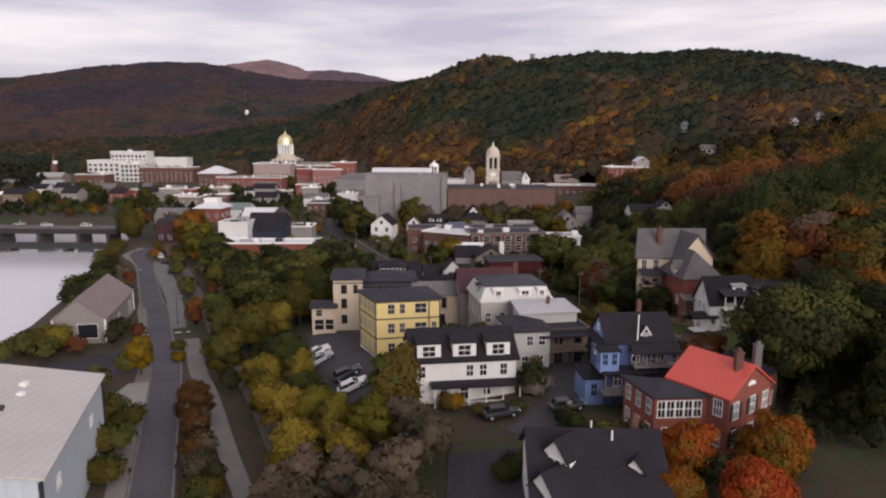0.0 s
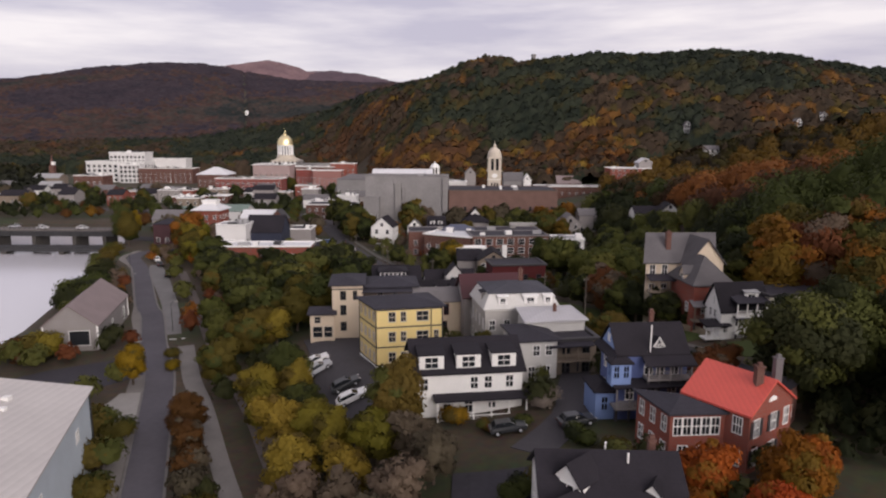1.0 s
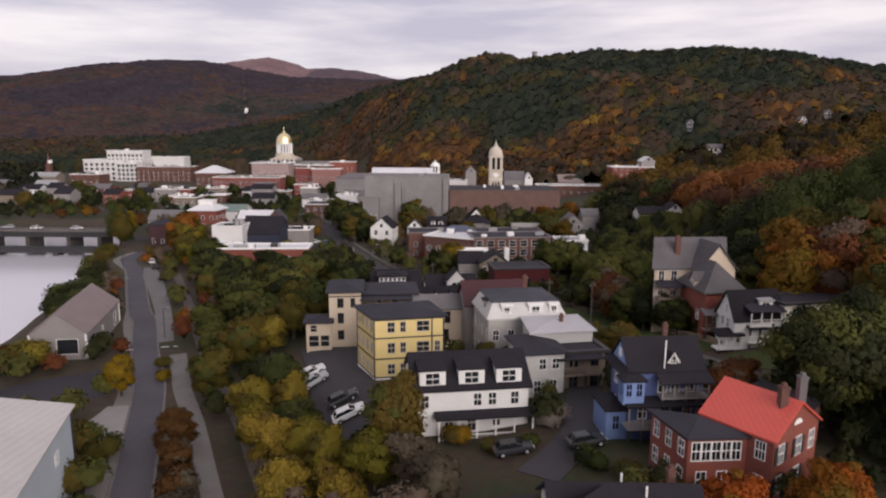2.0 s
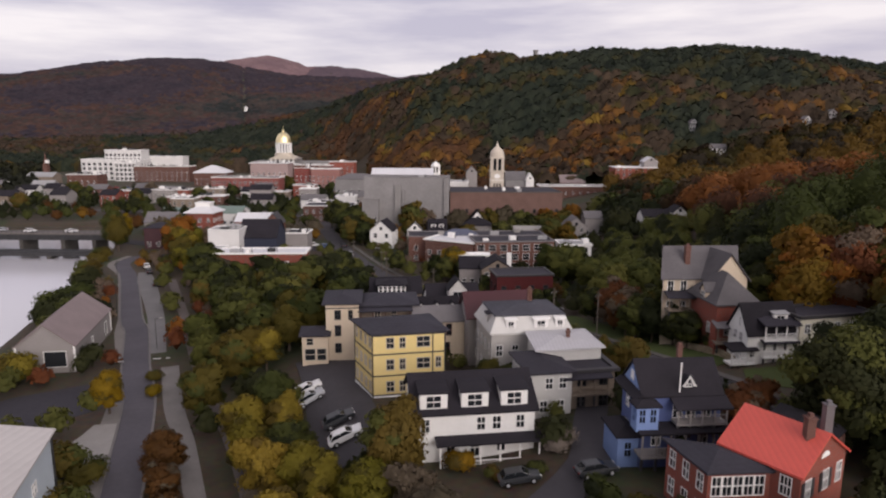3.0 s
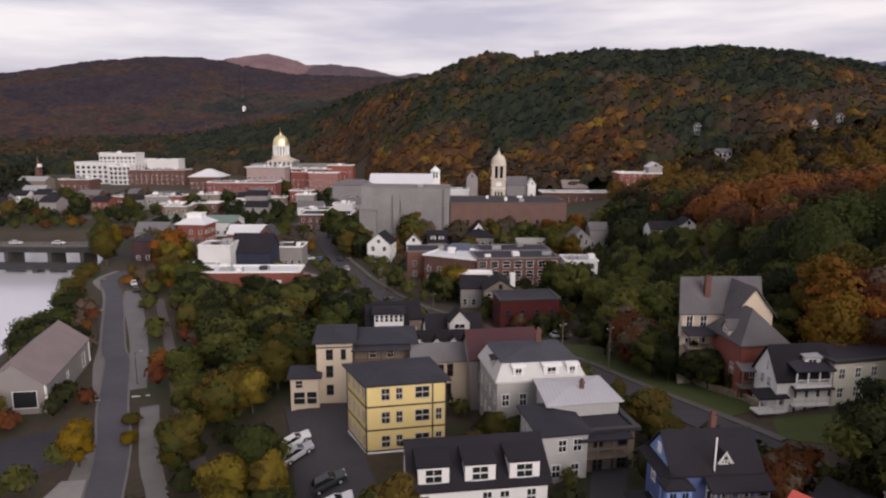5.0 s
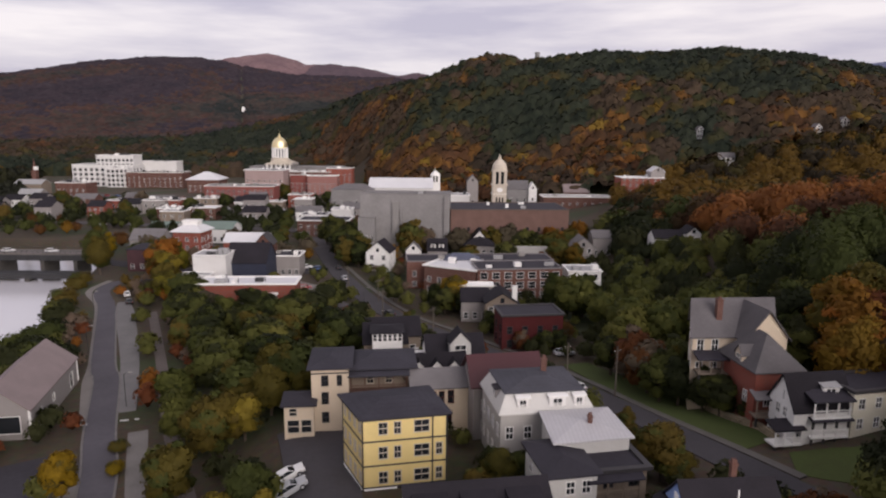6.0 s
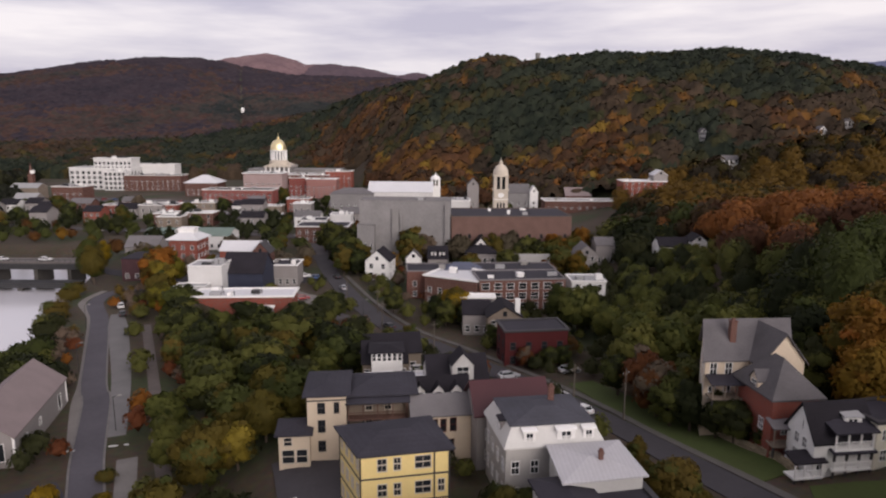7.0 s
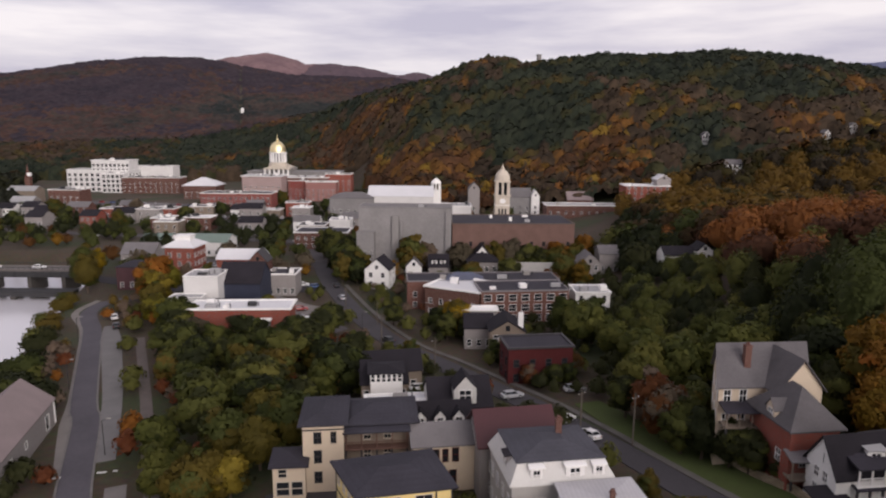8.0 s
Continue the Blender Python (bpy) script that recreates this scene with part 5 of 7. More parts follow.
town("beige_block", "brick block with a pale flat roof edge", "building", -52, 318, 23.5, 15, 7.4, DARK_BRICK, MEMBRANE, cols=7, rows=2, over=0.5)
town("white_upper_shop", "white building with a flat roof", "building", -47, 342, 10, 9, 9.6, WHITE, PALE_MEMBRANE, cols=3, rows=2)
town("slate_roof_block", "grey building with a slate-blue roof", "building", -48, 392, 24, 14, 15.0, STONE, GREY_SHINGLE, "hip", 3.0, cols=6, rows=3)

# school-like brick building
SCHOOL_BRICK = surf("school_brick", (0.155, 0.066, 0.050), 0.85, 0.2, 0.4, 0.25, brick=True)
town("brick_school", "three-storey brick school with large white windows", "school", 24.6, 208.6, 25.0, 12, 9.0, SCHOOL_BRICK, MEMBRANE, turn=6, cols=7, rows=3, side_cols=3, over=0.25, ww=2.1, wh=1.9, storey=2.9, z0=-0.4, cornice=surf("grey_coping", (0.20, 0.185, 0.19), 0.8, 0.2, 0.4, 0.1), units=4)
town("brick_school_wing", "brick school wing with a pale flat roof", "school wing", 4.0, 211.5, 17, 14, 8.6, DARK_BRICK, WHITE_METAL, turn=-28, cols=5, rows=2, side_cols=4, over=0.5, z0=-0.2)
town("long_brick_school", "long rear brick wing with a grey roof", "school wing", 14, 223, 46, 11, 8.4, SCHOOL_BRICK, MEMBRANE, turn=4, cols=10, rows=2, over=0.2, z0=-0.2, cornice=bpy.data.materials["grey_coping"], units=3)
town("blue_hip_roof", "grey building with a slate-blue hip roof", "building", 8, 222.0, 13, 8, 8.0, GREY_BOARD, surf("slate_roof", (0.11, 0.12, 0.17), 0.8, 0.2, 0.3, 0.3, bands=0.2), "hip", 2.6, cols=3, rows=2, z0=0.6)
town("white_porch_block", "white building beside the school", "building", 45, 215, 10, 9, 7.0, WHITE_BOARD, PALE_MEMBRANE, cols=3, rows=2, over=0.3)
town("maroon_house", "maroon two-storey house with a dark flat roof", "house", 21.6, 162.4, 13.8, 8.2, 8.6, MAROON_WALL, MEMBRANE, turn=7, cols=4, rows=2, side_cols=2, trim=DARK_TRIM, over=0.35, z0=0.6, units=0)
hl = town("grey_half_house", "grey house with dark roof and white chimney stack", "house", 16.6, 180, 8.4, 9, 6.4, TAN_BOARD, SHINGLE, "gable_front", 2.6, cols=3, rows=2)
bm = bmesh.new()
box(bm, 2.6, -3.2, 3.0, 3.8, -2.0, 10.6)
part("chimney", bm, WHITE, hl)
town("grey_cottage", "small grey cottage with a dark roof", "cottage", 10.2, 186, 7, 8, 5.4, GREY_BOARD, SHINGLE, "gable_side", 2.6, cols=3, rows=1)
town("white_terrace_building", "grey building with a white terrace roof", "building", 11, 195, 9, 4, 7.2, GREY_BOARD, WHITE, cols=3, rows=2)
# houses behind the cream ones
town("attic_house", "dark-roofed house with a row of white attic windows", "house", -9.4, 143, 8.2, 9, 8.6, TAN_BOARD, SHINGLE, "gable_side", 2.8, turn=6, cols=5, rows=2, ww=0.9)
town("attic_storey", "white-framed attic window row under a dark roof", "attic storey", -8.9, 141.2, 5.6, 5, 11.2, WHITE_BOARD, SHINGLE, "hip", 0.7, turn=6, cols=6, rows=1, ww=0.6, wh=1.3, z0=8.8, over=0.5)
town("low_dark_house", "low house with a broad dark roof", "house", -10, 157, 14, 8, 5.4, TAN_BOARD, SHINGLE, "gable_side", 3.0, turn=10, cols=4, rows=1)
town("white_porch_row", "low white porch building with a pale roof", "house", -6.0, 133.4, 11.4, 6, 8.0, WHITE_BOARD, WHITE_METAL, turn=6, cols=5, rows=2)
gg = town("grey_gable_house", "grey gabled house with a slate roof", "house", 3.8, 131, 10, 9, 9.6, PALE_BOARD, SHINGLE, "gable_side", 3.4, turn=7, cols=4, rows=2, side_cols=2)
dormer(gg, pose(1.2, -4.5, 7.4, 0, 0, 7), 3.6, 2.6, 4.0, PALE_BOARD, SHINGLE, "gable")
dd = town("dark_dormer_house", "dark-roofed house with three white dormer windows", "house", 0.8, 123.6, 9, 6, 9.4, PALE_BOARD, SHINGLE, "gable_side", 3.2, turn=7, cols=3, rows=2)
for x in (-2.9, 0.0, 2.8):
    dormer(dd, pose(x, -2.5 + 0.12 * x, 9.4 - float(height(0.8, 126.6)) + 0.35, 0, 0, 7), 1.7, 1.5, 2.2, WHITE_BOARD, SHINGLE, "gable")
# white gabled houses below the stone block
town("white_gable_cottage", "white gabled house with dark windows", "house", -20.4, 246, 8.4, 9, 6.6, WHITE_BOARD, SHINGLE, "gable_front", 3.6, turn=-10, cols=2, rows=2, ww=1.2, side_cols=2)
town("white_small_gable", "small white gabled house", "house", -8.4, 258, 5.6, 8, 5.2, WHITE_BOARD, GREY_SHINGLE, "gable_front", 2.8, cols=2, rows=1)
tw = town("twin_dormer_house", "dark house with two white dormers", "house", 0.4, 257, 7, 9, 5.4, GREY_BOARD, SHINGLE, "gable_side", 3.6, cols=3, rows=1)
for x in (-1.5, 1.5):
    dormer(tw, Matrix.Translation((x, -3.6, 5.7)), 1.9, 1.9, 2.6, WHITE_BOARD, SHINGLE)
town("slate_house", "large house with a slate roof and white gable", "house", 16, 257, 11, 10, 7.2, GREY_BOARD, SHINGLE, "hip", 3.2, cols=4, rows=2)
town("white_peaked_house", "white gable end rising above slate roofs", "house", 16, 261, 5.4, 8, 8.8, WHITE_BOARD, SHINGLE, "gable_front", 3.4, cols=1, rows=2)
town("long_grey_roof", "long low house with a pale grey roof", "house", 33.5, 252, 15, 9, 4.6, GREY_BOARD, surf("pale_grey_shingle", (0.33, 0.32, 0.30), 0.85, 0.15, 0.3, 0.4, bands=0.2), "gable_side", 2.6, cols=4, rows=1)
town("grey_twin_gable", "grey gabled house with a white corner", "house", 53.5, 255, 8.2, 9, 7.4, GREY_BOARD, GREY_SHINGLE, "gable_front", 3.4, cols=2, rows=2)
town("white_hillside_house", "white house with a tall white gable", "house", 81.0, 244, 11, 8, 12.6, WHITE_BOARD, SHINGLE, "gable_side", 2.4, cols=4, rows=2)
town("narrow_white_house", "narrow white gabled house", "house", 88.4, 243, 5.2, 7, 14.4, WHITE_BOARD, SHINGLE, "gable_front", 2.2, cols=2, rows=2)
town("pale_cottage", "pale cottage between trees", "cottage", 62, 262, 7, 8, 9.6, GREY_BOARD, GREY_SHINGLE, "gable_side", 2.4, cols=3, rows=1)

# the big stone block
gb = town("stone_block", "tall windowless grey stone building", "building", -12.2, 271.5, 34.4, 13, 24.4, STONE, surf("gravel_roof", (0.20, 0.19, 0.19), 0.9, 0.2, 0.3, 0.2), turn=-3, cols=0, over=0.1, z0=0.6, cornice=STONE, units=1)
for x, w, z0, z1 in ((-3.4, 2.6, -1, 21.0), (-1.2, 1.0, -1, 19.0), (15.4, 0.5, 8, 23.0)):
    bm = bmesh.new()
    box(bm, x - w / 2, -7.4, z0, x + w / 2, -5.0, z1, pose(0, 0, 0, 0, 0, -3))
    part("pilaster", bm, surf("shaded_stone", (0.25, 0.24, 0.235), 0.9, 0.15, 0.2, 0.2) if w > 2 else STONE, gb)
for x in (-14.6, -13.4, -12.2):
    bm = bmesh.new()
    box(bm, x - 0.3, -6.8, 3.0, x + 0.3, -6.2, 12.5, pose(0, 0, 0, 0, 0, -3))
    part("slit_window", bm, GLASS, gb)
town("stone_stair_wing", "lower stone wing with tall narrow windows", "building wing", -26.6, 268, 6.4, 4, 15.5, STONE, STONE, turn=-3, cols=3, rows=2, ww=0.6, wh=3.0, storey=5.0, over=0.1, cornice=STONE)
town("brick_market", "long rose-brown brick block with a flat roof", "building", 28.5, 273, 46, 26, 18.4, surf("faded_brick", (0.165, 0.100, 0.084), 0.85, 0.2, 0.3, 0.2), MEMBRANE, turn=2, cols=10, rows=4, over=0.2, trim=surf("soot_brown_trim", (0.14, 0.105, 0.09), 0.8, 0.2, 0.4, 0.1), units=4)
town("white_hall", "white building with a broad white roof", "hall", -21, 398, 37, 22, 15.6, WHITE, WHITE_METAL, "gable_side", 5.0, cols=7, rows=3)
town("white_flat_hall", "white building with a flat roof", "building", 7, 330, 17, 12, 18.2, WHITE, PALE_MEMBRANE, cols=5, rows=4)
town("brick_shop_row", "row of brick shops with pale parapets", "shop row", 84, 398, 44, 14, 11.0, DARK_BRICK, PALE_MEMBRANE, cols=10, rows=2, over=0.5)
town("brick_mill", "brick building with a pale roof on the hillside", "building", 119, 398, 25, 14, 22.4, BRICK, WHITE_METAL, "flat", cols=7, rows=4)
town("grey_mill_head", "grey gabled upper building", "building", 129, 402, 8, 9, 26.0, GREY_BOARD, WHITE_METAL, "gable_front", 2.6, cols=2, rows=1)
town("grey_church_hall", "grey stone hall with a gabled roof", "hall", 51, 430, 13, 10, 12.6, STONE, GREY_SHINGLE, "gable_side", 5.0, cols=3, rows=2)
town("white_chapel_gable", "small white house with a steep gable", "house", 60, 428, 5, 8, 13.0, WHITE_BOARD, WHITE, "gable_front", 3.8, cols=1, rows=2)
town("brown_roof_hall", "brick hall with a brown shingled roof", "hall", 88, 430, 16, 10, 11.0, DARK_BRICK, BARN_SHINGLE, "gable_side", 4.6, cols=4, rows=1)
town("grey_far_gable", "grey boarded house with a gable", "house", 22.5, 432, 7, 8, 17.0, GREY_BOARD, GREY_SHINGLE, "gable_front", 4.0, cols=1, rows=2)

# clock tower of the town hall
hall = thing("clock_tower", "slim pale stone clock tower with a domed cap", "tower", 28.6, 321, 0.2)
bm = bmesh.new()
box(bm, -2.5, -2.5, 0, 2.5, 2.5, 24)
box(bm, -2.9, -2.9, 24, 2.9, 2.9, 24.6)
part("shaft", bm, PALE_STONE, hall)
bm = bmesh.new()
for x in (-1, 1):
    for y in (-1, 1):
        box(bm, x * 2.0 - 0.5, y * 2.0 - 0.5, 24.6, x * 2.0 + 0.5, y * 2.0 + 0.5, 30.2)
box(bm, -0.35, -2.4, 24.6, 0.35, 2.4, 30.2)
box(bm, -2.7, -2.7, 30.2, 2.7, 2.7, 30.9)
part("belfry", bm, PALE_STONE, hall)
bm = bmesh.new()
box(bm, -1.6, -1.6, 24.6, 1.6, 1.6, 30.2)
part("bell_chamber", bm, GLASS, hall)
bm = bmesh.new()
lathe(bm, [(2.7, 30.9), (2.7, 31.8), (2.5, 33.2), (1.9, 34.5), (1.0, 35.4), (0.6, 35.8), (0.55, 36.8), (0.2, 37.2), (0.05, 38.6)], 16)
part("cap", bm, PALE_STONE, hall)
for z, h in ((20.0, 0.25), (12.0, 0.25)):
    bm = bmesh.new()
    box(bm, -2.62, -2.62, z, 2.62, 2.62, z + h)
    part("string_course", bm, WHITE, hall)
for x in (-1.1, 0, 1.1):
    bm = bmesh.new()
    box(bm, x - 0.3, -2.56, 14.0, x + 0.3, -2.4, 18.6)
    part("window", bm, GLASS, hall)
bm = bmesh.new()
tube(bm, (0, -2.6, 22.0), (0, -2.45, 22.0), 1.1, 1.1, 20)
part("clock_face", bm, WHITE, hall)

hall.scale = (1.26, 1.26, 1.0)

# white cupola
cup = thing("cupola", "white open cupola above the roofs", "cupola", -1.0, 424, 0)
bm = bmesh.new()
box(bm, -3.0, -3.0, 0, 3.0, 3.0, 17.0)
part("base", bm, WHITE, cup)
for k in range(8):
    a = k * math.tau / 8
    bm = bmesh.new()
    tube(bm, (2.5 * math.cos(a), 2.5 * math.sin(a), 17.0), (2.5 * math.cos(a), 2.5 * math.sin(a), 21.0), 0.42, 0.42, 8)
    part("column", bm, WHITE, cup)
bm = bmesh.new()
lathe(bm, [(3.1, 21.0), (3.1, 21.6), (2.4, 22.6), (1.2, 23.6), (0.2, 24.2), (0.05, 25.6)], 16)
part("cap", bm, WHITE, cup)

# ---- the state house ----
sh = thing("domed_hall", "classical granite hall with a gilded dome", "public building", -140, 606, 0)
bm = bmesh.new()
box(bm, -27, 0, 0, 54, 22, 14.5)
box(bm, -28, -0.6, 14.5, 55, 22.6, 15.4)
part("wings", bm, STONE, sh)
bm = bmesh.new()
box(bm, -12, -5, 0, 12, 20, 18.5)
part("central_block", bm, STONE, sh)
bm = bmesh.new()
v = [bm.verts.new(p) for p in ((-12.6, -9, 17.6), (12.6, -9, 17.6), (0, -9, 22.4), (-12.6, 20, 17.6), (12.6, 20, 17.6), (0, 20, 22.4))]
for f in ((0, 1, 2), (3, 5, 4), (0, 2, 5, 3), (2, 1, 4, 5), (1, 0, 3, 4)):
    bm.faces.new([v[i] for i in f])
part("pediment", bm, PALE_STONE, sh)
for k in range(6):
    bm = bmesh.new()
    tube(bm, (-10 + 4 * k, -7.6, 5), (-10 + 4 * k, -7.6, 17.6), 0.9, 0.75, 12)
    part("column", bm, WHITE, sh)
bm = bmesh.new()
box(bm, -12.6, -9, 0, 12.6, -5, 5)
part("portico_base", bm, STONE, sh)
bm = bmesh.new()
lathe(bm, [(8.2, 18.5), (8.2, 22.6), (7.4, 22.8), (6.6, 23.0), (6.6, 23.6)], 24)
part("drum_base", bm, PALE_STONE, sh)
bm = bmesh.new()
lathe(bm, [(5.7, 23.4), (5.7, 31.2)], 24)
# shade between the columns is put into the drum's dark colour
part("drum", bm, surf("shade_toned_drum", (0.10, 0.10, 0.11), 0.3, 0.2, 0.5, 0.0), sh)
for k in range(16):
    a = k * math.tau / 16
    bm = bmesh.new()
    tube(bm, (6.5 * math.cos(a), 6.5 * math.sin(a), 23.4), (6.5 * math.cos(a), 6.5 * math.sin(a), 31.2), 0.85, 0.75, 8)
    part("drum_column", bm, WHITE, sh)
bm = bmesh.new()
lathe(bm, [(7.4, 31.2), (7.4, 32.2), (6.6, 32.4)], 24)
part("drum_cornice", bm, WHITE, sh)
bm = bmesh.new()
lathe(bm, [(6.6, 32.4)] + [(6.9 * math.cos(a * math.pi / 18), 32.8 + 8.8 * math.sin(a * math.pi / 18)) for a in range(0, 9)] + [(0.9, 41.6)], 28)
part("dome", bm, GOLD, sh)
bm = bmesh.new()
lathe(bm, [(1.0, 41.4), (1.0, 42.6), (1.2, 42.7), (0.6, 43.6), (0.15, 44.2), (0.1, 47.6)], 12)
part("finial", bm, GOLD, sh)
for k in range(12):
    for r in range(2):
        x = -25 + 6.6 * k
        if abs(x) < 13:
            continue
        fm, pm = window_meshes(1.8, 3.2, PALE_STONE, 2)
        f = share("window", fm, sh, Matrix.Translation((x, -0.12, 2.5 + 6 * r)))
        share("pane", pm, f, Matrix.Identity(4))

# buildings in front of the hall
town("granite_front_block", "mauve-grey stone block with a white cornice", "building", -126.6, 500, 28, 20, 18.6, surf("mauve_stone", (0.36, 0.27, 0.26), 0.85, 0.12, 0.2, 0.2), PALE_MEMBRANE, cols=7, rows=4, over=1.0)
town("brown_court_block", "brown-red brick block with white cornice", "building", -98.5, 520, 33, 18, 16.4, DARK_BRICK, PALE_MEMBRANE, cols=8, rows=4, over=0.8)
town("red_court_wing", "bright red brick wing", "building", -104, 515, 14, 8, 14.4, surf("bright_brick", (0.24, 0.045, 0.042), 0.85, 0.15, 0.4, 0.2, brick=True), MEMBRANE, cols=4, rows=3)
town("rose_building", "rose-coloured brick building with a flat top", "building", -86, 510, 22, 10, 14.0, surf("rose_brick", (0.30, 0.15, 0.135), 0.85, 0.12, 0.4, 0.2), WHITE_METAL, cols=6, rows=3, over=0.6)
town("red_flat_block", "red brick block with a flat roof", "building", -75, 522, 19.5, 14, 19.0, BRICK, MEMBRANE, cols=5, rows=5)
town("red_strip_block", "long red-brick block with white window rows", "building", -130, 450, 45.4, 16, 11.2, surf("crimson_brick", (0.26, 0.06, 0.055), 0.85, 0.15, 0.4, 0.2, brick=True), MEMBRANE, cols=13, rows=3, over=0.4, ww=1.5, wh=1.7)
town("white_vault_roof", "building with a white domed hip roof", "building", -178, 518, 24, 20, 10.0, DARK_BRICK, WHITE_METAL, "hip", 5.6, cols=6, rows=2, over=1.0)
town("white_office", "large white office block with rows of windows", "office block", -279, 568, 50.5, 24, 17.6, WHITE, PALE_MEMBRANE, cols=11, rows=4, over=0.4, ww=2.6, wh=2.3, storey=3.9, side_cols=4)
town("tall_white_office", "white upper storey of the office block", "office block", -270, 572, 31, 16, 25.4, WHITE, PALE_MEMBRANE, cols=9, rows=6, over=0.6, ww=2.2, wh=2.2, storey=3.9)
town("small_white_office", "white projecting office wing", "office block", -263, 560, 18, 9, 15.6, WHITE, PALE_MEMBRANE, cols=5, rows=4, over=0.3, ww=2.4, wh=2.3, storey=3.7)
town("long_white_annex", "long white low building", "building", -243, 590, 34, 14, 19.6, WHITE, PALE_MEMBRANE, cols=12, rows=4)
town("brown_block", "brown-red brick office block", "building", -231, 556, 46, 16, 12.6, DARK_BRICK, MEMBRANE, cols=11, rows=3)
town("brick_left_block", "brick block with flat roof near the river", "building", -240, 450, 20, 14, 12.6, DARK_BRICK, MEMBRANE, cols=5, rows=3)
town("grey_left_house", "pale house among trees", "house", -287, 480, 19, 12, 9.0, TAN_BOARD, PALE_MEMBRANE, "gable_side", 2.8, cols=5, rows=2)
town("pale_left_house", "pale house with a white roof", "house", -262, 440, 14, 10, 6.0, GREY_BOARD, PALE_MEMBRANE, "gable_side", 3.0, cols=4, rows=1)
st = thing("church_steeple", "brown church tower with a thin pointed spire", "steeple", -294.5, 502, 0)
bm = bmesh.new()
box(bm, -1.7, -1.7, 0, 1.7, 1.7, 17)
part("tower", bm, DARK_BRICK, st)
bm = bmesh.new()
lathe(bm, [(1.9, 17), (1.4, 19), (0.6, 22), (0.1, 26)], 8)
part("spire", bm, DARK_BRICK, st)
bm = bmesh.new()
box(bm, 0.6, -1.95, 17.6, 2.6, 0.4, 20.0)
part("lantern", bm, WHITE, st)
# small shops along the far streets
rng = random.Random(5)
for k in range(44):
    x, y = -330 + k * 7.0 + rng.uniform(-2, 2), rng.choice((352, 372, 396, 420)) + rng.uniform(-6, 6)
    if -40 < x or (x < -0.68 * y - 10) or (-112 < x < -80 and y < 345) or (x < float(bank(y)) + 4 and y < 330):
        continue
    wall = rng.choice((WHITE_BOARD, DARK_BRICK, GREY_BOARD, BRICK, TAN_BOARD, DARK_BRICK))
    flatr = rng.random() < 0.55
    town("town_house", "small town building with a plain roof", "house", x, y, rng.uniform(8, 14), rng.uniform(8, 12), rng.uniform(4.5, 8.5), wall,
         rng.choice((PALE_MEMBRANE, MEMBRANE, MEMBRANE, WHITE_METAL)) if flatr else rng.choice((GREY_SHINGLE, SHINGLE, SHINGLE)), "flat" if flatr else "gable_side", 2.6, cols=3, rows=2)
# houses high on the wooded slope
for x, y, w, nm in ((265, 450, 11, "white hillside house with a gable"), (246, 446, 8, "pale hillside house"), (184, 481, 9, "grey hillside house"), (183, 433, 16, "long pale hillside building"), (121, 279, 8, "pale house among dark trees")):
    town("hillside_house", nm + " among the trees", "house", x, y, w * 0.6, 6, float(height(x, y + 4)) + 5.5, WHITE_BOARD, GREY_SHINGLE, "gable_front" if w < 12 else "gable_side", 2.6, cols=3, rows=2)
town("valley_house", "tiny white house on the far slope", "house", -378, 1309, 5, 6, float(height(-378, 1314)) + 6, WHITE_BOARD, WHITE, "gable_front", 2, cols=1, rows=1)

# lookout tower on the hill
lt = thing("lookout_tower", "small stone lookout tower on the wooded summit", "tower", 106.5, 742, float(height(106.5, 742)) - 1)
bm = bmesh.new()
lathe(bm, [(2.6, 0), (2.5, 17), (2.9, 17.2), (2.9, 18.6)], 12)
part("shaft", bm, STONE, lt)


def open_ground(x, y, margin=1.0):
    """True where neither a building nor paving is within the margin."""
    for q in TAKEN:
        inside = True
        for i in range(4):
            ax, ay = q[i]
            bx, by = q[(i + 1) % 4]
            dx, dy = bx - ax, by - ay
            if ((x - ax) * dy - (y - ay) * dx) / math.hypot(dx, dy) > margin:
                inside = False
                break
        if inside:
            return False
    return all((x - px) ** 2 + (y - py) ** 2 > (w + margin) ** 2 for px, py, w in PAVED)


# ---- trees ----
def ball_of(level):
    """Corners and triangles of a round ball."""
    bm = bmesh.new()
    bmesh.ops.create_icosphere(bm, subdivisions=level, radius=1.0)
    co, tri = np.array([v.co[:] for v in bm.verts]), np.array([[v.index for v in f.verts] for f in bm.faces])
    bm.free()
    return co, tri


BALL, SMALL_BALL = ball_of(2), ball_of(1)


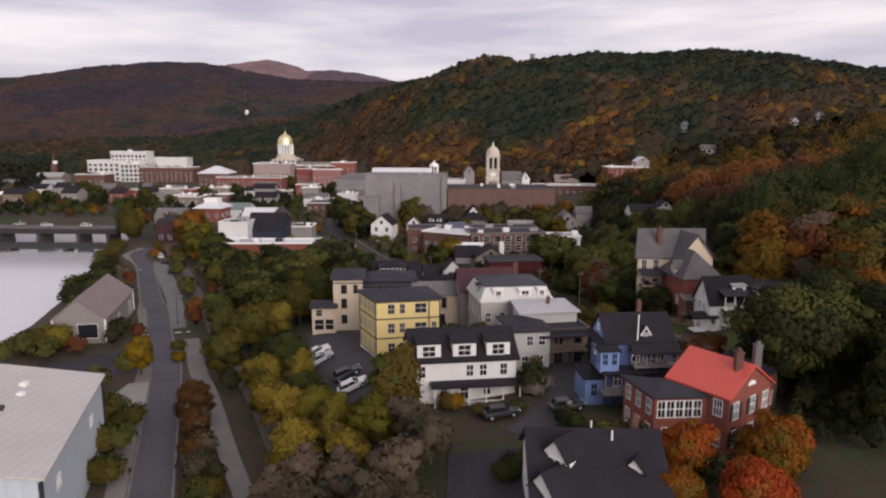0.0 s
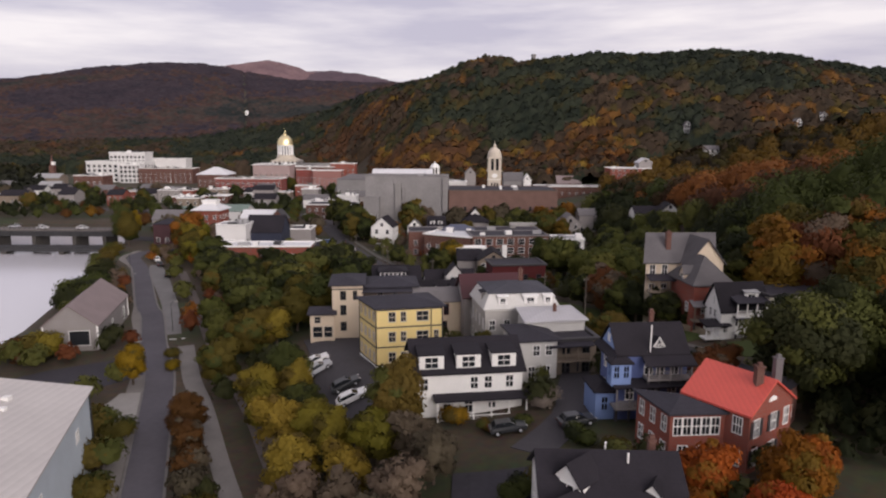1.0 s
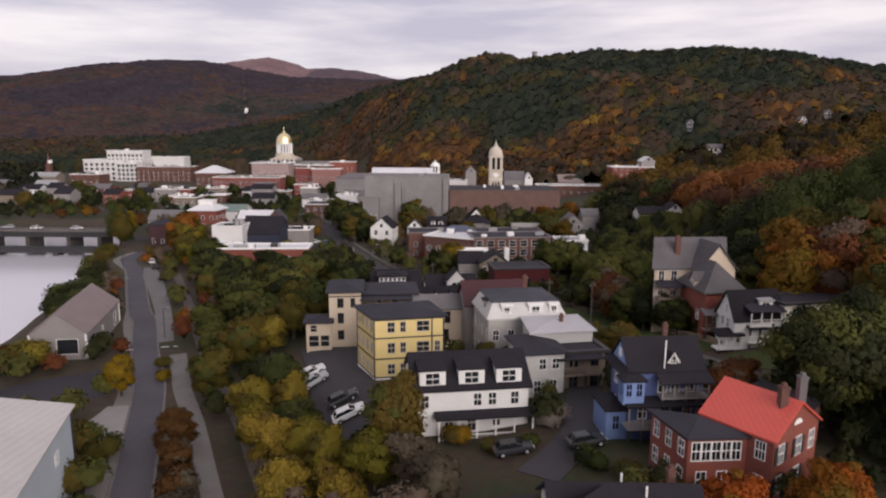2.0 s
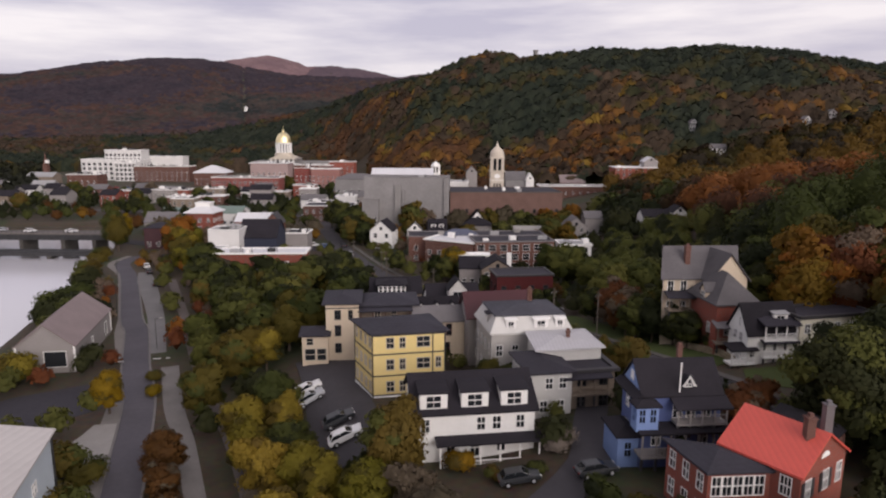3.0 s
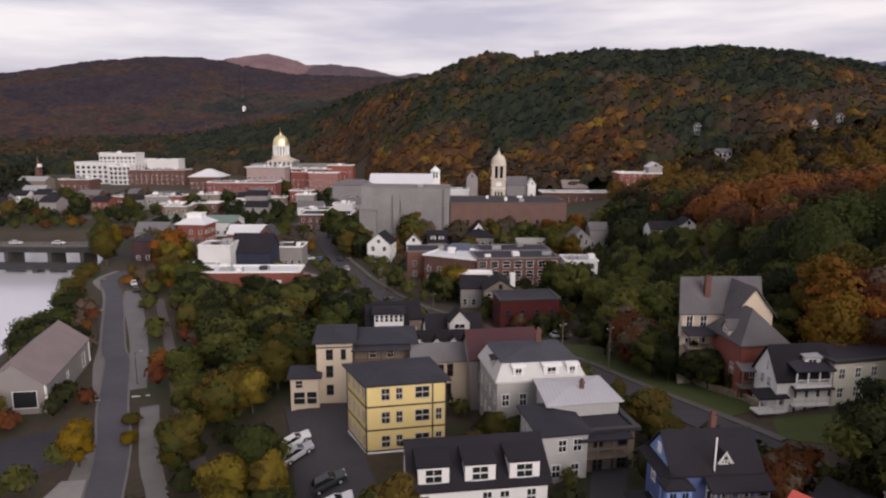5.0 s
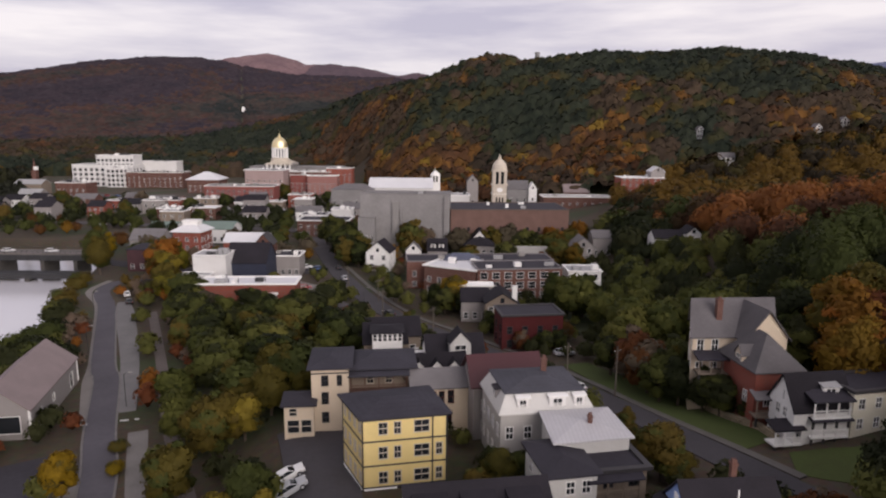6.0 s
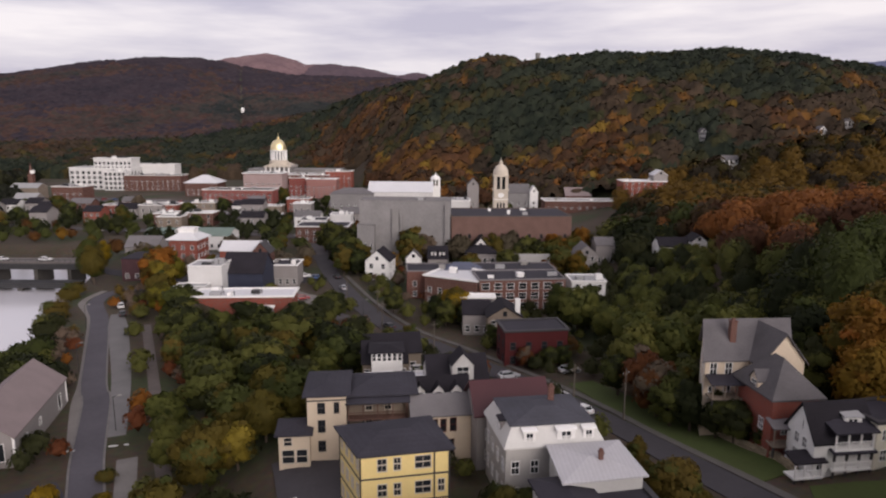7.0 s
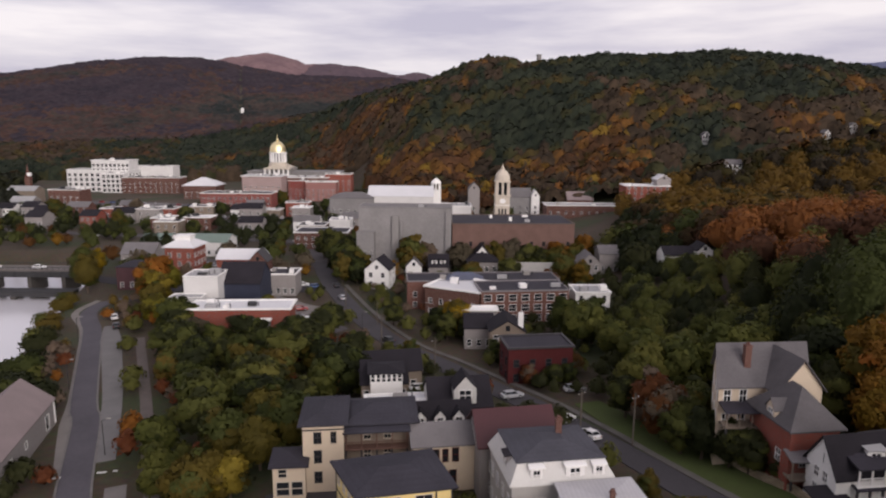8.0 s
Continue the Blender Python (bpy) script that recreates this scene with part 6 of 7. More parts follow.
def crown_arrays(seed, lobes, n, size, squash=0.8):
    """Leaf clumps as bent quads on the surfaces of several lobes (x, y, z, radius)."""
    r = np.random.RandomState(seed)
    n, size = int(n * 1.65), size * 0.86
    lob = np.array(lobes, float)
    pick = r.choice(len(lob), n, p=lob[:, 3] ** 2 / (lob[:, 3] ** 2).sum())
    v = r.normal(size=(n, 3))
    v /= np.linalg.norm(v, axis=1)[:, None]
    v[:, 2] = np.where(v[:, 2] < -0.35, -v[:, 2], v[:, 2])
    rad = lob[pick, 3] * (0.74 + 0.5 * r.rand(n) ** 1.3)
    c = lob[pick, :3] + v * rad[:, None] * np.array([1, 1, squash])
    nrm = v + r.normal(size=(n, 3)) * 0.38
    nrm /= np.linalg.norm(nrm, axis=1)[:, None]
    t = np.cross(nrm, r.normal(size=(n, 3)))
    t /= np.linalg.norm(t, axis=1)[:, None]
    b = np.cross(nrm, t)
    s = size * (0.55 + 0.9 * r.rand(n))[:, None]
    k = (0.55 + 0.5 * r.rand(n))[:, None]
    co = np.stack([c - t * s - b * s * k * 0.8, c + t * s - b * s * k * 0.8, c + b * s * k * 1.2], 1)
    soft = v * 0.42 + nrm * 0.22 + (c - lob[:, :3].mean(0)) * 0.24 + np.array([0, 0, 0.12])
    soft /= np.linalg.norm(soft, axis=1)[:, None]
    other = r.rand(len(lob)) < 0.3
    # the shaded mass of foliage inside each bough
    thick = np.nonzero(lob[:, 3] > 0.85)[0]
    ball = BALL[0][None] * (0.52 + 0.40 * r.rand(len(thick), len(BALL[0]), 1)) * lob[thick, 3][:, None, None] * np.array([1, 1, squash])
    core = lob[thick, None, :3] + ball
    outward = BALL[0][None] * 0.4 + (core - lob[:, :3].mean(0)) * 0.24 + np.array([0, 0, 0.12])
    outward /= np.linalg.norm(outward, axis=2)[..., None]
    faces = BALL[1][None] + (3 * n + np.arange(len(thick)) * len(BALL[0]))[:, None, None]
    which = np.concatenate([other[pick], np.repeat(other[thick], len(BALL[1]))]).astype(int)
    return (which, np.concatenate([co.reshape(-1, 3), core.reshape(-1, 3)]), np.concatenate([np.arange(3 * n).reshape(-1, 3), faces.reshape(-1, 3)]),
            np.concatenate([np.repeat(soft, 3, 0), outward.reshape(-1, 3)]))


def lobes_for(kind, r):
    if kind == "tall":
        return [(r.uniform(-0.9, 0.9), r.uniform(-0.9, 0.9), 3.0 + k * 1.15, 2.5 - 0.17 * abs(k - 2) ** 1.6) for k in range(7)]
    if kind == "bush":
        return [(r.uniform(-1.3, 1.3), r.uniform(-1.3, 1.3), r.uniform(0.9, 1.8), r.uniform(1.0, 1.5)) for _ in range(6)]
    if kind == "conifer":
        return [(r.uniform(-0.2, 0.2), r.uniform(-0.2, 0.2), 1.6 + k * 1.0, 2.7 * (1 - k / 11.0)) for k in range(10)]
    sx, sy = r.uniform(0.75, 1.15), r.uniform(0.75, 1.15)
    out = [(r.uniform(-0.8, 0.8), r.uniform(-0.8, 0.8), 5.2, 2.5), (r.uniform(-0.9, 0.9), r.uniform(-0.9, 0.9), 6.8, 2.1)]
    for _ in range(24):
        a, u, k = r.uniform(0, math.tau), r.uniform(-0.8, 1.0), r.uniform(0.7, 1.12)
        f = math.sqrt(max(0.05, 1 - u * u)) * 2.9 * k
        out.append((f * math.cos(a) * sx, f * math.sin(a) * sy, 5.9 + u * 2.8 * k, r.uniform(0.6, 1.5)))
    for k in range(6):
        a, f = k * math.tau / 6 + r.uniform(-0.3, 0.3), r.uniform(1.4, 2.3)
        out.append((f * math.cos(a), f * math.sin(a), r.uniform(2.2, 3.4), r.uniform(1.1, 1.6)))
    return out


def limbs(kind, lobes, seed):
    bm = bmesh.new()
    if kind == "bush":
        for x, y, z, _ in lobes[:4]:
            tube(bm, (x * 0.2, y * 0.2, -0.4), (x, y, z), 0.07, 0.03, 5)
        return bm
    top = max(l[2] for l in lobes)
    tube(bm, (0, 0, -0.8), (0.05, 0.0, 2.4), 0.30, 0.22, 8)
    tube(bm, (0.05, 0, 2.4), (0.1, 0.1, top * 0.85), 0.22, 0.06, 7)
    if kind != "conifer":
        for x, y, z, r in lobes:
            tube(bm, (0.05, 0.0, min(2.6 + 0.25 * z, z * 0.7)), (x, y, z), 0.10, 0.035, 5)
    return bm


TREES = {}
# the second colour that shows on some boughs of a tree
TURNING = {"green": "dark", "fresh": "green", "olive": "green", "dark": "green", "amber": "orange", "brown": "brown", "rust": "brown", "orange": "olive", "gold": "olive", "yellow": "olive", "flame": "orange", "pale": "pale"}


def tree(kind, colour, variant, name, label, category="tree", leaves=3400, size=0.27, group=""):
    key = (kind, colour, variant, leaves)
    if key not in TREES:
        seed = {"broad": 10, "tall": 20, "bush": 30, "conifer": 40}[kind] + variant
        lobes = lobes_for(kind, random.Random(seed))
        root = new(name)
        tagged(root, label, category, group)
        part("trunk", limbs(kind, lobes, seed), BARK, root)
        which, co, quads, nor = crown_arrays(seed, lobes, leaves, size)
        crown = new("crown", from_arrays("crown", co, quads, [LEAF[colour], LEAF[TURNING[colour]]], which, normals=nor))
        crown.parent = root
        TREES[key] = root
        return root, True
    return TREES[key], False


def plant(x, y, tall, kind, colour, variant=0, label="", wide=1.0, leaves=3400, size=0.27, name="tree", group="", turn=None):
    if kind == "broad" and leaves > 2400:
        # small leaves close by and on great trees, larger clumps far off
        leaves, size = (6800, 0.185) if tall > 14 and y < 135 else (2200, 0.34) if y > 126 else (4600, 0.225)
    root, fresh = tree(kind, colour, variant, name, label, "shrub" if kind == "bush" else "tree", leaves, size, group)
    own = {"broad": 10.0, "tall": 11.5, "bush": 3.0, "conifer": 11.5}[kind]
    k = tall / own
    m = pose(x, y, float(height(x, y)), 0, 0, (x * 37 + y * 61) % 360 if turn is None else turn) @ Matrix.Diagonal((k * wide, k * wide, k, 1))
    if fresh:
        root.matrix_basis = m
        return root
    ob = copy_thing(root, Matrix.Identity(4))
    ob.matrix_basis = m
    ob.name = name
    return tagged(ob, label, "", group)


GREEN, OLIVE = "broad tree with green autumn leaves", "broad tree turning olive and yellow"
# belt between the path and the houses
for x, y, h, c in ((-64, 190, 9, "fresh"), (-46, 150, 10, "fresh"), (-39, 162, 10, "olive"), (-45, 131, 9, "fresh"), (-33, 114, 11, "olive"), (-27, 132, 11, "olive"), (-89, 231, 15, "orange"), (-84, 224, 12, "gold"), (-81, 213, 11, "olive"), (-77, 205, 10, "gold"), (-86, 236, 12, "gold"),
                   (-28, 197, 10, "dark"), (-56, 163, 9, "olive"), (-46, 205, 9, "olive"), (-34, 102, 10, "olive"), (-31, 142, 11, "fresh"), (-38, 142, 10, "olive"), (-40, 120, 9, "fresh"),
                   (-24, 164, 11, "dark"), (-31, 180, 11, "green"), (-52, 178, 9, "fresh"), (-69, 200, 8, "olive"), (-22, 150, 9, "fresh"), (-26, 122, 9, "olive"), (-57, 184, 9, "brown"), (-44, 172, 9, "fresh")):
    plant(x, y, h, "broad", c, int(x * y) % 3, GREEN if c in ("green", "dark", "fresh") else "broad tree with %s autumn leaves" % c, group="riverside trees")
for x, y, h, c in ((-19, 79, 9.5, "gold"), (-15, 68, 9, "gold"), (-23, 86, 8, "gold"), (-22, 96, 9, "green"), (-9, 66, 8, "gold"), (-3.8, 75.0, 10.0, "olive"), (-6, 70.5, 8, "gold"), (-25, 92, 9, "gold"), (-14.5, 78.5, 8, "gold"), (-11.5, 74, 7.5, "gold"), (-17.5, 85, 7.5, "green"), (-19.5, 91, 7.5, "gold")):
    plant(x, y, h, "broad", c, int(x + y) % 3, OLIVE, group="olive trees")
for x, y, h in ((-12, 57, 8), (-5, 55, 8.5), (-1, 51, 8), (-8, 49, 8.5), (-16, 60, 7), (0.5, 46, 7.5), (-3, 60, 8), (-9, 62, 7.5), (-12, 51, 8), (-4, 45, 8), (0.5, 64, 7), (-2, 68.5, 7), (-13.5, 64, 7.5), (-17, 71, 7)):
    plant(x, y, h, "broad", "brown", int(x + y) % 3, "thin brown tree with few leaves", leaves=1500, size=0.24, group="bare trees")
for x, y, h, c in ((-27.6, 71.0, 3.4, "brown"), (-25.6, 65, 3.2, "olive"), (-29.2, 74.6, 3.6, "rust"), (-45.5, 85, 4.2, "olive"), (-40.5, 76, 4.4, "olive"),
                   (-73.0, 117.0, 5.4, "gold"), (-77.0, 115.0, 4.0, "rust"), (-73.5, 112.5, 2.4, "rust"), (-45.5, 111, 2.0, "yellow"), (-47.6, 117, 2.0, "olive"), (-88, 165, 6, "green"), (-96, 183, 5.5, "dark"),
                   (-82.5, 146, 4, "dark"), (-84, 150, 6, "dark"), (-78, 150, 6.5, "dark"), (-104, 200, 5, "olive"), (-112, 222, 5, "olive"), (-86, 156, 6, "green"), (-42, 84, 3.0, "olive"), (-37, 69, 3.5, "olive")):
    plant(x, y, h, "bush", c, int(x) % 2, "dense roadside shrub with %s leaves" % c, leaves=1100, size=0.2, name="shrub", group="shrubs")
for x, y, h, c in ((-118, 246, 16, "olive"), (-113, 238, 14, "olive"), (-94, 236, 9, "green"), (-120, 258, 12, "yellow"), (-106, 252, 8, "rust")):
    plant(x, y, h, "tall", c, int(x) % 2, "tall tree with %s leaves beside the river bridge" % c, group="bridge trees")
for x, y, h, v in ((-33.2, 85.4, 6.6, 2), (-31.2, 79.6, 5.6, 0)):
    plant(x, y, h, "broad", "rust", v, "rust-red young tree between the road and the path", wide=1.15, group="roadside trees")
plant(-49.2, 103.6, 8.0, "broad", "yellow", 4, "rounded bright yellow tree beside the river road", wide=0.85, name="tree", group="roadside trees")
# flame-coloured trees by the brick house
for x, y, h in ((24.5, 55, 7.5), (32, 54.5, 8), (28, 48.5, 7.5), (36, 58, 7), (22, 50, 6)):
    plant(x, y, h, "broad", "flame", int(x) % 3, "maple in bright flame-orange autumn leaf", group="maples", size=0.24, leaves=3200)
for x, y, h, c in ((45.2, 76.6, 16.5, "dark"), (51.5, 80.0, 15.5, "green"), (48.5, 86.0, 11.5, "dark"), (53, 90, 9.5, "green"), (62, 84, 13, "orange"), (57, 80, 12, "dark"), (65, 92, 12, "olive"), (56, 70, 12, "dark"), (51, 64, 10, "dark"), (58, 63, 11, "dark"), (66, 72, 13, "dark"), (46.3, 114.2, 4.6, "dark"), (39.2, 122.6, 8.6, "dark"), (41.8, 119.3, 7.4, "dark"), (37.0, 125.0, 9.5, "green"), (43.4, 116.8, 7.8, "dark"), (36.6, 129.6, 11, "rust"), (41.6, 130.4, 10, "olive"), (35.8, 135.0, 11, "rust"), (33.5, 141.5, 9, "green"), (5.2, 94.5, 5, "olive"), (8.0, 96.0, 6.2, "olive"), (10.6, 97.6, 5, "green"), (34.4, 79.6, 7.5, "rust"), (26.6, 103, 4.5, "olive"), (29, 95.5, 5.5, "olive"),
                   (60, 78, 14, "dark"), (68, 82, 14, "rust"), (70, 100, 13, "olive"), (37.5, 82.5, 7.5, "rust"), (27.6, 97.0, 8.6, "olive"), (27, 110, 4.5, "olive"), (37, 138, 9, "brown"), (43, 136, 9, "green"),
                   (38, 148, 13, "fresh"), (46, 150, 14, "fresh"), (54, 149, 15, "fresh"), (61, 153, 14, "fresh"), (50, 158, 13, "fresh"), (43, 160, 12, "fresh"), (68, 160, 13, "fresh"), (58, 164, 10, "fresh"), (44, 170, 11, "fresh"), (39, 190, 12, "dark"), (51, 182, 9, "fresh"), (36, 187, 14, "fresh"), (33, 197, 11, "fresh"), (41, 179, 11, "fresh"), (62, 181, 7, "fresh"), (70, 176, 8, "fresh"), (58, 138, 12, "dark"),
                   (66, 140, 15, "dark"), (62.5, 116.5, 14.0, "amber"), (66, 120, 19, "amber"), (70.5, 117.5, 18, "rust"), (74.5, 119.5, 20.5, "olive"), (78.5, 113, 17, "green"), (68, 126, 20, "orange"), (59.5, 126, 12, "dark"), (76, 123, 20, "orange"), (59, 131, 11, "dark"), (78, 116, 19, "orange"), (72, 148, 16, "dark"), (80, 140, 17, "dark"), (76, 160, 15, "dark"), (72, 104, 15, "orange"),
                   (5, 197, 11, "yellow"), (2.5, 193, 8, "green"), (7.5, 192.5, 7, "green"), (19, 160.6, 5, "rust"), (24.2, 160.2, 5.5, "dark"), (27.4, 161.4, 5, "green"), (13.5, 176, 6, "green"), (0, 200, 7, "green"), (-12, 205, 7, "green"), (-6, 176, 6, "olive"), (42, 204, 9, "green"), (9, 152, 5, "rust"), (30, 168, 6, "rust"), (13, 128, 4, "olive")):
    plant(x, y, h, "broad", c, int(x + y) % 3, GREEN if c in ("green", "dark") else "broad tree with %s autumn leaves" % c, group="slope trees")
for x, y, h, c in ((-99, 254, 7, "olive"), (-93, 253, 7, "green"), (-87, 254, 7, "brown"), (-80, 256, 7, "olive"), (-75, 258, 7, "green"), (-107, 262, 8, "olive"), (12, 250.5, 10, "olive"), (24.5, 250, 11.5, "green"), (43.5, 251, 12, "olive"), (48, 245, 10, "orange"), (-27, 257, 11, "olive"), (38, 244, 8, "rust"), (-42, 290, 14, "green"), (-36, 284, 12, "dark"), (-47, 298, 12, "green"), (-11, 292, 11, "olive"), (-16, 286, 10, "green"), (-4, 290, 9, "olive"), (-30, 260, 13, "green"), (-36, 268, 13, "green"), (-28, 253, 10, "dark"), (-33, 254, 11, "olive"), (-9, 266, 16, "olive"), (-4, 267.5, 13, "brown"), (22, 268, 13, "olive"), (32, 268, 13, "green"), (9, 268, 14, "brown"), (17, 269, 13, "olive"), (27, 269, 14, "brown"), (38, 268, 12, "green"), (43, 267, 12, "olive"), (51, 268, 13, "olive"), (46, 269, 13, "orange"), (58, 285, 13, "orange"),
                   (-91, 374, 10, "green"), (-141, 394, 11, "green"), (-214, 396, 13, "olive"), (-167, 370, 11, "olive"), (-200, 380, 12, "green"), (-230, 420, 12, "olive"), (-180, 420, 12, "brown"), (-120, 350, 9, "green"), (-76, 352, 9, "olive"), (-155, 340, 10, "dark"), (-215, 345, 12, "olive"), (-250, 380, 13, "brown"), (-66, 300, 8, "olive"), (-130, 420, 10, "green"), (-105, 470, 12, "olive"), (-70, 440, 11, "green")):
    plant(x, y, h, "broad", c, int(x + y) % 3, "tree with %s leaves among the town roofs" % c, leaves=1200, size=0.45, group="town trees")


# dense belt of trees between the old railway and the houses
rng = random.Random(11)
for row in range(12):
    for col in range(5):
        y = 99 + row * 9.2 + rng.uniform(-2.0, 2.0)
        west = float(np.interp(y, [90, 95, 123.5, 153.6, 193, 210], [-17, -18.5, -33.5, -49, -70, -80]))
        x = west + 3.0 + col * 8.6 + rng.uniform(-2.0, 2.0)
        east = float(np.interp(y, [95, 112, 125, 150, 175, 205], [-22, -24, -22, -19, -16, -30]))
        if x > east or not open_ground(x, y, 2.0):
            continue
        c = rng.choice(("olive", "olive", "green", "olive", "gold") if y < 124 else ("green", "green", "olive", "dark", "green", "dark"))
        plant(x, y, rng.uniform(8.0, 13.0), "broad", c, rng.randrange(5), GREEN if c in ("green", "dark") else "broad tree with %s autumn leaves" % c, group="riverside trees", wide=rng.uniform(1.0, 1.25))


# ---- woods ----
KINDS = ["dark", "green", "rust", "orange", "brown", "olive", "yellow"]
FRESH_KINDS = ["dark", "fresh", "rust", "orange", "brown", "olive", "yellow"]
HILL_KINDS = ["dark", "green", "far_rust", "far_orange", "far_brown", "far_olive", "far_yellow"]
FAR_KINDS = ["far_dark", "far_green", "far_rust", "far_orange", "far_brown", "far_olive", "far_yellow"]


def woods(name, label, seed, x0, x1, y0, y1, step, tall, shares, keep, leaf_count, leaf_size, spread=0.45, kinds=FAR_KINDS, climb=0.0):
    """A stand of many trees, each a ragged crown of leaf clumps, as one object."""
    r = np.random.RandomState(seed)
    leaf_count, leaf_size = int(leaf_count * 1.75), leaf_size * 0.92
    gx, gy = np.meshgrid(np.arange(x0, x1, step), np.arange(y0, y1, step))
    px = (gx + r.uniform(-0.5, 0.5, gx.shape) * step).ravel()
    py = (gy + r.uniform(-0.5, 0.5, gy.shape) * step).ravel()
    ok = keep(px, py)
    px, py = px[ok], py[ok]
    n = len(px)
    pz = height(px, py)
    lump = np.array([noise.noise((x * 0.008, y * 0.008, 7.7)) * 0.8 + noise.noise((x * 0.024, y * 0.024, 2.2)) * 0.35 for x, y in zip(px, py)])
    pz = pz + np.array([noise.noise((x * 0.011, y * 0.011, 3.1)) for x, y in zip(px, py)]) * np.clip((land(px, py) - 14) * 0.12, 0, 9)
    h = tall * r.uniform(0.7, 1.25, n)
    w = h * spread * r.uniform(0.75, 1.25, n)
    base = np.cumsum(shares) / sum(shares)
    pick = np.searchsorted(base, np.clip(0.5 + (r.rand(n) - 0.5) * 0.42 + lump * 0.95 - climb * (land(px, py) / 110 - 0.5) + r.normal(size=n) * 0.03, 0, 0.999))
    v = r.normal(size=(n, leaf_count, 3))
    v /= np.linalg.norm(v, axis=2)[..., None]
    v[..., 2] = np.abs(v[..., 2]) * 1.15 - 0.2
    pointed = (pick == 0) & (r.rand(n) < 0.5)
    rad = 0.66 + 0.5 * r.rand(n, leaf_count)
    up = v[..., 2] * rad
    taper = np.where(pointed[:, None], np.clip(1.05 - up, 0.15, 1), 1.0)
    c = np.stack([px[:, None] + v[..., 0] * rad * w[:, None] * taper, py[:, None] + v[..., 1] * rad * w[:, None] * taper,
                  pz[:, None] + h[:, None] * (0.5 + 0.5 * up)], 2).reshape(-1, 3)
    nr = v.reshape(-1, 3) + r.normal(size=(n * leaf_count, 3)) * 0.36
    nr /= np.linalg.norm(nr, axis=1)[:, None]
    t = np.cross(nr, r.normal(size=nr.shape))
    t /= np.linalg.norm(t, axis=1)[:, None]
    b = np.cross(nr, t)
    s = (np.repeat(w, leaf_count) * leaf_size * (0.6 + 0.8 * r.rand(n * leaf_count)))[:, None]
    co = np.stack([c - t * s - b * s * 0.65, c + t * s - b * s * 0.65, c + b * s * 1.1], 1).reshape(-1, 3)
    soft = v.reshape(-1, 3) * 0.9 + nr * 0.14 + np.array([0, 0, 0.35])
    soft /= np.linalg.norm(soft, axis=1)[:, None]
    ball, tri = BALL if leaf_count > 200 else SMALL_BALL
    core = ball[None] * (0.60 + 0.38 * r.rand(n, len(ball), 1))
    slim = np.where(pointed[:, None], np.clip(1.05 - core[..., 2], 0.2, 1), 1.0)
    body = np.stack([px[:, None] + core[..., 0] * w[:, None] * slim * 0.9, py[:, None] + core[..., 1] * w[:, None] * slim * 0.9, pz[:, None] + h[:, None] * (0.5 + 0.46 * core[..., 2])], 2).reshape(-1, 3)
    facing = np.repeat(ball[None], n, 0).reshape(-1, 3) + np.array([0, 0, 0.35])
    facing /= np.linalg.norm(facing, axis=1)[:, None]
    faces = (tri[None] + (len(co) + np.arange(n) * len(ball))[:, None, None]).reshape(-1, 3)
    me = from_arrays(name, np.concatenate([co, body]), np.concatenate([np.arange(len(co)).reshape(-1, 3), faces]), [LEAF[k] for k in kinds],
                     np.concatenate([np.repeat(pick, leaf_count), np.repeat(pick, len(tri))]), normals=np.concatenate([np.repeat(soft, 3, 0), facing]))
    return tagged(new(name, me), label, "woods", kind="stuff")


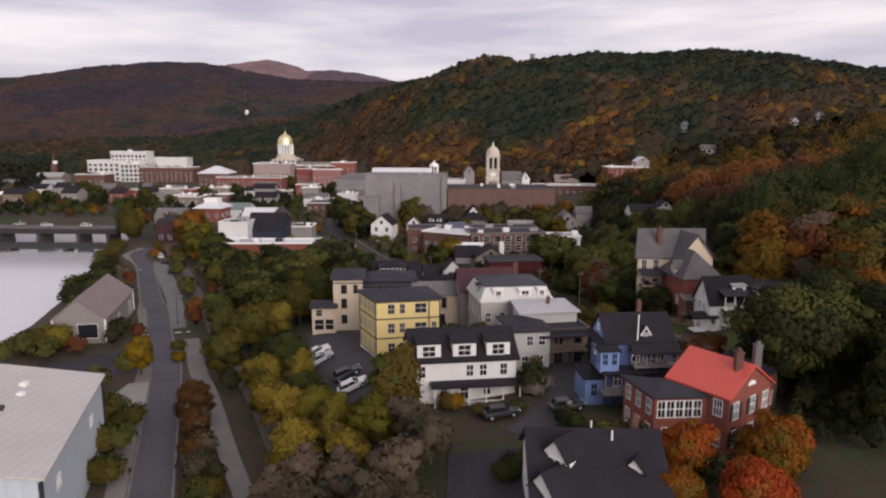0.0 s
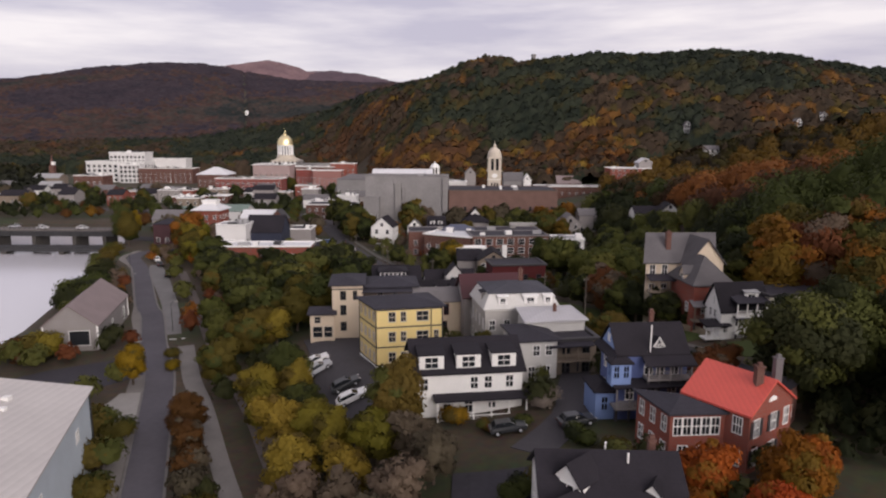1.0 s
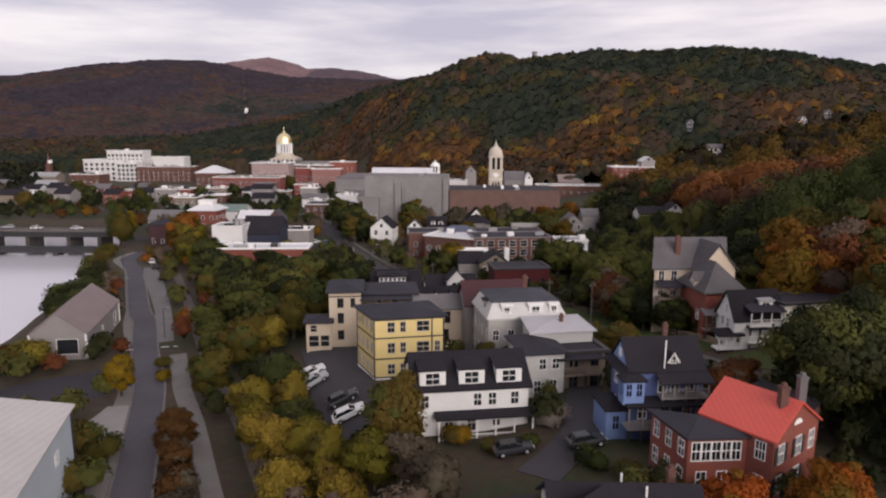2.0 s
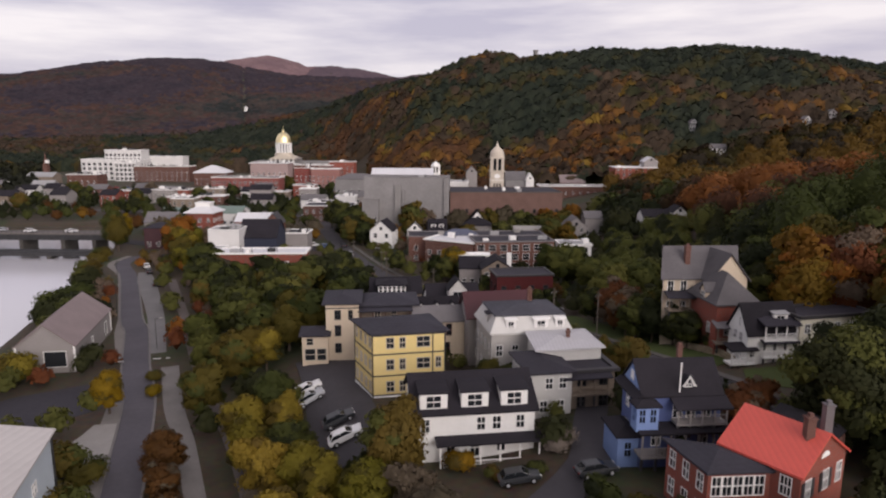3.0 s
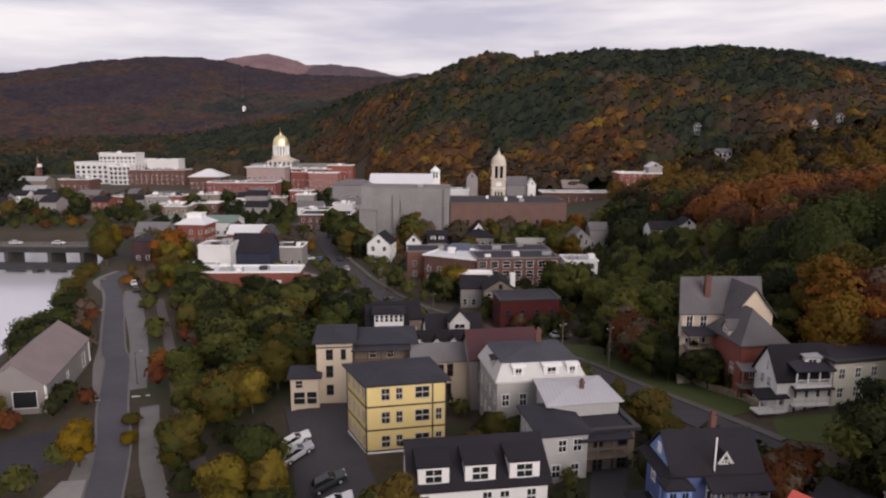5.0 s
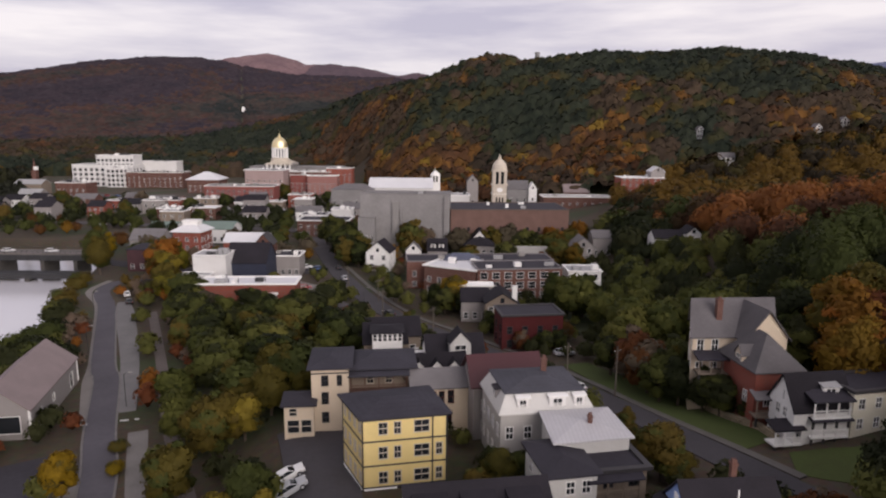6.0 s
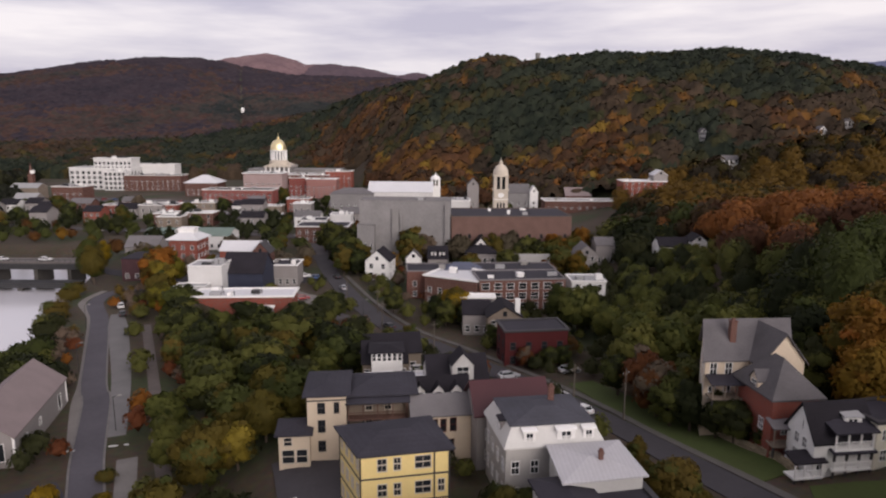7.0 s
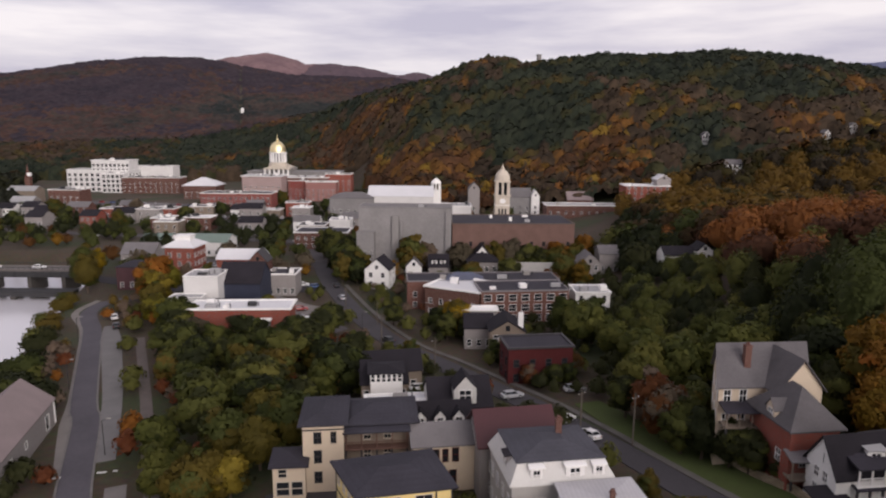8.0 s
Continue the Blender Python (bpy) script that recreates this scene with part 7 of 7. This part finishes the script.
def canopy(name, label, seed, x0, x1, y0, y1, step, cell, tall, shares, keep, kinds, climb=0.0, fray=0, leaf=0.9, lift=0.45, patch=0.012):
    """Far woods as one closed roof of domed crowns, one dome a tree, with loose leaf clumps on top."""
    r = np.random.RandomState(seed)
    tx, ty = np.meshgrid(np.arange(x0 - step, x1 + 2 * step, step), np.arange(y0 - step, y1 + 2 * step, step))
    tx, ty = tx + r.uniform(-0.42, 0.42, tx.shape) * step, ty + r.uniform(-0.42, 0.42, ty.shape) * step
    th = tall * r.uniform(0.75, 1.25, tx.shape)
    sharp = tall * lift / (0.5 * step) ** 2 * r.uniform(0.6, 1.5, tx.shape)

    def floor_at(x, y):
        return height(x, y) + np.array([noise.noise((a * 0.011, b * 0.011, 3.1)) for a, b in zip(x.ravel(), y.ravel())]).reshape(x.shape) * np.clip((land(x, y) - 14) * 0.12, 0, 9)
    lump = np.array([noise.noise((a * patch, b * patch, 7.7)) * 0.75 + noise.noise((a * patch * 3, b * patch * 3, 2.2)) * 0.4 for a, b in zip(tx.ravel(), ty.ravel())])
    base = np.cumsum(shares) / sum(shares)
    pick = np.searchsorted(base, np.clip(0.5 + (r.rand(lump.size) - 0.5) * 0.34 + lump * 0.95 - climb * (land(tx, ty).ravel() / 110 - 0.5), 0, 0.999))
    gx, gy = np.meshgrid(np.arange(x0, x1, cell), np.arange(y0, y1, cell))
    gx, gy = gx + r.uniform(-0.3, 0.3, gx.shape) * cell, gy + r.uniform(-0.3, 0.3, gy.shape) * cell
    ci, cj = np.rint((gx - x0) / step).astype(int) + 1, np.rint((gy - y0) / step).astype(int) + 1
    best, owner = np.full(gx.shape, -1e9), np.zeros(gx.shape, int)
    for di in (-1, 0, 1):
        for dj in (-1, 0, 1):
            i, j = np.clip(ci + di, 0, tx.shape[1] - 1), np.clip(cj + dj, 0, tx.shape[0] - 1)
            z = th[j, i] - sharp[j, i] * ((gx - tx[j, i]) ** 2 + (gy - ty[j, i]) ** 2)
            owner = np.where(z > best, j * tx.shape[1] + i, owner)
            best = np.maximum(z, best)
    ok = keep(gx, gy)
    gz = floor_at(gx, gy) + np.where(ok, np.maximum(best, tall * 0.3) + r.uniform(-0.05, 0.05, gx.shape) * tall, -1.0)
    sx, sy = np.gradient(gz, axis=1) / cell, np.gradient(gz, axis=0) / cell
    nor = np.stack([-sx.ravel() * 0.45, -sy.ravel() * 0.45, np.ones(gx.size)], 1)
    nor /= np.linalg.norm(nor, axis=1)[:, None]
    ny_, nx_ = gx.shape
    a = (np.arange(ny_ - 1)[:, None] * nx_ + np.arange(nx_ - 1)[None, :]).ravel()
    flat_ok = ok.ravel()
    a = a[flat_ok[a] | flat_ok[a + 1] | flat_ok[a + nx_] | flat_ok[a + nx_ + 1]]
    tri = np.concatenate([np.stack([a, a + 1, a + nx_ + 1], 1), np.stack([a, a + nx_ + 1, a + nx_], 1)])
    co, which = np.stack([gx.ravel(), gy.ravel(), gz.ravel()], 1), np.concatenate([pick[owner.ravel()[a]]] * 2)
    if fray:
        t = np.nonzero(keep(tx, ty).ravel())[0]
        t = np.repeat(t, fray)
        ang, far = r.uniform(0, math.tau, len(t)), np.sqrt(r.rand(len(t))) * step * 0.55
        px, py = tx.ravel()[t] + np.cos(ang) * far, ty.ravel()[t] + np.sin(ang) * far
        pz = floor_at(px, py) + np.maximum(th.ravel()[t] - sharp.ravel()[t] * far ** 2, tall * 0.3) + r.uniform(-0.2, 0.5, len(t)) * leaf
        c = np.stack([px, py, pz], 1)
        n = np.stack([np.cos(ang) * far / step * 2, np.sin(ang) * far / step * 2, np.full(len(t), 0.8)], 1)
        lean = n + r.normal(size=n.shape) * 0.5
        lean /= np.linalg.norm(lean, axis=1)[:, None]
        u = np.cross(lean, r.normal(size=n.shape))
        u /= np.linalg.norm(u, axis=1)[:, None]
        v, s = np.cross(lean, u), (leaf * r.uniform(0.5, 1.3, len(t)))[:, None]
        n = n + r.normal(size=n.shape) * 0.15
        n /= np.linalg.norm(n, axis=1)[:, None]
        k = len(co)
        co = np.concatenate([co, np.stack([c - u * s - v * s * 0.6, c + u * s - v * s * 0.6, c + v * s], 1).reshape(-1, 3)])
        tri = np.concatenate([tri, k + np.arange(3 * len(t)).reshape(-1, 3)])
        which, nor = np.concatenate([which, pick[t]]), np.concatenate([nor, np.repeat(n, 3, 0)])
    return tagged(new(name, from_arrays(name, co, tri, [LEAF[k] for k in kinds], which, normals=nor)), label, "woods", kind="stuff")


HOUSES_UP = ((265, 450, 6), (246, 446, 5), (184, 481, 5), (183, 433, 8), (121, 279, 6), (119, 404, 15, 44), (81, 248, 8, 46), (88, 247, 6, 46), (62, 266, 6), (84, 404, 24, 60))


def clear_views(x, y):
    """Keeps trees off the hillside houses and thin just below them."""
    ok = np.ones(np.shape(x), bool)
    for cx, cy, rr, *far in HOUSES_UP:
        ok &= ((x - cx) ** 2 + (y - 4 - cy) ** 2 > rr * rr) & ~((np.abs(x - cx * y / cy) < rr * 0.6) & (y < cy) & (y > cy - (far[0] if far else 14)))
    return ok


def unbuilt(margin):
    return np.vectorize(lambda x, y: open_ground(x, y, margin))


def near_slope(x, y):
    return (x > 66 + np.clip(150 - y, 0, 60) * 0.15) & clear_views(x, y) & unbuilt(2.5)(x, y)


def glade(x, y):
    """The patch of maples above the Victorian house."""
    return (x > 72) & (x < 100) & (y > 108) & (y < 132)


woods("hillside_woods", "mixed dark green woods on the near slope", 1, 62, 330, 96, 190, 9.5, 13.0, [36, 40, 2, 2, 4, 14, 0], lambda x, y: (y < 138) & near_slope(x, y) & ~glade(x, y) & (x < 0.74 * y + 24) & (x > 0.5 * (y - 34)) & ~((y > 170) & (x < 0.47 * (y - 34))), 820, 0.060, kinds=KINDS)
woods("hillside_woods", "tall dark green woods on the near slope", 25, 62, 330, 96, 190, 9.5, 18.5, [12, 58, 2, 2, 4, 14, 0], lambda x, y: (y >= 138) & near_slope(x, y) & ~glade(x, y) & (x < 0.74 * y + 24) & (x > 0.58 * (y - 34)) & ~((y > 170) & (x < 0.47 * (y - 34))), 820, 0.060, spread=0.32, kinds=KINDS)
woods("hillside_woods", "mixed green and olive woods on the near slope", 23, 62, 330, 96, 190, 9.0, 11.5, [6, 60, 2, 2, 6, 24, 0], lambda x, y: near_slope(x, y) & ~glade(x, y) & (x < 0.74 * y + 24) & (x <= np.where(y < 138, 0.5, 0.58) * (y - 34)) & ~((y > 170) & (x < 0.47 * (y - 34))), 820, 0.060, kinds=FRESH_KINDS)
woods("hillside_woods", "golden-orange maples on the near slope", 21, 72, 100, 106, 132, 9.0, 17, [1, 1, 8, 56, 2, 10, 22], lambda x, y: near_slope(x, y) & glade(x, y), 820, 0.060, kinds=KINDS)
woods("hillside_woods", "orange and rust woods below the hill", 22, 62, 330, 188, 290, 8.5, 11.5, [6, 10, 12, 52, 10, 10, 0], lambda x, y: near_slope(x, y) & (x < 0.74 * y + 24) & ((y > 252) | ((x > 0.46 * (y - 34)) & (y > 188))), 330, 0.095, kinds=HILL_KINDS)
woods("hillside_woods", "orange and olive autumn woods at the foot of the hill", 8, 46, 330, 262, 432, 6.5, 11.5, [8, 12, 12, 46, 12, 10, 0], lambda x, y: clear_views(x, y) & unbuilt(2.5)(x, y) & (x < 0.74 * y + 24) & (x > 0.285 * y - 8), 150, 0.15, kinds=HILL_KINDS)
SLOPE = ["slope_dark", "slope_green", "slope_olive", "slope_brown", "slope_yellow", "slope_orange", "slope_rust"]
canopy("hillside_woods", "dark green, brown and rust woods on the hill", 2, -130, 560, 430, 800, 8.0, 2.6, 11.5, [36, 9, 6, 22, 2.5, 12.5, 12], lambda x, y: (land(x, y) > 3) & clear_views(x, y) & ~((y < 640) & (x < -60)) & (x < 0.74 * y + 30), SLOPE, climb=0.8, fray=26, leaf=0.95, lift=0.22)
canopy("far_woods", "dark woods on the ridge beyond the town", 3, -1800, 320, 660, 2300, 11, 6.0, 8, [24, 18, 22, 36], lambda x, y: (land(x, y) > 4) & ((y > 790) | (x < -60)) & (np.abs(x + 380 * y / 1309) > 5) & (x > -0.74 * y - 60) & (x < 0.12 * y + 120), ["ridge_plum", "ridge_rust", "ridge_brown", "ridge_dark"], climb=0.45, patch=0.0035)
canopy("far_woods", "dark green and rust-brown woods behind the town", 4, -600, -40, 640, 920, 8.5, 3.2, 12, [40, 8, 4, 30, 0, 3, 15], lambda x, y: (land(x, y) > 0.3) & ~((np.abs(x + 125) < 60) & (y < 650)), SLOPE, climb=-0.2, fray=14, leaf=1.0, lift=0.22)
woods("valley_woods", "trees along the valley floor beside the town", 6, -480, -240, 300, 640, 9, 11, [32, 28, 8, 3, 16, 12, 0], lambda x, y: (x < -0.52 * y - 40) & (y > 312) & unbuilt(2.0)(x, y), 60, 0.26)
woods("valley_woods", "trees between the town and the hill", 7, -60, 130, 436, 500, 7, 10, [22, 14, 22, 16, 12, 10, 4], lambda x, y: (y > 446), 46, 0.30)
woods("garden_trees", "small garden trees and shrubs between the houses", 9, -95, 66, 48, 262, 4.2, 3.8, [22, 30, 5, 1, 16, 22, 1], lambda x, y: (x > bank(y) + 13) & unbuilt(1.3)(x, y) & ~((x > 33) & (x < 50) & (y > 110) & (y < 150)) & ~((x > -4) & (x < 18) & (y > 42) & (y < 78.5)) & ~((x > 38) & (y < 62)) & ~((x > -13) & (x < 6) & (y > 90) & (y < 98.6)) & (np.sin(x * 12.99 + y * 78.2) > -0.6), 90, 0.19, kinds=KINDS)
woods("garden_trees", "street and garden trees between the town roofs", 10, -330, 46, 262, 440, 8.4, 6.8, [26, 28, 8, 4, 16, 16, 1], lambda x, y: ((x > bank(y) + 6) | (y > 312)) & (x > -0.7 * y - 20) & unbuilt(2.0)(x, y) & (np.sin(x * 12.99 + y * 78.2) > -0.6), 80, 0.2, kinds=KINDS)
woods("hedge_trees", "tangled dark shrubs on the slope beside the houses", 12, 40, 84, 58, 100, 4.2, 6.0, [44, 26, 8, 4, 8, 10, 0], lambda x, y: unbuilt(1.5)(x, y) & (x > 54) & (y < 84 + (x - 54) * 0.3), 150, 0.14, kinds=KINDS)
canopy("mountain_woods", "distant mountain woods, haze put into their pale russet colour", 13, -2700, 120, 3250, 4470, 24, 15, 8, [1], lambda x, y: (land(x, y) > 150) & (x > -0.74 * y) & (x < -760 - (4400 - y) * 0.1), ["mountain"])
canopy("mountain_woods", "mountain shoulder woods, haze put into their plum-brown colour", 16, -1100, 160, 3250, 4470, 24, 15, 8, [1], lambda x, y: (land(x, y) > 150) & (x >= -760 - (4400 - y) * 0.1), ["mountain_dark"])
canopy("mountain_woods", "wooded horizon hills coloured blue to stand for haze", 17, 2300, 3300, 3600, 4470, 40, 30, 8, [1], lambda x, y: land(x, y) > 150, ["mountain_haze"])
woods("hedge_trees", "low dark shrubs under the slope trees", 14, 38, 58, 62, 90, 3.6, 3.4, [40, 30, 8, 4, 8, 10, 0], lambda x, y: unbuilt(1.3)(x, y), 110, 0.15, kinds=KINDS)

woods("hedge_trees", "young green trees below the hillside house", 15, 48, 86, 188, 264, 4.6, 5.4, [8, 56, 4, 4, 6, 16, 0], lambda x, y: unbuilt(1.5)(x, y) & (x > 0.26 * y - 2) & (x < 0.37 * y), 190, 0.12, kinds=FRESH_KINDS)
woods("hedge_trees", "low green scrub beside the hillside house", 24, 58, 104, 180, 244, 4.4, 4.2, [16, 46, 8, 6, 8, 16, 0], lambda x, y: unbuilt(1.5)(x, y) & (x > 0.35 * y) & (x < 0.46 * y), 190, 0.12, kinds=FRESH_KINDS)

# ---- vehicles, poles and small things ----
CAR_PAINT = {c: surf("car_paint_" + c, rgb, 0.3, 0.04, 0.5, 0.0) for c, rgb in
             (("white", (0.72, 0.72, 0.72)), ("dark", (0.03, 0.032, 0.036)), ("silver", (0.38, 0.39, 0.41)), ("red", (0.28, 0.03, 0.03)), ("blue", (0.05, 0.09, 0.20)))}
CAR_GLASS = surf("car_glass", (0.015, 0.017, 0.020), 0.06, 0.2, 0.5, 0.0)
LAMP = surf("headlight_glass", (0.75, 0.75, 0.72), 0.15, 0.05, 1.0, 0.0)
TAIL_LAMP = surf("tail_light_glass", (0.22, 0.015, 0.012), 0.2, 0.05, 1.0, 0.0)
CARS = {}


def outline_body(bm, profile, half):
    """A body from its side outline (x, z), rounded in towards the top."""
    rings = []
    for y in (-half, half):
        rings.append([bm.verts.new((x, y * (1.0 if z < 0.95 else 0.82), z)) for x, z in profile])
    n = len(profile)
    for i in range(n):
        j = (i + 1) % n
        bm.faces.new((rings[0][i], rings[0][j], rings[1][j], rings[1][i]))
    bm.faces.new(rings[0][::-1])
    bm.faces.new(rings[1])
    bmesh.ops.recalc_face_normals(bm, faces=bm.faces)
    bmesh.ops.bevel(bm, geom=list(bm.edges), offset=0.06, segments=1, affect="EDGES")
    return bm


def on_slope(x, y, lift, turn):
    """Stands a vehicle on the ground, tilted with it."""
    a = math.radians(turn)
    ax, ay = math.cos(a), math.sin(a)
    nose, tail = float(height(x + 1.4 * ax, y + 1.4 * ay)), float(height(x - 1.4 * ax, y - 1.4 * ay))
    left, right = float(height(x - 0.8 * ay, y + 0.8 * ax)), float(height(x + 0.8 * ay, y - 0.8 * ax))
    f = Vector((2.8 * ax, 2.8 * ay, nose - tail)).normalized()
    u = f.cross(Vector((-1.6 * ay, 1.6 * ax, left - right))).normalized()
    l = u.cross(f)
    return Matrix(((f.x, l.x, u.x, x), (f.y, l.y, u.y, y), (f.z, l.z, u.z, (nose + tail + left + right) / 4 + lift), (0, 0, 0, 1)))


def car(colour, x, y, turn, label, lift=0.1):
    if colour not in CARS:
        root = thing("car", label, "car", 0, 0, 0, group="parked cars")
        part("body", outline_body(bmesh.new(), [(-2.15, 0.30), (-1.75, 0.30), (-1.62, 0.58), (-1.08, 0.58), (-0.96, 0.26), (0.98, 0.26), (1.10, 0.58), (1.64, 0.58), (1.78, 0.30), (2.18, 0.30),
                                                (2.26, 0.62), (2.08, 0.80), (1.05, 0.94), (-1.95, 0.98), (-2.24, 0.86)], 0.88), CAR_PAINT[colour], root)
        part("window", outline_body(bmesh.new(), [(-1.92, 0.93), (1.12, 0.90), (0.36, 1.40), (-1.38, 1.42)], 0.79), CAR_GLASS, root)
        part("roof", outline_body(bmesh.new(), [(-1.46, 1.375), (0.44, 1.36), (0.22, 1.46), (-1.26, 1.48)], 0.80), CAR_PAINT[colour], root)
        for wy in (-0.69, 0.69):
            for (x0, z0), (x1, z1) in (((1.10, 0.92), (0.34, 1.42)), ((-0.42, 0.95), (-0.46, 1.43)), ((-1.92, 0.95), (-1.36, 1.43))):
                b = bmesh.new()
                tube(b, (x0, wy, z0), (x1, wy * 0.95, z1), 0.05, 0.05, 5)
                part("pillar", b, CAR_PAINT[colour], root)
        for wx in (-1.35, 1.38):
            for wy in (-0.80, 0.80):
                b = bmesh.new()
                tube(b, (wx, wy - 0.10, 0.31), (wx, wy + 0.10, 0.31), 0.31, 0.31, 14)
                wheel = part("wheel", b, TYRE, root)
                r = bmesh.new()
                tube(r, (wx, wy - 0.11, 0.31), (wx, wy + 0.11, 0.31), 0.19, 0.19, 10)
                part("rim", r, CAR_PAINT["silver"], wheel)
        for wy in (-0.62, 0.62):
            h = bmesh.new()
            box(h, 2.16, wy - 0.18, 0.60, 2.27, wy + 0.18, 0.73)
            part("headlight", h, LAMP, root)
            h = bmesh.new()
            box(h, -2.25, wy - 0.16, 0.70, -2.14, wy + 0.16, 0.85)
            part("tail_light", h, TAIL_LAMP, root)
        CARS[colour] = root
        root.matrix_basis = on_slope(x, y, lift, turn)
        return root
    ob = copy_thing(CARS[colour], on_slope(x, y, lift, turn))
    return tagged(ob, label)


LOTS = [(-80 - 5.2 * k, 403 + 0.9 * k, 95 + 3 * (k % 3)) for k in range(24)] + [(-92 - 7.0 * k, 414 + 0.5 * k, 92) for k in range(14)] + \
       [(-160 - 8.5 * k, 471 + 2.0 * k, 88) for k in range(10)] + [(-86 - 4.6 * k, 279 + 2.2 * k, 60 + 4 * (k % 2)) for k in range(9)] + [(-66 - 17 * k, 335.5 + 2.0 * k, 170) for k in range(12)]
for colour, x, y, turn in (("dark", 9.2, 73.3, 6), ("blue", 12.0, 62.6, 38), ("dark", 17.2, 73.2, 12), ("silver", 20.6, 138.0, 25), ("white", 22.0, 139.6, 25), ("white", 24.6, 131.6, 118), ("silver", 27.6, 156.5, 10), ("silver", -17.6, 99.0, 25), ("white", -18.6, 102.0, 25),
                           ("white", -10.7, 86.2, 14), ("dark", -12.2, 90.6, 18), ("white", -90.6, 209.5, 120), ("dark", -86.2, 201.5, 118),
                           ("white", -3.0, 170.0, 128), ("dark", -12.5, 191.0, 126), ("silver", -30.0, 232.0, 110), ("dark", -34.5, 248.0, 110), ("white", -46.0, 222.0, 10), ("red", -40.5, 219.0, 15), ("silver", -52.0, 250.0, 5), ("white", -46.0, 249.0, 5),
                           ("blue", -41.0, 246.5, 5), ("white", -96.0, 249.0, 20), ("white", -3.5, 158.0, 20), ("silver", 14.6, 152.6, 20), ("white", -56.0, 229.5, 30), ("dark", -77.5, 186.0, 117), ("red", -33.0, 206.0, 20), ("white", -38.0, 209.0, 22)) + tuple(
        (("white", "silver", "dark", "white", "blue", "red", "silver")[k % 7], *LOTS[k])
        for k in range(len(LOTS))):
    car(colour, x, y, turn, {"white": "white parked car with dark windows", "dark": "dark grey parked car beside the road", "silver": "silver parked car on the asphalt", "red": "red parked car in the lot", "blue": "dark blue parked car in the lot"}[colour], 0.17)

for x, y, h in ((22.4, 128.5, 9.5), (30.6, 128.0, 9.0), (-0.5, 166.5, 9.0), (-13.5, 184.5, 9.0), (-26.0, 212.0, 9.0), (-16.5, 205.0, 7.0)):
    pl = thing("utility_pole", "weathered wooden utility pole with a crossarm", "pole", x, y, float(height(x, y)), group="utility poles")
    b = bmesh.new()
    tube(b, (0, 0, -0.5), (0, 0, h), 0.15, 0.10, 8)
    part("pole", b, WOOD_POLE, pl)
    b = bmesh.new()
    box(b, -0.8, -0.05, h - 0.9, 0.8, 0.05, h - 0.78)
    part("crossarm", b, WOOD_POLE, pl)
    for u in (-0.7, 0.7):
        b = bmesh.new()
        tube(b, (u, 0, h - 0.78), (u, 0, h - 0.62), 0.04, 0.03, 6)
        part("insulator", b, WHITE, pl)
    pl.rotation_euler = (0, 0, radians(35))

# street lamps on the riverside road and in the town
for x, y in ((-54.6, 133.0), (-75.6, 160.0), (-90.0, 190.0), (-19.5, 196.0), (-4.0, 205.5), (-30.0, 255.0)):
    lp = thing("street_lamp", "slim grey street lamp with a curved arm", "street lamp", x, y, float(height(x, y)), group="street lamps")
    b = bmesh.new()
    tube(b, (0, 0, -0.3), (0, 0, 6.2), 0.08, 0.06, 8)
    part("post", b, STEEL, lp)
    b = bmesh.new()
    tube(b, (0, 0, 6.1), (0.9, 0.2, 6.5), 0.05, 0.04, 6)
    part("arm", b, STEEL, lp)
    b = bmesh.new()
    box(b, 0.7, 0.05, 6.38, 1.4, 0.32, 6.5)
    part("lamp_head", b, CONCRETE, lp)

# yellow and pale shrubs by the white porch
plant(2.4, 77.2, 2.4, "bush", "yellow", 1, "bright yellow shrub beside the white porch", leaves=1100, size=0.2, name="shrub", group="shrubs")
LEAF["pale"] = leafy("leaf_pale", (0.16, 0.135, 0.11), (0.33, 0.29, 0.24))
plant(14.2, 79.8, 2.6, "bush", "pale", 0, "pale beige flowering shrub beside the porch", leaves=1100, size=0.2, name="shrub", group="shrubs")

# traffic standing on the river bridge
for colour, x, y, turn in (("white", -142, 260.5, 0), ("white", -158, 260.6, 0), ("silver", -171, 263.4, 180)):
    ob = car(colour, x, y, turn, "car standing on the river bridge deck", 0)
    ob.matrix_basis = pose(x, y, 3.12, 0, 0, turn)
for x, y, h, c in ((11.0, 61.0, 2.6, "olive"), (8.4, 59.6, 2.2, "green"), (22.6, 60.5, 3.0, "olive"), (9.0, 73.8, 1.6, "dark"), (11.6, 74.6, 1.5, "green"), (6.6, 74.4, 1.4, "olive"), (16.5, 68.5, 2.2, "green"), (19.5, 66.5, 2.0, "olive"), (21.0, 63.5, 2.4, "rust")):
    plant(x, y, h, "bush", c, int(x) % 2, "garden shrub with %s leaves beside the drive" % c, leaves=1100, size=0.2, name="shrub", group="shrubs")
